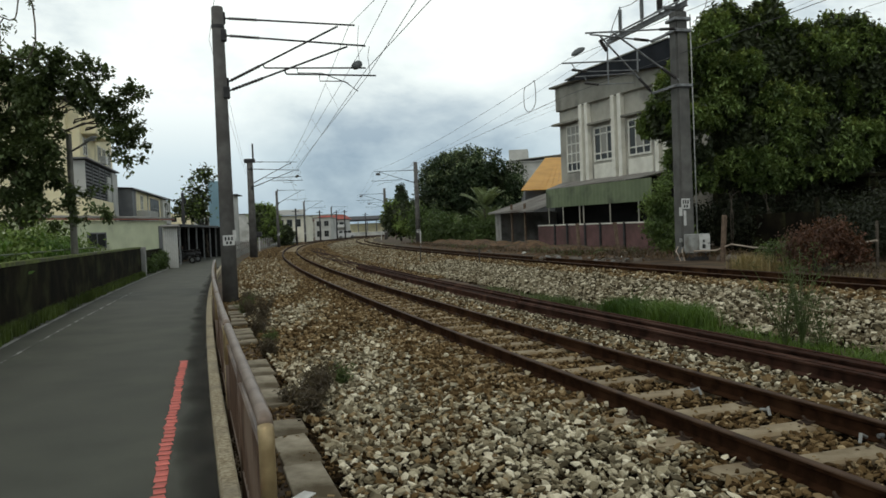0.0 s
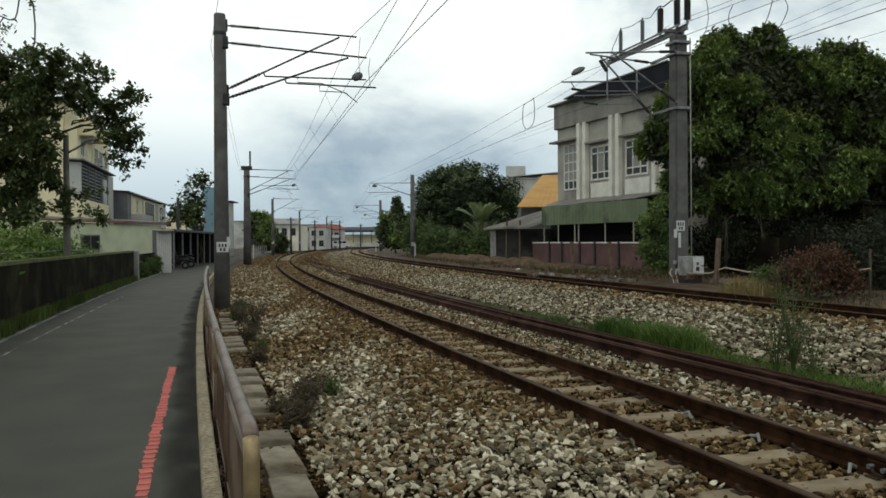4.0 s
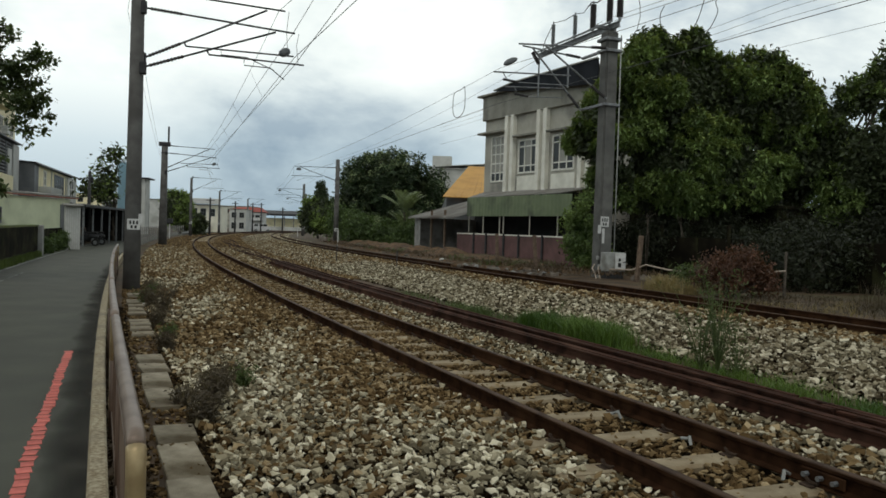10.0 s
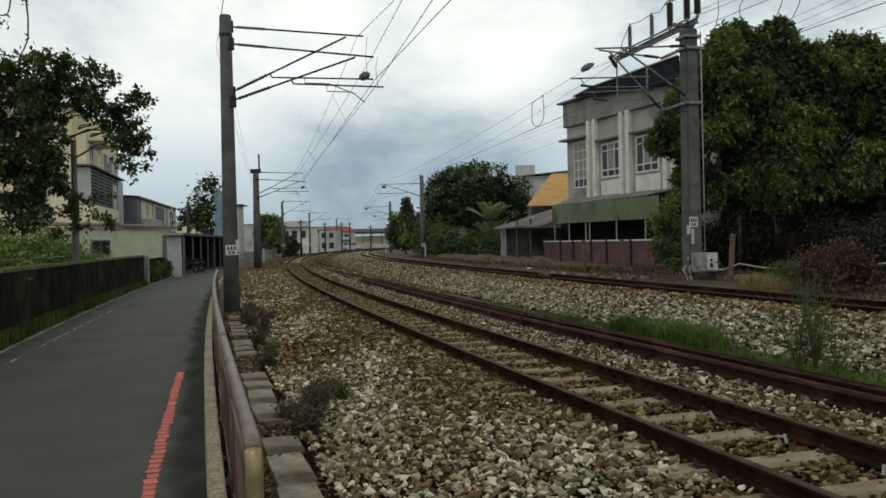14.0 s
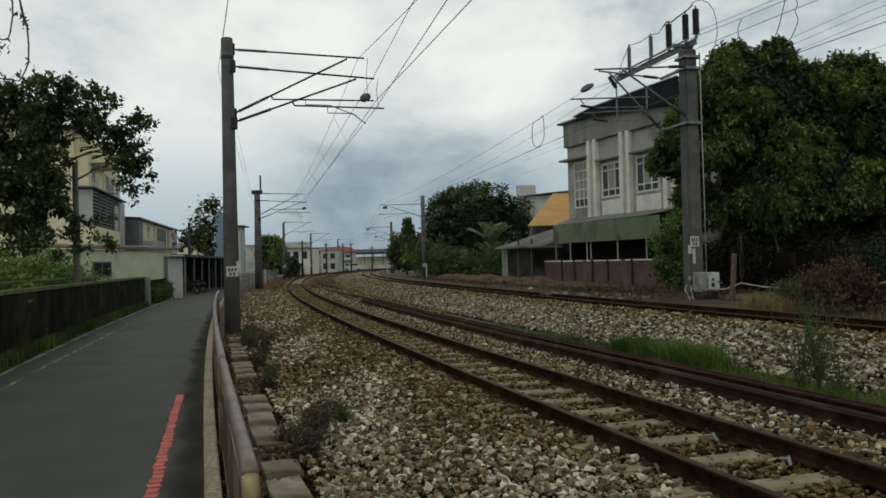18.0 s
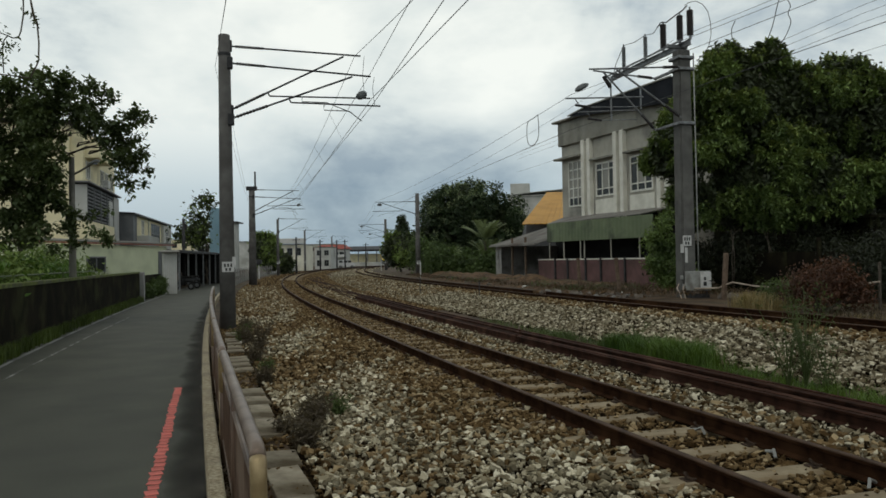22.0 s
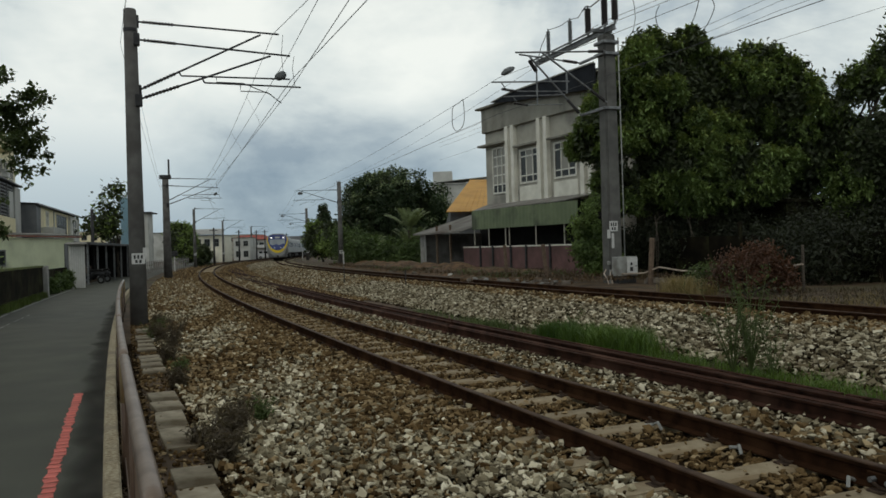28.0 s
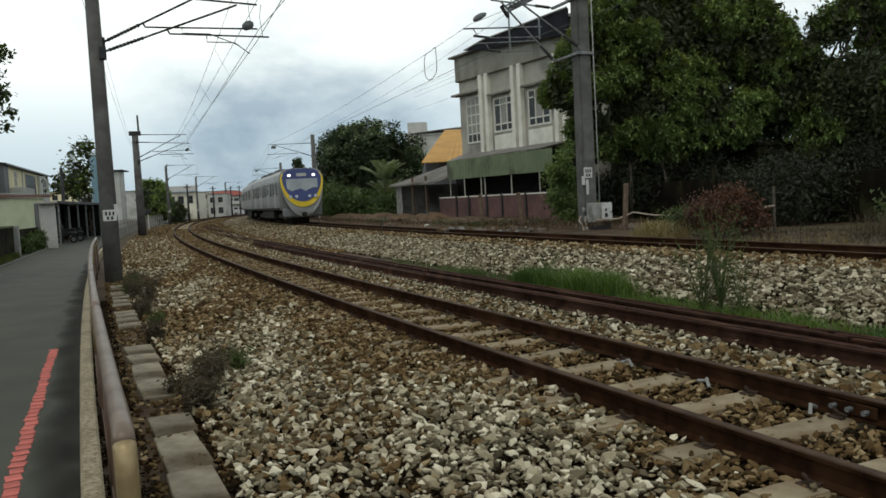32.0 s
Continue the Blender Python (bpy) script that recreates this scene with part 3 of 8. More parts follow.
drain = ribbon(lambda s: edge(s) + 0.24, lambda s: edge(s) + 0.31, -0.093, -0.099, np.linspace(-10, 60, 60))
solid("gutter_strip", drain, M_CONCRETE, "thin grey concrete edging strip beside the path", kind="structure")
# dirt plus the kerb's and railing's shade, both put into this strip's colour
grime = ribbon(lambda s: -4.52, lambda s: -4.095, -0.0965, -0.0995, np.linspace(-3, 44, 160)).mesh("grime_strip", M_GRIMESHADE)
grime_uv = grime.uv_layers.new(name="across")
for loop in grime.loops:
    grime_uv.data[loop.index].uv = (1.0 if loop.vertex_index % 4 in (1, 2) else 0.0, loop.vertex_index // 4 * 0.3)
fade_grime_shade(M_GRIMESHADE)
solid("grime_strip", grime, M_GRIMESHADE, "dark grime and painted shade along the kerb's foot", kind="structure")
red = thing("red_line", Matrix(), "faded red kerb line of short painted dashes on asphalt", "road marking", kind="structure")
dash = Build().box((0, 0, 0), (0.088, 0.108, 0.006), 0.002).mesh("red_dash", M_RED)
for i in range(118):
    s = 3.6 + (i - 54) * 0.1345
    ob = part("red_dash", dash, M_RED, red, m=place(s, -4.395 - 0.014 * (12.3 - s) + random.uniform(-0.008, 0.008), -0.097, random.uniform(-12, 12)))
    ob.scale = (random.uniform(0.85, 1.1), random.uniform(0.86, 1.12), 1)


# ---------------------------------------------------------------- rails and sleepers
RAIL_PROFILE = [(-0.064, -0.153), (0.064, -0.153), (0.064, -0.142), (0.012, -0.124), (0.009, -0.045), (0.032, -0.034), (0.033, -0.012),
                (0.033, -0.012), (-0.033, -0.012), (-0.032, -0.034), (-0.009, -0.045), (-0.012, -0.124), (-0.064, -0.142)]
HEAD_PROFILE = [(-0.0335, -0.012), (0.0335, -0.012), (0.032, -0.004), (0.022, 0.0), (-0.022, 0.0), (-0.032, -0.004)]


def clip_mesh():
    b = Build()
    b.tube([(0.0, -0.05, 0.0), (0.02, -0.05, 0.035), (0.05, -0.02, 0.045), (0.06, 0.02, 0.03), (0.03, 0.05, 0.012), (-0.01, 0.04, 0.006)], 0.011, 5)
    b.box((0.035, 0, -0.004), (0.09, 0.11, 0.014), 0.003)
    return b.mesh("rail_clip", M_CLIP)


def railway(name, off, top, s0, s1, sl0, sl1, label):
    t = thing(name, Matrix(), label, "railway track", kind="structure")
    for side in (-0.566, 0.566):
        b, h = Build(), Build()
        n = int((s1 - s0) / 1.2)
        path = [(at(s, off + side, top), right(s), UP) for s in np.linspace(s0, s1, n)]
        r = part("rail", b.sweep(RAIL_PROFILE, path), M_RAIL, t)
        part("rail_head", h.sweep(HEAD_PROFILE, path), M_RAILHEAD, r, "worn brownish running surface")
    sl = Build()
    sl.box((0, 0, -0.085), (2.08, 0.25, 0.17), 0.022)
    sl.box((-0.72, 0, 0.004), (0.5, 0.21, 0.012), 0.004).box((0.72, 0, 0.004), (0.5, 0.21, 0.012), 0.004)
    sm = sl.mesh("sleeper", M_SLEEPER)
    cm = clip_mesh()
    n = int((sl1 - sl0) / 0.76)
    for i in range(n):
        s = sl0 + i * 0.76
        ob = part("sleeper", sm, M_SLEEPER, t, m=place(s, off + random.uniform(-0.015, 0.015), top - 0.157, random.uniform(-0.8, 0.8)))
        if 0 < s < 22 and off < 1:
            for x in (-0.566, 0.566):
                for side in (-1, 1):
                    part("rail_clip", cm, M_CLIP, ob, m=pose(x + side * 0.055, 0, 0.014, 0, 0, 0 if side > 0 else 180))
    return t


near_track = railway("railway_track_near", NEAR_OFF, TRACK_Z, -18, 330, -1.2 - 0.76 * 20, 150, "brown rusted rails on weathered concrete sleepers")
far_track = railway("railway_track_far", FAR_OFF, FAR_Z, -18, 620, 4 - 0.76 * 24, 150, "brown rusted rails on a raised ballast bank")

# joint plate and bolts on the nearer track's right rail
fish = thing("rail_joint", place(5.55, 0.505, TRACK_Z - 0.08), "rusty rail joint plate with pale grey bolts", "rail joint")
part("plate", Build().box((-0.03, 0, 0), (0.02, 0.36, 0.08), 0.006), M_RAIL, fish)
for k in (-0.12, 0.0, 0.12):
    part("bolt", Build().cyl((-0.085, k, 0), (-0.03, k, 0), 0.019, n=6), M_STEEL, fish)

# old rails laid down between the tracks
old = Build().sweep(RAIL_PROFILE, [(Vector((0, y, 0)), Vector((1, 0, 0)), UP) for y in (-5.0, 5.0)]).mesh("rail", M_OLDRAIL)
for i, (off, z) in enumerate(((1.92, -0.045), (2.10, -0.06), (2.27, -0.085), (2.43, -0.07), (2.60, -0.09), (2.76, -0.095))):
    t = thing("old_rail_row", Matrix(), "row of discarded red-rusted rails laid end to end on ballast", "old rail", "discarded rails between the tracks")
    for k in range(4):
        s = 1.0 + k * 10.12 + i * 0.35
        if s > 34 and i in (0, 5):
            continue
        part("rail", old, M_OLDRAIL, t, m=place(s, off + 0.03 * math.sin(i * 2.1 + k), z - 0.005, 0.0))
heap_b = Build()
for i in range(5):
    heap_b.sweep(RAIL_PROFILE, [(at(s, 2.0 + i * 0.22 + 0.12 * math.sin(s * 0.3 + i), -0.16), right(s), UP) for s in np.linspace(36, 88, 26)])
solid("old_rail_pile", heap_b, M_OLDRAIL, "far stretch of discarded rusty rails on the ground", "old rail", "stuff")


# ---------------------------------------------------------------- loose ballast
def rock_shapes():
    """Many-faced, plain and few-faced stones, for near, middle and far."""
    g = (1 + 5 ** 0.5) / 2
    ico = np.array([(-1, g, 0), (1, g, 0), (-1, -g, 0), (1, -g, 0), (0, -1, g), (0, 1, g), (0, -1, -g), (0, 1, -g), (g, 0, -1), (g, 0, 1), (-g, 0, -1), (-g, 0, 1)]) * 0.72
    tri = np.array([(a, b, c) for a, b, c in itertools.combinations(range(12), 3) if max(np.linalg.norm(ico[a] - ico[b]), np.linalg.norm(ico[b] - ico[c]), np.linalg.norm(ico[a] - ico[c])) < 1.6])
    for t in tri:
        if np.dot(np.cross(ico[t[1]] - ico[t[0]], ico[t[2]] - ico[t[0]]), ico[t].sum(0)) < 0:
            t[1], t[2] = t[2], t[1]
    cube = np.array([(x, y, w) for x in (-1, 1) for y in (-1, 1) for w in (-1, 1)], float)
    quad = np.array([(0, 1, 3, 2), (4, 6, 7, 5), (0, 4, 5, 1), (2, 3, 7, 6), (0, 2, 6, 4), (1, 5, 7, 3)])
    octa = np.array([(1, 0.2, 0), (-1, -0.2, 0), (0, 1, 0.1), (0, -1, 0), (0.2, 0.1, 1), (0, 0, -1)]) * 1.25
    eight = np.array([(0, 2, 4), (2, 1, 4), (1, 3, 4), (3, 0, 4), (2, 0, 5), (1, 2, 5), (3, 1, 5), (0, 3, 5)])
    return {"fine": (ico, tri), "plain": (cube, quad), "far": (octa, eight)}


ROCKS = rock_shapes()


def stones(name, count, s0, s1, o0, o1, table, r0, r1, material, seed, power=1.0, lift=0.0, avoid=None, label="", rise=0.0, shape="plain"):
    """Angular crushed stones, strewn over a bed."""
    rng = np.random.default_rng(seed)
    s = s0 + (s1 - s0) * rng.random(count) ** power
    o = o0 + (o1 - o0) * rng.random(count)
    if avoid is not None:
        keep = avoid(s, o)
        s, o = s[keep], o[keep]
    count = len(s)
    xs, zs = np.array([a for a, _ in table]), np.array([b for _, b in table])
    z = np.interp(o, xs, zs) + rise + lift * rng.random(count)
    a = PHI0 + s / RN
    c = np.stack([CX - (RN - o) * np.cos(a), CY + (RN - o) * np.sin(a), z], -1)
    base, faces = ROCKS[shape]
    # most stones lie on a broad face, tipped a little
    turn, tip, axis = 2 * np.pi * rng.random(count), 0.62 * rng.normal(size=count), 2 * np.pi * rng.random(count)
    ct, st_, ch, sh = np.cos(turn / 2), np.sin(turn / 2), np.cos(tip / 2), np.sin(tip / 2)
    q = np.stack([ct * ch, sh * np.cos(axis + turn / 2), sh * np.sin(axis + turn / 2), st_ * ch], -1)
    q /= np.linalg.norm(q, axis=1, keepdims=True)
    w, x, y, zq = q.T
    rot = np.stack([1 - 2 * (y * y + zq * zq), 2 * (x * y - w * zq), 2 * (x * zq + w * y), 2 * (x * y + w * zq), 1 - 2 * (x * x + zq * zq), 2 * (y * zq - w * x),
                    2 * (x * zq - w * y), 2 * (y * zq + w * x), 1 - 2 * (x * x + y * y)], -1).reshape(-1, 3, 3)
    size = r0 + (r1 - r0) * rng.random((count, 1, 1)) ** 1.6
    base = base * np.array([1.38, 0.95, 0.68])
    k = len(base)
    taper = 1 + 0.6 * (rng.random((count, 1, 1)) - 0.2) * np.sign(base[None, :, :1]) * np.array([0, 1, 1])
    v = base[None] * taper * (1 + (0.37 if k == 12 else 0.25) * rng.normal(size=(count, k, 3)).clip(-1.5, 1.5)) * size * (0.6 + 0.75 * rng.random((count, 1, 3)))
    v = np.einsum("nij,nkj->nki", rot, v)
    v += c[:, None]
    f = faces[None] + k * np.arange(count)[:, None, None]
    ob = heap(name, v.reshape(-1, 3), f.reshape(-1, faces.shape[1]), material)
    return tagged(ob, label or "loose angular crushed ballast stones", "ballast", kind="stuff")


def off_rails(s, o):
    """Clear of the rails and mostly of the sleeper tops."""
    u = ((s + 1.2) / 0.76 + 0.5) % 1.0 - 0.5
    o = o - NEAR_OFF
    on_sleeper = (np.abs(u) < 0.175) & (np.abs(o) < 1.05)
    rng = np.random.default_rng(5)
    return (np.abs(np.abs(o) - 0.566) > 0.075) & (~on_sleeper | (rng.random(len(s)) < 0.04 + 0.22 * (np.abs(o) > 0.92) + 0.16 * (np.sin(s * 0.77 + 3 * np.sin(s * 0.31)) > 0.4)))


def on_sleepers(s, o):
    """Stones strewn over the sleepers, ever more of them farther along."""
    u = ((s + 1.2) / 0.76 + 0.5) % 1.0 - 0.5
    o = o - NEAR_OFF
    rng = np.random.default_rng(6)
    return (np.abs(u) < 0.19) & (np.abs(np.abs(o) - 0.566) > 0.085) & (rng.random(len(s)) < np.clip((s - 8.0) / 13.0, 0.05, 0.95))


def rusty(seed, part_of):
    """Picks the stones near the rails (part_of True) or those away from them."""
    def keep(s, o):
        rng = np.random.default_rng(seed)
        f = np.clip((1.75 - np.abs(o)) / 0.75, 0.0, 1.0) * 0.8 + np.clip((s - 6.5) / 7.0, 0.0, 0.62)
        f = np.clip(f + 0.35 * np.sin(s * 0.9 + 2.0 * np.sin(o * 1.7)), 0.06, 0.93)
        pick = rng.random(len(s)) < f
        return off_rails(s, o) & (pick if part_of else ~pick)
    return keep


def build_ballast():
    # a dirty lower layer, near black to paint shade into the gaps, and cleaner stones lying loose on it
    stones("ballast_under_layer", 19000, 1.5, 13, -3.3, -0.62, NEAR_BED, 0.016, 0.036, M_STONE_DIRTYGAP, 10, 1.0, 0.05, off_rails, shape="far")
    stones("ballast_under_layer", 14000, 12.5, 28, -3.3, -0.62, NEAR_BED, 0.020, 0.042, M_STONE_DIRTYGAP, 110, 1.0, 0.05, off_rails, shape="far")
    stones("ballast_shoulder", 10500, 1.5, 7, -3.3, -0.62, NEAR_BED, 0.0080, 0.0262, M_STONE, 11, 1.0, 0.075, rusty(3, False), rise=0.035, shape="fine")
    stones("ballast_shoulder", 8500, 1.5, 7, -3.3, -0.62, NEAR_BED, 0.0080, 0.0250, M_STONE_BROWN, 111, 1.0, 0.075, rusty(4, True), rise=0.03, shape="fine")
    stones("ballast_shoulder", 12000, 7, 13, -3.3, -0.62, NEAR_BED, 0.0088, 0.0245, M_STONE, 113, 1.0, 0.08, rusty(3, False), rise=0.035)
    stones("ballast_shoulder", 12000, 7, 13, -3.3, -0.62, NEAR_BED, 0.0088, 0.0245, M_STONE_BROWN, 114, 1.0, 0.08, rusty(4, True), rise=0.03)
    stones("ballast_shoulder", 12500, 12.5, 28, -3.3, -0.62, NEAR_BED, 0.011, 0.029, M_STONE_BROWN, 12, 1.0, 0.085, rusty(5, True), rise=0.035)
    stones("ballast_shoulder", 12500, 12.5, 28, -3.3, -0.62, NEAR_BED, 0.011, 0.029, M_STONE, 112, 1.0, 0.085, rusty(6, False), rise=0.035)
    stones("ballast_shoulder", 17000, 27, 60, -3.3, 3.2, NEAR_BED, 0.018, 0.045, M_STONE_BROWN, 13, 1.3, 0.06, off_rails, shape="far")
    stones("ballast_shoulder", 9000, 27, 60, -3.3, 3.2, NEAR_BED, 0.018, 0.042, M_STONE, 131, 1.3, 0.06, off_rails, shape="far")
    stones("ballast_between_rails", 6000, 3.5, 27, -0.54, 0.46, [(-3, -0.235), (3, -0.235)], 0.014, 0.034, M_STONE_DIRTYGAP, 140, 1.2, 0.02, off_rails, shape="far")
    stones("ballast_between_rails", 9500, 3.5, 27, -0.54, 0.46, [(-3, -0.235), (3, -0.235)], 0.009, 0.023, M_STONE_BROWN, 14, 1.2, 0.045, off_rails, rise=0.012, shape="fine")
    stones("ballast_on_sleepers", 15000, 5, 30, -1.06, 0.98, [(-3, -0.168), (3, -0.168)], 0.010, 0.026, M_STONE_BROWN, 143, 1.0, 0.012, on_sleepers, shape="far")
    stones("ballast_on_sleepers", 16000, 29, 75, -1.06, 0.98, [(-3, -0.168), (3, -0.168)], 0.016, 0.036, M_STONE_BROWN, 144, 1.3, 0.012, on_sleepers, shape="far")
    stones("ballast_beside_rail", 6000, 4, 32, 0.59, 1.95, NEAR_BED, 0.018, 0.040, M_STONE_DIRTYGAP, 150, 1.2, 0.04, off_rails, shape="far")
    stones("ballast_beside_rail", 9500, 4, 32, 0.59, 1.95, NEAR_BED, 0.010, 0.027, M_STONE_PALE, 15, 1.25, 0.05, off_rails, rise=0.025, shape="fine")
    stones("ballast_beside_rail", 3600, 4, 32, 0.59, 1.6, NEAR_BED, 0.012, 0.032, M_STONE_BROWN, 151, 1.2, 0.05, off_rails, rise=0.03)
    stones("ballast_bank", 14000, 7, 36, 3.75, 7.2, FAR_BED, 0.020, 0.046, M_STONE_DIRTYGAP, 160, 1.1, 0.05, shape="far")
    stones("ballast_bank", 22000, 7, 36, 3.75, 7.2, FAR_BED, 0.012, 0.032, M_STONE_PALE, 16, 1.15, 0.055, rise=0.035)
    stones("ballast_bank", 9000, 36, 80, 3.75, 7.3, FAR_BED, 0.020, 0.050, M_STONE_PALE, 17, 1.3, 0.06, rise=0.02, shape="far")
    stones("ballast_bank", 8000, 36, 80, 3.75, 7.3, FAR_BED, 0.020, 0.050, M_STONE_BROWN, 172, 1.3, 0.06, rise=0.02, shape="far")
    stones("ballast_bank", 4500, 7, 40, 6.2, 7.2, FAR_BED, 0.016, 0.042, M_STONE_BROWN, 171, 1.1, 0.06, rise=0.04)
    stones("ballast_beyond", 7000, 10, 60, 8.4, 9.8, FAR_BED, 0.018, 0.040, M_STONE_BROWN, 18, 1.3, 0.04, shape="far")
    stones("ballast_edge", 4500, 2.5, 18, -4.0, -3.70, [(-5, -0.185), (0, -0.185)], 0.006, 0.016, M_STONE_DIRTYGAP, 19, 1.0, 0.015, shape="far")
    stones("ballast_edge", 3500, 2.5, 23, -3.36, -3.22, [(-5, -0.195), (0, -0.195)], 0.010, 0.024, M_STONE_DIRTYGAP, 20, 1.0, 0.03, shape="far")
    stones("ballast_edge", 2600, 2.5, 23, -3.75, -3.25, [(-5, -0.195), (0, -0.195)], 0.008, 0.018, M_STONE_BROWN, 201, 1.0, 0.03)
    # small stones far along the line, and the bed behind the viewer
    stones("ballast_far", 9000, 58, 150, -3.3, 3.4, NEAR_BED, 0.024, 0.055, M_STONE_BROWN, 21, 1.3, 0.03, off_rails, shape="far")
    stones("ballast_far", 6000, 75, 170, 3.7, 9.6, FAR_BED, 0.026, 0.06, M_STONE_PALE, 22, 1.3, 0.03, shape="far")
    stones("ballast_far", 5000, 28, 100, 1.9, 3.9, [(1.5, -0.27), (4.2, -0.26)], 0.020, 0.05, M_STONE_BROWN, 23, 1.4, 0.03, shape="far")
    stones("ballast_behind", 12000, -9, 2.5, -3.25, 1.95, NEAR_BED, 0.014, 0.032, M_STONE, 24, 1.0, 0.06, off_rails)
    stones("ballast_behind", 6000, -9, 7, 3.75, 7.2, FAR_BED, 0.020, 0.047, M_STONE_PALE, 25, 1.0, 0.06, shape="far")


# ---------------------------------------------------------------- kerb, railing, edge slabs
kerb = Build()
kerb.sweep([(-4.105, -0.3), (-3.995, -0.3), (-3.995, 0.035), (-4.01, 0.05), (-4.09, 0.05), (-4.105, 0.035)], [(at(s), right(s), UP) for s in np.linspace(-8, 46, 60)])
solid("path_kerb", kerb, M_CURB, "raised pebble-dash kerb between path and railway", kind="structure")


def railing(s0, length):
    t = thing("railing_panel", place(s0, -3.945, -0.2), "brown painted steel railing panel with a worn round handrail", "railing", "railing panels along the path")
    n = 10
    def c(y, dx=0.0):
        p = at(s0 + y, -3.945 + dx, 0)
        return t.matrix_basis.inverted() @ Vector((p.x, p.y, -0.2))
    top = []
    for i in range(7):
        a = math.pi / 2 * i / 6
        top.append(c(0.09 - 0.09 * math.sin(math.pi / 2 - a) + 0.0) + UP * (0.86 + 0.09 * math.sin(a)))
    pts = top + [c(0.09 + (length - 0.18) * i / n) + UP * 0.95 for i in range(1, n)]
    end = []
    for i in range(7):
        a = math.pi / 2 * (1 - i / 6)
        end.append(c(length - 0.09 + 0.09 * math.sin(math.pi / 2 - a)) + UP * (0.86 + 0.09 * math.sin(a)))
    part("handrail", Build().tube(top[3:] + pts[7:] + end[:4], 0.034, 10), M_HANDRAIL, t, smooth=True)
    for q, nm in ((top, "bend"), (end, "bend")):
        seq = q[:4] if q is top else q[3:]
        foot = c(0 if q is top else length)
        seq = [foot + UP * 0.62] + seq if q is top else seq + [foot + UP * 0.62]
        part("bend", Build().tube(seq, 0.0345, 10), M_BRASS, t, "worn yellow bend of the handrail", smooth=True)
    for y in (0.0, length):
        part("post", Build().tube([c(y) + UP * -0.05, c(y) + UP * 0.63], 0.033, 10), M_BRASS if y == 0.0 else M_RAILING, t, smooth=True)
    part("post", Build().tube([c(length / 2) + UP * -0.05, c(length / 2) + UP * 0.92], 0.022, 8), M_RAILING, t, smooth=True)
    for z in (0.22, 0.78):
        part("rail_bar", Build().tube([c(length * i / 8) + UP * z for i in range(9)], 0.016, 6), M_RAILING, t)
    k = int(length / 0.125)
    for i in range(1, k):
        y = length * i / k
        part("baluster", Build().tube([c(y) + UP * 0.22, c(y) + UP * 0.78], 0.009, 5), M_RAILING, t)


for i in range(1, 7):
    railing(0.72 + 3.86 * i - 0.06, 3.70)

slab_rng = random.Random(3)
slabs = thing("edge_slabs", Matrix(), "row of uneven grey concrete edge slabs beside the ballast", "edge slab", kind="structure")


def slab_mesh(w, l, seed):
    """A worn slab with uneven corners and soft edges."""
    r = random.Random(seed)
    b = Build().box((0, 0, -0.055), (w, l, 0.11), 0.006)
    cut = {(sx, sy): (r.uniform(-0.012, 0.012), r.uniform(-0.008, 0.008)) for sx in (-1, 1) for sy in (-1, 1)}
    b.v = [(x + cut[1 if x > 0 else -1, 1 if y > 0 else -1][0], y + cut[1 if x > 0 else -1, 1 if y > 0 else -1][1], z + r.uniform(-0.003, 0.003)) for x, y, z in b.v]
    return b.mesh("slab", M_SLAB)


SLABS = [slab_mesh(0.31, 0.54, 1), slab_mesh(0.30, 0.62, 2), slab_mesh(0.28, 0.84, 3), slab_mesh(0.31, 0.48, 4)]
SLAB_LEN = (0.54, 0.62, 0.84, 0.48)
s = -8.0
while s < 23.5:
    k = slab_rng.randrange(4)
    s += SLAB_LEN[k] / 2
    if abs(s - 22.4) > 0.45 and not (8.3 < s < 8.8) and (s < 10.5 or slab_rng.random() < 0.68):
        part("slab", SLABS[k], M_SLAB, slabs, m=place(s, -3.50 + slab_rng.uniform(-0.012, 0.012), -0.150 + slab_rng.uniform(-0.008, 0.006), slab_rng.uniform(-2.5, 2.5)) @ pose(0, 0, 0, slab_rng.uniform(-1, 1), slab_rng.uniform(-1.2, 1.2), 0))
    s += SLAB_LEN[k] / 2 + slab_rng.uniform(0.002, 0.012)


# ---------------------------------------------------------------- masts and overhead line
def insulator(p0, p1, r=0.055, n=7):
    """A ribbed rod insulator."""
    b = Build()
    p0, p1 = Vector(p0), Vector(p1)
    d = p1 - p0
    b.cyl(p0, p1, r * 0.45, n=8)
    for i in range(n):
        q = p0 + d * ((i + 0.5) / n)
        b.cyl(q - d * (0.30 / n), q + d * (0.30 / n), r, r * 0.8, n=10)
    return b


def arm(t, name, p0, p1, r, ins=None, metal=None):
    p0, p1 = Vector(p0), Vector(p1)
    ob = part(name, Build().tube([p0, p1], r, 8), metal or M_DARKSTEEL, t)
    if ins:
        d = (p1 - p0).normalized()
        part("insulator", insulator(p0 + d * ins[0], p0 + d * ins[1], r * 1.9, 10), M_INSUL, ob, "dark ribbed insulator")
    return ob


def number_plate(t, p, w, h, turn=0.0):
    """A white plate whose number is drawn as plain bars."""
    ob = part("number_plate", Build().box((0, 0, 0), (w, 0.012, h), 0.004), M_SIGNW, t, "white plate with dark bars", m=pose(*p, 0, 0, turn))
    for i in range(3):
        part("bar", Build().box(((i - 1) * w * 0.26, -0.009, h * 0.17), (w * 0.14, 0.006, h * 0.34)), M_BLACK, ob)
    for i in range(2):
        part("bar", Build().box(((i - 0.5) * w * 0.3, -0.009, -h * 0.24), (w * 0.17, 0.006, h * 0.28)), M_BLACK, ob)
    return ob


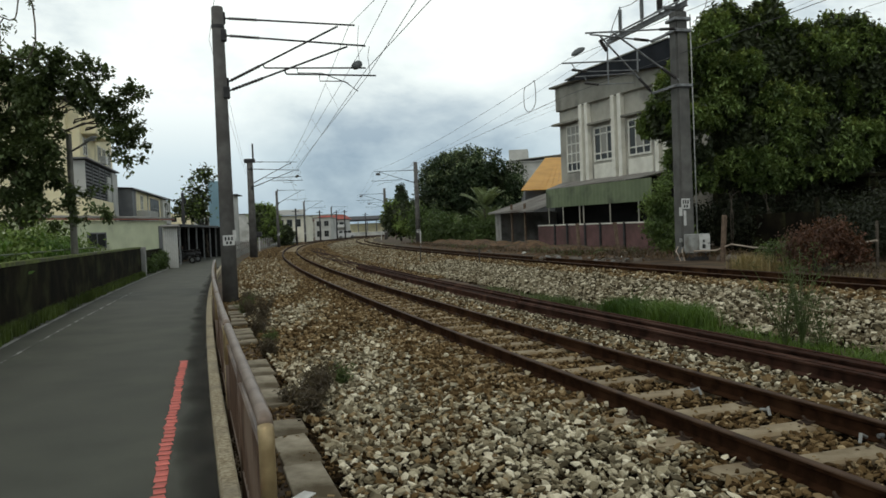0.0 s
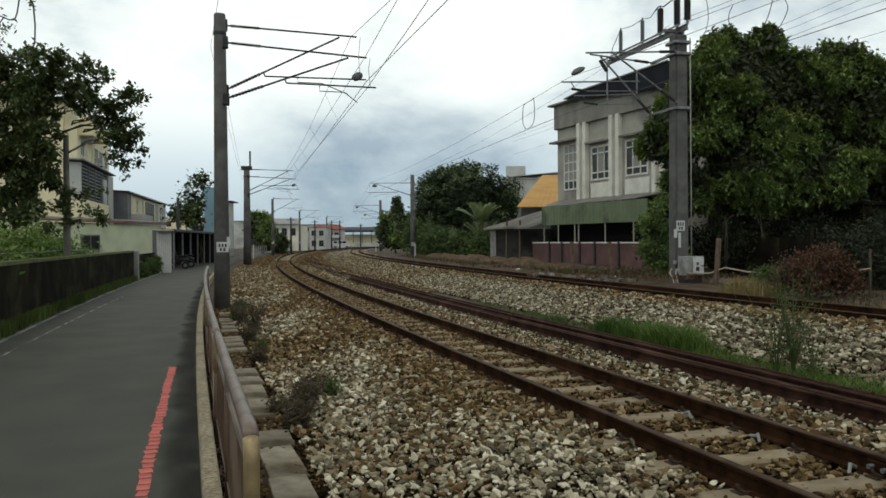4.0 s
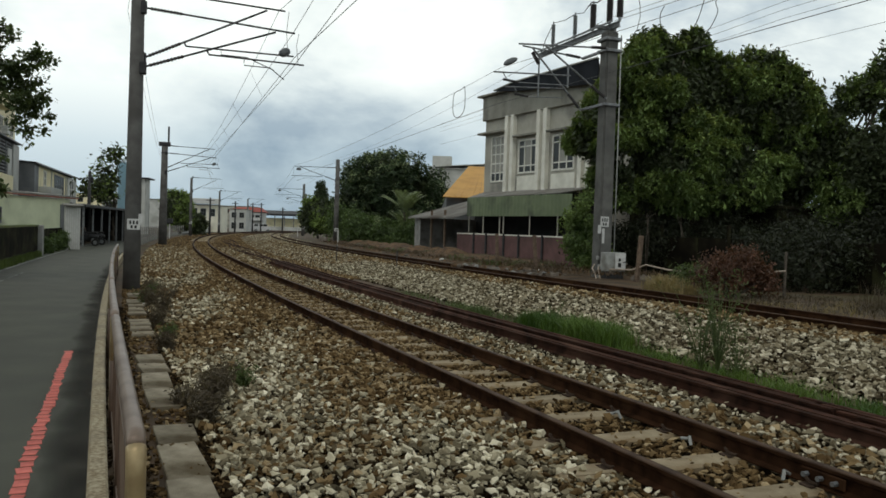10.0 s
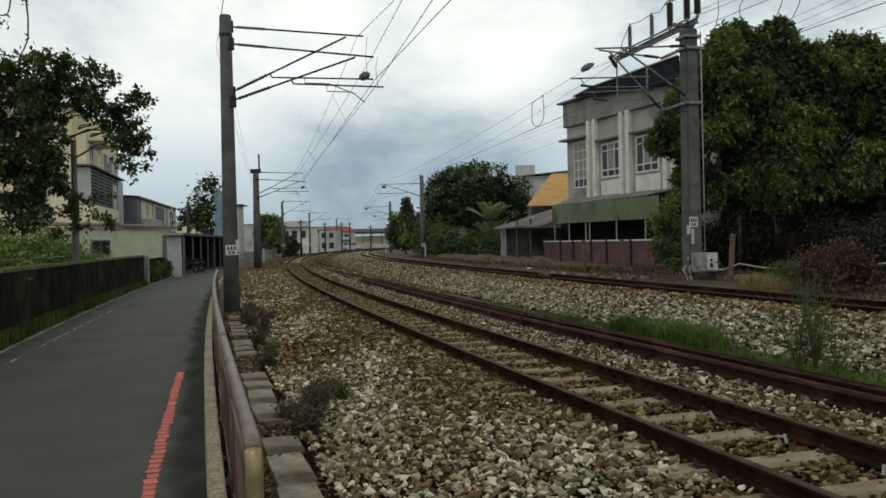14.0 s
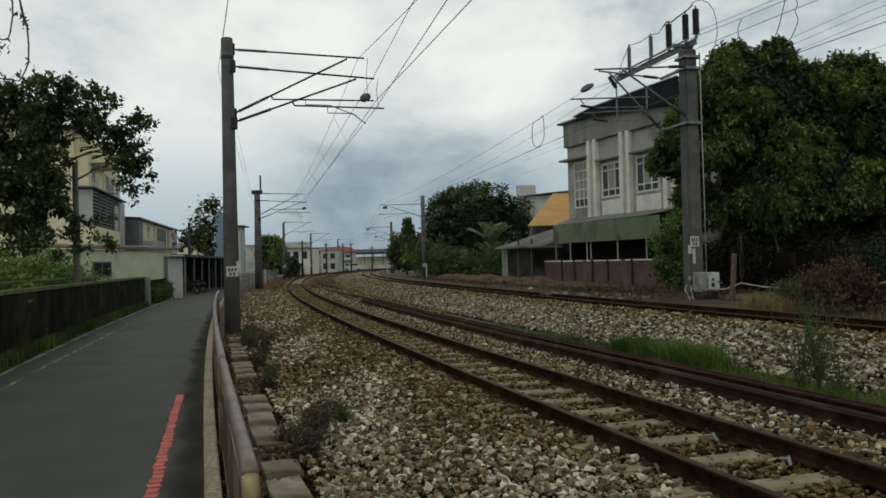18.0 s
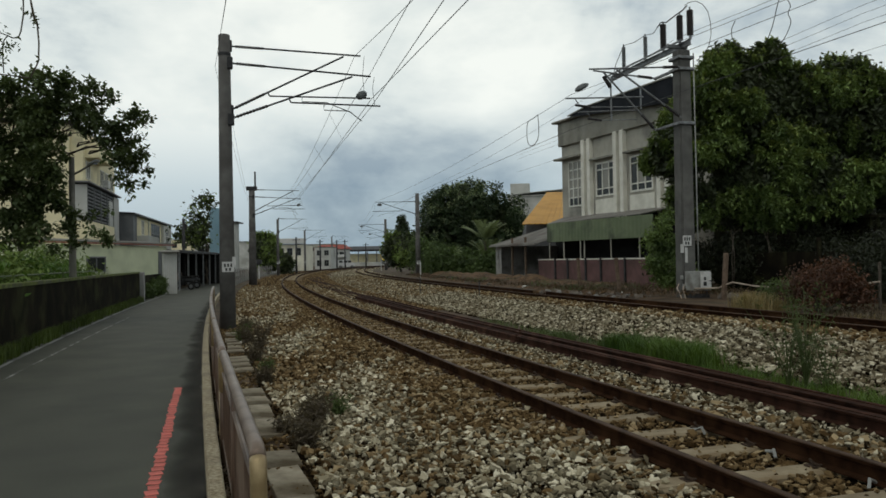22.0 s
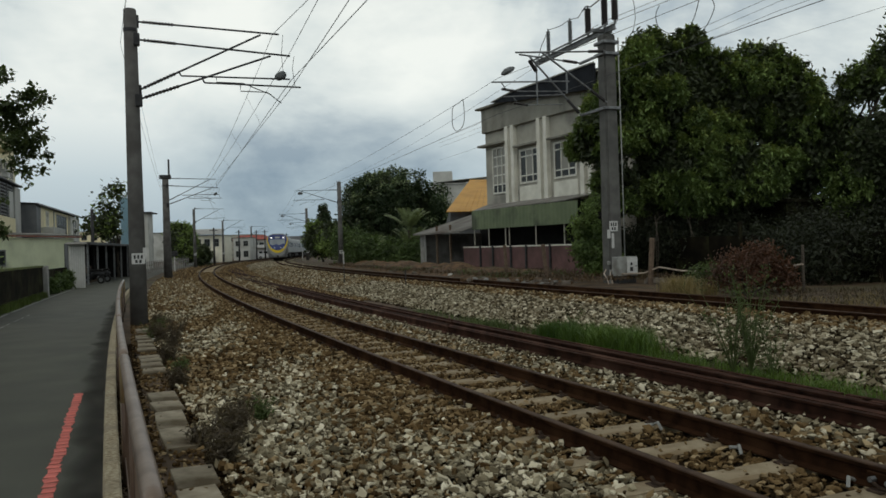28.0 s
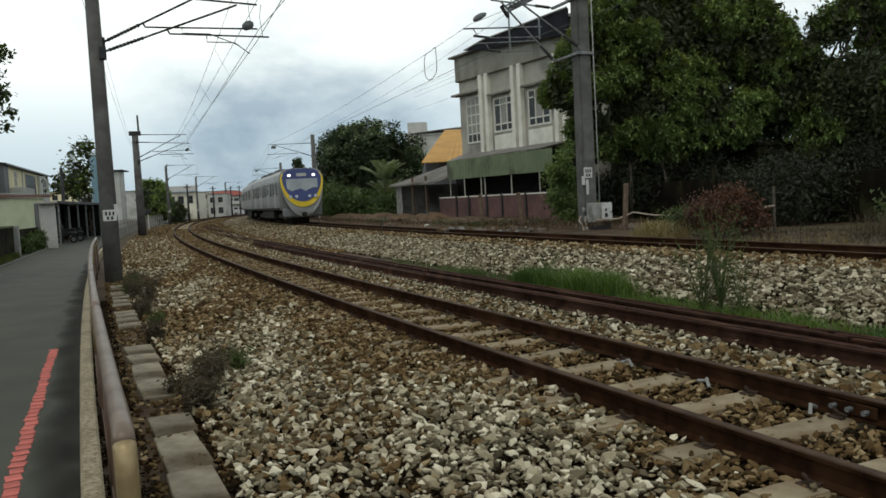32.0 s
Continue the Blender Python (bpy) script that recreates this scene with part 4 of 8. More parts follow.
def cantilever(t, y, z_top, z_low, reach, z_steady, steady_from, drop=0.15, double=False):
    """Top tube, raked strut and registration arm on one side of a mast; x towards the track."""
    arm(t, "top_tube", (0.16, y, z_top), (reach, y, z_top - drop), 0.024, (0.12, 0.85))
    k = 0.87
    arm(t, "strut", (0.18, y, z_low), (reach * k, y, z_top - drop * k - 0.05), 0.025, (0.1, 0.95))
    f = (steady_from - 0.18) / (reach * k - 0.18)
    z0 = z_low + (z_top - drop * k - 0.05 - z_low) * f
    st = arm(t, "registration_arm", (steady_from, y, z0 - 0.12), (reach + 0.25, y, z_steady), 0.021)
    part("drop_bracket", Build().tube([(steady_from - 0.06, y, z0), (steady_from, y, z0 - 0.12)], 0.02, 6), M_DARKSTEEL, st)
    part("steady_arm", Build().tube([(steady_from + 0.85, y, z_steady - 0.02), (steady_from + 0.85, y, z_steady - 0.16), (steady_from + 1.5, y, z_steady - 0.16), (reach - 0.25, y, z_steady - 0.42)], 0.013, 5), M_DARKSTEEL, st)
    part("dropper", Build().tube([(reach + 0.1, y, z_top - drop), (reach + 0.05, y, (z_top + z_steady) / 2), (reach + 0.1, y, z_steady)], 0.008, 4), M_WIRE, t)
    part("mast_bracket", Build().box((0.13, y, z_top), (0.14, 0.16, 0.3), 0.02), M_DARKSTEEL, t)
    part("mast_bracket", Build().box((0.14, y, z_low - 0.04), (0.16, 0.16, 0.3), 0.02), M_DARKSTEEL, t)


MAST_LABEL = "tapered round concrete railway mast carrying steel cantilever arms"


def left_mast(s, height, double, off=-3.55, scale=1.0, cap=False, z0=-0.3):
    t = thing("railway_mast", place(s, off, z0), MAST_LABEL, "mast", "overhead line masts")
    b = Build()
    b.tube([(0, 0, 0), (0, 0, height * 0.5), (0, 0, height - 0.03), (0, 0, height)], [r * scale for r in (0.205, 0.175, 0.148, 0.13)], 20)
    part("shaft", b, M_POLE, t, smooth=True)
    part("band", Build().cyl((0, 0, height - 0.55), (0, 0, height - 0.47), 0.165 * scale, n=18), M_DARKSTEEL, t)
    h = -z0
    cantilever(t, 0.32, 7.18 + h, 5.52 + h, 3.6, 5.95 + h, 1.15, 0.08)
    if double:
        cantilever(t, -0.32, 6.58 + h, 5.18 + h, 3.75, 5.62 + h, 1.65, 0.18)
        w = part("weight", Build().tube([(3.42, 0, 5.88 + h), (3.45, 0, 5.9 + h), (3.52, 0, 5.94 + h), (3.6, 0, 5.98 + h), (3.66, 0, 6.02 + h), (3.69, 0, 6.04 + h)], [0.02, 0.08, 0.11, 0.11, 0.08, 0.02], 12), M_GREYINSUL, t, "grey round insulator", smooth=True)
    if cap:
        part("cap_arm", Build().box((0, 0, height + 0.14), (0.82, 0.45, 0.30), 0.02).box((0.26, 0, height + 0.85), (0.13, 0.13, 1.2), 0.01), M_DARKSTEEL, t)
    number_plate(t, (0.02, -0.205, 1.40 + h), 0.30, 0.26)
    part("side_plate", Build().box((0.17, -0.14, 1.52 + h), (0.09, 0.01, 0.28), 0.003), M_SIGNW, t, "narrow white strip plate")
    return t


left_mast(22.4, 7.68, True)
left_mast(64.5, 7.4, True, -2.8, scale=1.5, cap=True)
for s in (107, 146, 184):
    left_mast(s, 7.4, False, -2.8)
left_mast(-20, 7.6, False)


def right_mast(s, off=11.68, height=7.75):
    t = thing("railway_mast", place(s, off, -0.1, 180), MAST_LABEL, "mast", "overhead line masts")
    part("shaft", Build().tube([(0, 0, 0), (0, 0, height * 0.5), (0, 0, height - 0.03), (0, 0, height)], [0.24, 0.21, 0.18, 0.15], 18), M_POLE, t, smooth=True)
    cantilever(t, 0.0, 7.0, 5.85, 3.9, 6.1, 1.4, 0.05)
    part("weight", Build().tube([(3.3, 0, 6.62), (3.36, 0, 6.7), (3.5, 0, 6.74), (3.64, 0, 6.7), (3.7, 0, 6.62)], [0.03, 0.12, 0.15, 0.12, 0.03], 10), M_GREYINSUL, t, smooth=True)
    number_plate(t, (0, 0.24, 1.35), 0.34, 0.3, 180)


for s in (74.2, 121, 158, 200):
    right_mast(s)


def big_mast():
    """The heavy rectangular post with the switch beam, cabinet and bushings."""
    t = thing("feeder_mast", place(25.9, 12.0, -0.05, 180), "heavy square concrete feeder mast with a steel beam and bushings", "mast", "overhead line masts")
    b = Build()
    hw, top = 0.262, 8.75
    b.add([(-hw, -hw, 0), (hw, -hw, 0), (hw, hw, 0), (-hw, hw, 0), (-hw + .03, -hw + .03, top), (hw - .03, -hw + .03, top), (hw - .03, hw - .03, top), (-hw + .03, hw - .03, top)],
          [(0, 3, 2, 1), (4, 5, 6, 7), (0, 1, 5, 4), (1, 2, 6, 5), (2, 3, 7, 6), (3, 0, 4, 7)])
    me = b.mesh("shaft", M_POLEP4)
    bm = bmesh.new()
    bm.from_mesh(me)
    bmesh.ops.bevel(bm, geom=list(bm.edges), offset=0.05, segments=2, affect="EDGES")
    bm.to_mesh(me)
    bm.free()
    part("shaft", me, M_POLEP4, t)
    # beam parallel to the track, on top
    beam = part("beam", Build().box((0.0, -2.35, 9.0), (0.10, 5.9, 0.02)).box((0.0, -2.35, 8.82), (0.10, 5.9, 0.02)).box((0, -2.35, 8.91), (0.016, 5.9, 0.17))
                .box((0.22, -2.35, 9.0), (0.06, 5.6, 0.05)).box((0.11, -0.1, 8.9), (0.8, 0.14, 0.12), 0.01).box((0.11, -4.6, 8.9), (0.3, 0.1, 0.1), 0.01), M_STEEL, t, "galvanised steel beam")
    for y, h, mt in ((0.62, 0.9, M_INSUL), (-0.02, 0.9, M_INSUL), (-1.12, 0.9, M_INSUL), (-2.4, 0.8, M_GREYINSUL), (-4.1, 0.85, M_GREYINSUL)):
        ob = part("bushing", insulator((0.02, y, 9.12), (0.02, y, 9.1 + h), 0.125 if mt is M_INSUL else 0.085, 12), mt, t, "ribbed bushing insulator")
        part("bushing_foot", Build().cyl((0.02, y, 8.98), (0.02, y, 9.13), 0.05, n=8), M_STEEL, ob)
        part("terminal", Build().cyl((0.02, y, 9.1 + h), (0.02, y, 9.2 + h), 0.03, n=6), M_STEEL, ob)
    part("jumper", Build().tube([(0.02, 0.45, 10.2), (0.02, 0.2, 10.12), (0.02, -0.3, 10.08), (0.02, -0.9, 10.0), (0.02, -1.25, 10.1), (0.02, -1.5, 10.0)], 0.025, 5), M_WIRE, t)
    part("jumper", Build().tube([(0.02, -1.3, 10.1), (0.02, -1.8, 9.85), (0.02, -2.4, 9.95), (0.02, -3.2, 9.9), (0.02, -4.1, 10.0), (0.1, -4.6, 9.4), (0.2, -4.7, 8.9)], 0.014, 4), M_WIRE, t)
    part("loop", Build().tube([(0.02, 0.3, 10.25), (-0.12, 0.4, 10.34), (-0.32, 0.5, 10.36), (-0.52, 0.58, 10.24), (-0.68, 0.64, 9.98), (-0.76, 0.66, 9.6), (-0.78, 0.66, 9.2), (-0.72, 0.6, 8.8), (-0.55, 0.5, 8.5), (-0.36, 0.38, 8.3)], 0.012, 5), M_WIRE, t)
    for z in (8.05, 8.45, 6.15):
        part("collar", Build().box((0, 0, z), (0.65, 0.65, 0.11), 0.02), M_STEEL, t)
    # two cantilevers towards the track, the second on brackets that stand off the mast
    for y, root, tip, top_z, low_z, strut_x, reg0, reg1, reg_z, hang_x in ((0.35, 0.27, 3.72, 8.08, 6.32, 2.75, 4.61, 1.72, 6.92, 1.82), (-1.2, 0.38, 2.80, 8.02, 6.14, 2.43, 3.42, 1.02, 6.78, 2.13)):
        arm(t, "top_tube", (root, y, top_z), (tip, y, top_z - 0.07 * (tip - root) + (0.34 if y < 0 else 0.0)), 0.030, (0.1, 0.68), M_STEEL)
        z_tip = top_z - 0.07 * (strut_x - root) + (0.30 if y < 0 else 0.0)
        arm(t, "strut", (root, y, low_z), (strut_x, y, z_tip), 0.034, (0.1, 0.75), M_STEEL)
        a = arm(t, "registration_arm", (reg1, y, reg_z + 0.06), (reg0, y, reg_z - 0.10), 0.026, None, M_STEEL)
        f = (hang_x - root) / (strut_x - root)
        part("hanger", Build().tube([(hang_x, y, low_z + (z_tip - low_z) * f), (hang_x, y, reg_z - 0.36)], 0.03, 6), M_STEEL, a)
        part("steady_arm", Build().tube([(reg1 + 0.1, y, reg_z - 0.28), (reg0 - 0.9, y, reg_z - 0.36), (reg0 - 0.5, y, reg_z - 0.30), (reg0 - 0.35, y, reg_z - 0.10)], 0.018, 6), M_STEEL, a)
        part("end_insulator", insulator((reg0 - 0.9, y, reg_z - 0.36), (reg0 - 0.35, y, reg_z - 0.31), 0.05, 6), M_INSUL, a)
    for z in (8.02, 6.14):
        part("stand_off", Build().box((0.30, -0.75, z), (0.09, 1.1, 0.09), 0.01), M_STEEL, t)
    part("strut_insulator", insulator((2.42, -1.15, 7.98), (2.30, -0.9, 7.55), 0.075, 8), M_INSUL, t)
    part("weight", Build().tube([(3.74, 0.3, 7.36), (3.80, 0.3, 7.32), (3.92, 0.3, 7.27), (4.06, 0.3, 7.20), (4.17, 0.3, 7.13), (4.22, 0.3, 7.09)], [0.02, 0.07, 0.10, 0.10, 0.07, 0.02], 12), M_GREYINSUL, t, "grey round insulator", smooth=True)
    part("conduit", Build().tube([(-0.32, 0.3, 0.1), (-0.31, 0.3, 4), (-0.30, 0.28, 8.6)], 0.022, 8), M_CABINET, t, smooth=True)
    number_plate(t, (0.10, 0.285, 2.05), 0.34, 0.36, 180)
    part("side_plate", Build().box((0.30, 0.285, 1.78), (0.13, 0.012, 0.3), 0.003).box((0.14, 0.285, 1.55), (0.10, 0.012, 0.52), 0.003), M_SIGNW, t, "small white plates")
    part("footing", Build().box((0, 0, 0.0), (0.8, 0.8, 0.16), 0.04), M_DIRT, t)
    cab = part("cabinet", Build().box((-0.08, 0.62, 0.66), (0.76, 0.42, 0.66), 0.015), M_CABINET, t, "grey steel equipment cabinet")
    part("cabinet_door", Build().box((-0.24, 0.84, 0.67), (0.42, 0.015, 0.58), 0.004), M_SIGNW, cab, "paler cabinet door")
    part("door_mark", Build().box((-0.20, 0.852, 0.56), (0.12, 0.006, 0.14)).box((-0.20, 0.852, 0.74), (0.07, 0.006, 0.10)), M_BLACK, cab)
    part("latch", Build().box((-0.40, 0.86, 0.66), (0.10, 0.02, 0.03), 0.004), M_DARKSTEEL, cab)
    part("cabinet_foot", Build().box((-0.08, 0.62, 0.17), (0.72, 0.3, 0.36), 0.02), M_DARKSTEEL, cab)
    part("tag", Build().box((0.34, 0.30, 0.78), (0.10, 0.10, 0.14), 0.02).box((0.30, 0.32, 0.30), (0.08, 0.06, 0.5), 0.02), M_CABINET, t, "small grey junction box and pipe")
    for x, y0, y1 in ((0.36, 0.28, 0.75), (0.55, 0.2, 0.8)):
        part("ground_cable", Build().tube([(x - 0.15, y0, 0.55), (x, y0 + 0.1, 0.42), (x + 0.08, y1 - 0.15, 0.2), (x + 0.12, y1, 0.02)], 0.022, 6), M_PIPE, t, "pale earth cable")


big_mast()


def wire(name, pts, r, label, group="overhead wires", sag=0.0):
    b = Build()
    out = []
    for p, q in zip(pts, pts[1:]):
        p, q = Vector(p), Vector(q)
        for i in range(12):
            f = i / 12
            out.append(p.lerp(q, f) - UP * sag * 4 * f * (1 - f))
    out.append(Vector(pts[-1]))
    b.tube(out, r, 4)
    return solid(name, b, M_WIRE, label, "wire", group=group)


def run(name, label, stations, r, sag):
    """A wire through stations (metres along, offset, height)."""
    return wire(name, [at(a, o, z) for a, o, z in stations], r, label, sag=sag)


FAR_LEFT = (107, 146, 184)
run("messenger_wire", "sagging messenger wire over the nearer track", [(-20, 0.48, 7.0), (22.4, -0.17, 7.0), (64.5, -0.15, 6.75)] + [(a, 0.0, 6.75) for a in FAR_LEFT], 0.0072, 0.42)
run("messenger_wire", "second messenger wire over the nearer track", [(-20, -4.16, 6.47), (22.4, 0.20, 6.46), (64.5, 0.05, 6.6)], 0.0072, 0.12)
run("contact_wire", "taut copper contact wire over the nearer track", [(-20, -1.12, 5.9), (22.4, 0.27, 5.86), (64.5, 0.25, 5.72)] + [(a, 0.1, 5.7) for a in FAR_LEFT], 0.0086, 0.02)
run("contact_wire", "second contact wire over the nearer track", [(-20, -3.8, 5.75), (22.4, 0.24, 5.62), (64.5, 0.15, 5.95)], 0.0079, 0.02)
FAR_RIGHT = (121, 158, 200)
run("contact_wire", "contact wire over the farther track", [(-16, 8.1, 5.85), (25.9, 7.75, 5.8), (74.2, 7.7, 5.85)] + [(a, 7.8, 5.85) for a in FAR_RIGHT], 0.0086, 0.03)
run("messenger_wire", "messenger wire over the farther track", [(-16, 8.1, 7.1), (25.9, 7.8, 7.0), (74.2, 7.75, 6.9)] + [(a, 7.8, 6.9) for a in FAR_RIGHT], 0.0072, 0.36)
run("feeder_wire", "feeder wire strung along the mast tops", [(25.9, 11.7, 9.05), (74.2, 11.5, 7.7), (121, 11.5, 7.6)], 0.0065, 0.5)
run("feeder_wire", "feeder wire leading off from the feeder mast", [(25.9, 12.15, 9.1), (-16, 12.6, 9.1)], 0.0086, 0.35)
run("feeder_wire", "second feeder wire leading off from the feeder mast", [(25.9, 12.05, 9.22), (-16, 12.4, 9.3)], 0.0072, 0.4)
for z in (10.45, 10.15, 9.82, 8.75):
    # strung beyond the trees, well behind their crowns
    wire("supply_wire", [Vector((0, 0, 1.45)) + 1.35 * (at(a, 19.0, z + dz) - Vector((0, 0, 1.45))) for a, dz in ((-16, 0.25), (25, 0.05), (66, 0.0))], 0.0105, "supply wire strung past the tree tops", sag=0.16)
for o in (-3.78, -3.70):
    run("earth_wire", "thin earth wire on the mast backs", [(-20, o - 0.05, 7.5), (22.4, o, 6.55 + (o + 3.78) * 6), (64.5, o + 0.7, 6.2)], 0.0058, 0.3)


def on_span(p, q, f, sag):
    """A point of a wire strung between p and q."""
    return p.lerp(q, f) - UP * sag * 4 * f * (1 - f)


for f in (2 / 12, 4 / 12, 6 / 12, 8 / 12, 10 / 12):
    top = on_span(at(22.4, -0.17, 7.0), at(64.5, -0.15, 6.75), f, 0.42)
    low = on_span(at(22.4, 0.27, 5.86), at(64.5, 0.25, 5.72), f, 0.02)
    wire("dropper_wire", [top, low], 0.005, "thin dropper between messenger and contact wire")


def smooth_line(pts, n=6):
    """A rounded line through the points."""
    out = []
    for i in range(len(pts) - 1):
        a, b, c, d = pts[max(i - 1, 0)], pts[i], pts[i + 1], pts[min(i + 2, len(pts) - 1)]
        for k in range(n):
            t = k / n
            out.append(0.5 * (2 * b + (c - a) * t + (2 * a - 5 * b + 4 * c - d) * t * t + (3 * b - a - 3 * c + d) * t ** 3))
    return out + [pts[-1]]


def jumper_loop(p, d, shape, r=0.013):
    """A slack loop of cable hanging from an overhead wire at p; shape: (along, up) of its points."""
    b = Build().tube(smooth_line([p + d * a + UP * e for a, e in shape]), r, 6)
    solid("jumper_loop", b, M_WIRE, "slack black cable loop hanging from an overhead wire", "wire", group="overhead wires")


jumper_loop(on_span(at(25.9, 7.8, 7.0), at(74.2, 7.75, 6.9), 0.085, 0.36), ahead(29), [(-0.55, 0.06), (-0.62, -0.3), (-0.6, -0.75), (-0.3, -0.98), (0.2, -1.02), (0.55, -0.8), (0.6, -0.35), (0.45, -0.05), (-0.2, 0.0), (-0.55, 0.06)])
jumper_loop(on_span(at(25.9, 12.15, 9.1), at(-16, 12.6, 9.1), 1 / 12, 0.35), -ahead(23), [(-0.75, 0.0), (-0.95, -0.25), (-0.85, -0.65), (-0.35, -1.0), (0.1, -1.1)])
jumper_loop(on_span(at(25.9, 12.15, 9.1), at(-16, 12.6, 9.1), 1 / 12, 0.35), -ahead(21), [(0.7, -1.1), (1.0, -0.7), (1.35, 0.05), (1.6, -0.02), (1.8, -0.3), (1.7, -0.5), (1.8, -0.8), (1.55, -1.15), (1.2, -1.4)])

# ---------------------------------------------------------------- plants
def leaves(name, centres, spread, count, size, material, seed, parent=None, out=None, up=0.35, aspect=0.42, rosette=False):
    """Many small pointed leaves about clump centres. out: the crown's middle, from which leaves face away."""
    rng = np.random.default_rng(seed)
    centres = np.asarray(centres, float)
    idx = rng.integers(0, len(centres), count)
    p = centres[idx] + rng.normal(size=(count, 3)).clip(-1.9, 1.9) * spread * (0.35 if rosette else 1.0)
    n = rng.normal(size=(count, 3))
    if out is not None:
        d = p - np.asarray(out)[None]
        d /= np.linalg.norm(d, axis=1, keepdims=True) + 1e-6
        n = n * 0.75 + d * 0.7
    n[:, 2] += up
    n /= np.linalg.norm(n, axis=1, keepdims=True)
    a = rng.normal(size=(count, 3))
    a[:, 2] -= 0.4
    if rosette:
        # leaves of one shoot spread from its tip
        a += n * 0.5
        n = np.cross(np.cross(a, np.array([0.0, 0.0, 1.0])), a) + 0.45 * rng.normal(size=(count, 3))
        n /= np.linalg.norm(n, axis=1, keepdims=True) + 1e-6
    a -= n * (a * n).sum(1, keepdims=True)
    a /= np.linalg.norm(a, axis=1, keepdims=True) + 1e-6
    b = np.cross(n, a)
    L = size * (0.6 + 0.8 * rng.random((count, 1)))
    W = L * aspect
    if rosette:
        p = p + a * L * 0.5
    v = np.stack([p - a * L * 0.5, p + b * W * 0.5 + n * L * 0.06, p + a * L * 0.5 - n * L * 0.05, p - b * W * 0.5 + n * L * 0.06], 1)
    f = np.arange(count * 4).reshape(-1, 4)
    return heap(name, v.reshape(-1, 3), f, material, parent)


def shell(blobs, count, seed, inner=0.82, lump=0.28, floor=-9.0, facing=False):
    """Clump centres on the uneven outer skin of several blobs."""
    rng = np.random.default_rng(seed)
    blobs = np.asarray(blobs, float)
    area = blobs[:, 3] * blobs[:, 4] + blobs[:, 3] * blobs[:, 5]
    idx = rng.choice(len(blobs), count, p=area / area.sum())
    d = rng.normal(size=(count, 3))
    d /= np.linalg.norm(d, axis=1, keepdims=True)
    k = inner + (1.04 - inner) * rng.random((count, 1))
    k *= 1 + lump * np.array([noise.noise((x * 2.3 + i * 7, y * 2.3, z * 2.3)) for i, (x, y, z) in zip(idx, d)])[:, None]
    p = blobs[idx, :3] + d * blobs[idx, 3:] * k
    keep = p[:, 2] > floor
    for i in range(len(blobs)):
        q = (p - blobs[i, :3]) / blobs[i, 3:]
        keep &= ((q ** 2).sum(1) > 0.42) | (idx == i)
    return (p[keep], d[keep]) if facing else p[keep]


def puffs(blobs, each, seed, low=0.27, high=0.46):
    """Breaks big blobs up into the smaller rounded masses of a real crown."""
    rng = np.random.default_rng(seed)
    out = []
    for x, y, z, rx, ry, rz in blobs:
        for _ in range(each):
            d = rng.normal(size=3)
            d[2] = d[2] * 0.8 + 0.15
            d /= np.linalg.norm(d)
            k, r = rng.uniform(0.62, 0.98), rng.uniform(low, high)
            out.append((x + d[0] * rx * k, y + d[1] * ry * k, z + d[2] * rz * k, rx * r, ry * r, rz * r * 0.85))
    return out


def limb(b, p0, p1, r0, r1, seed, bend=0.12):
    rng = random.Random(seed)
    p0, p1 = Vector(p0), Vector(p1)
    n = 6
    L = (p1 - p0).length
    pts = [p0.lerp(p1, i / n) + Vector((rng.uniform(-1, 1), rng.uniform(-1, 1), rng.uniform(-0.5, 0.5))) * L * bend * (0 if i in (0, n) else 0.5) for i in range(n + 1)]
    b.tube(pts, [r0 + (r1 - r0) * i / n for i in range(n + 1)], 8)
    return pts


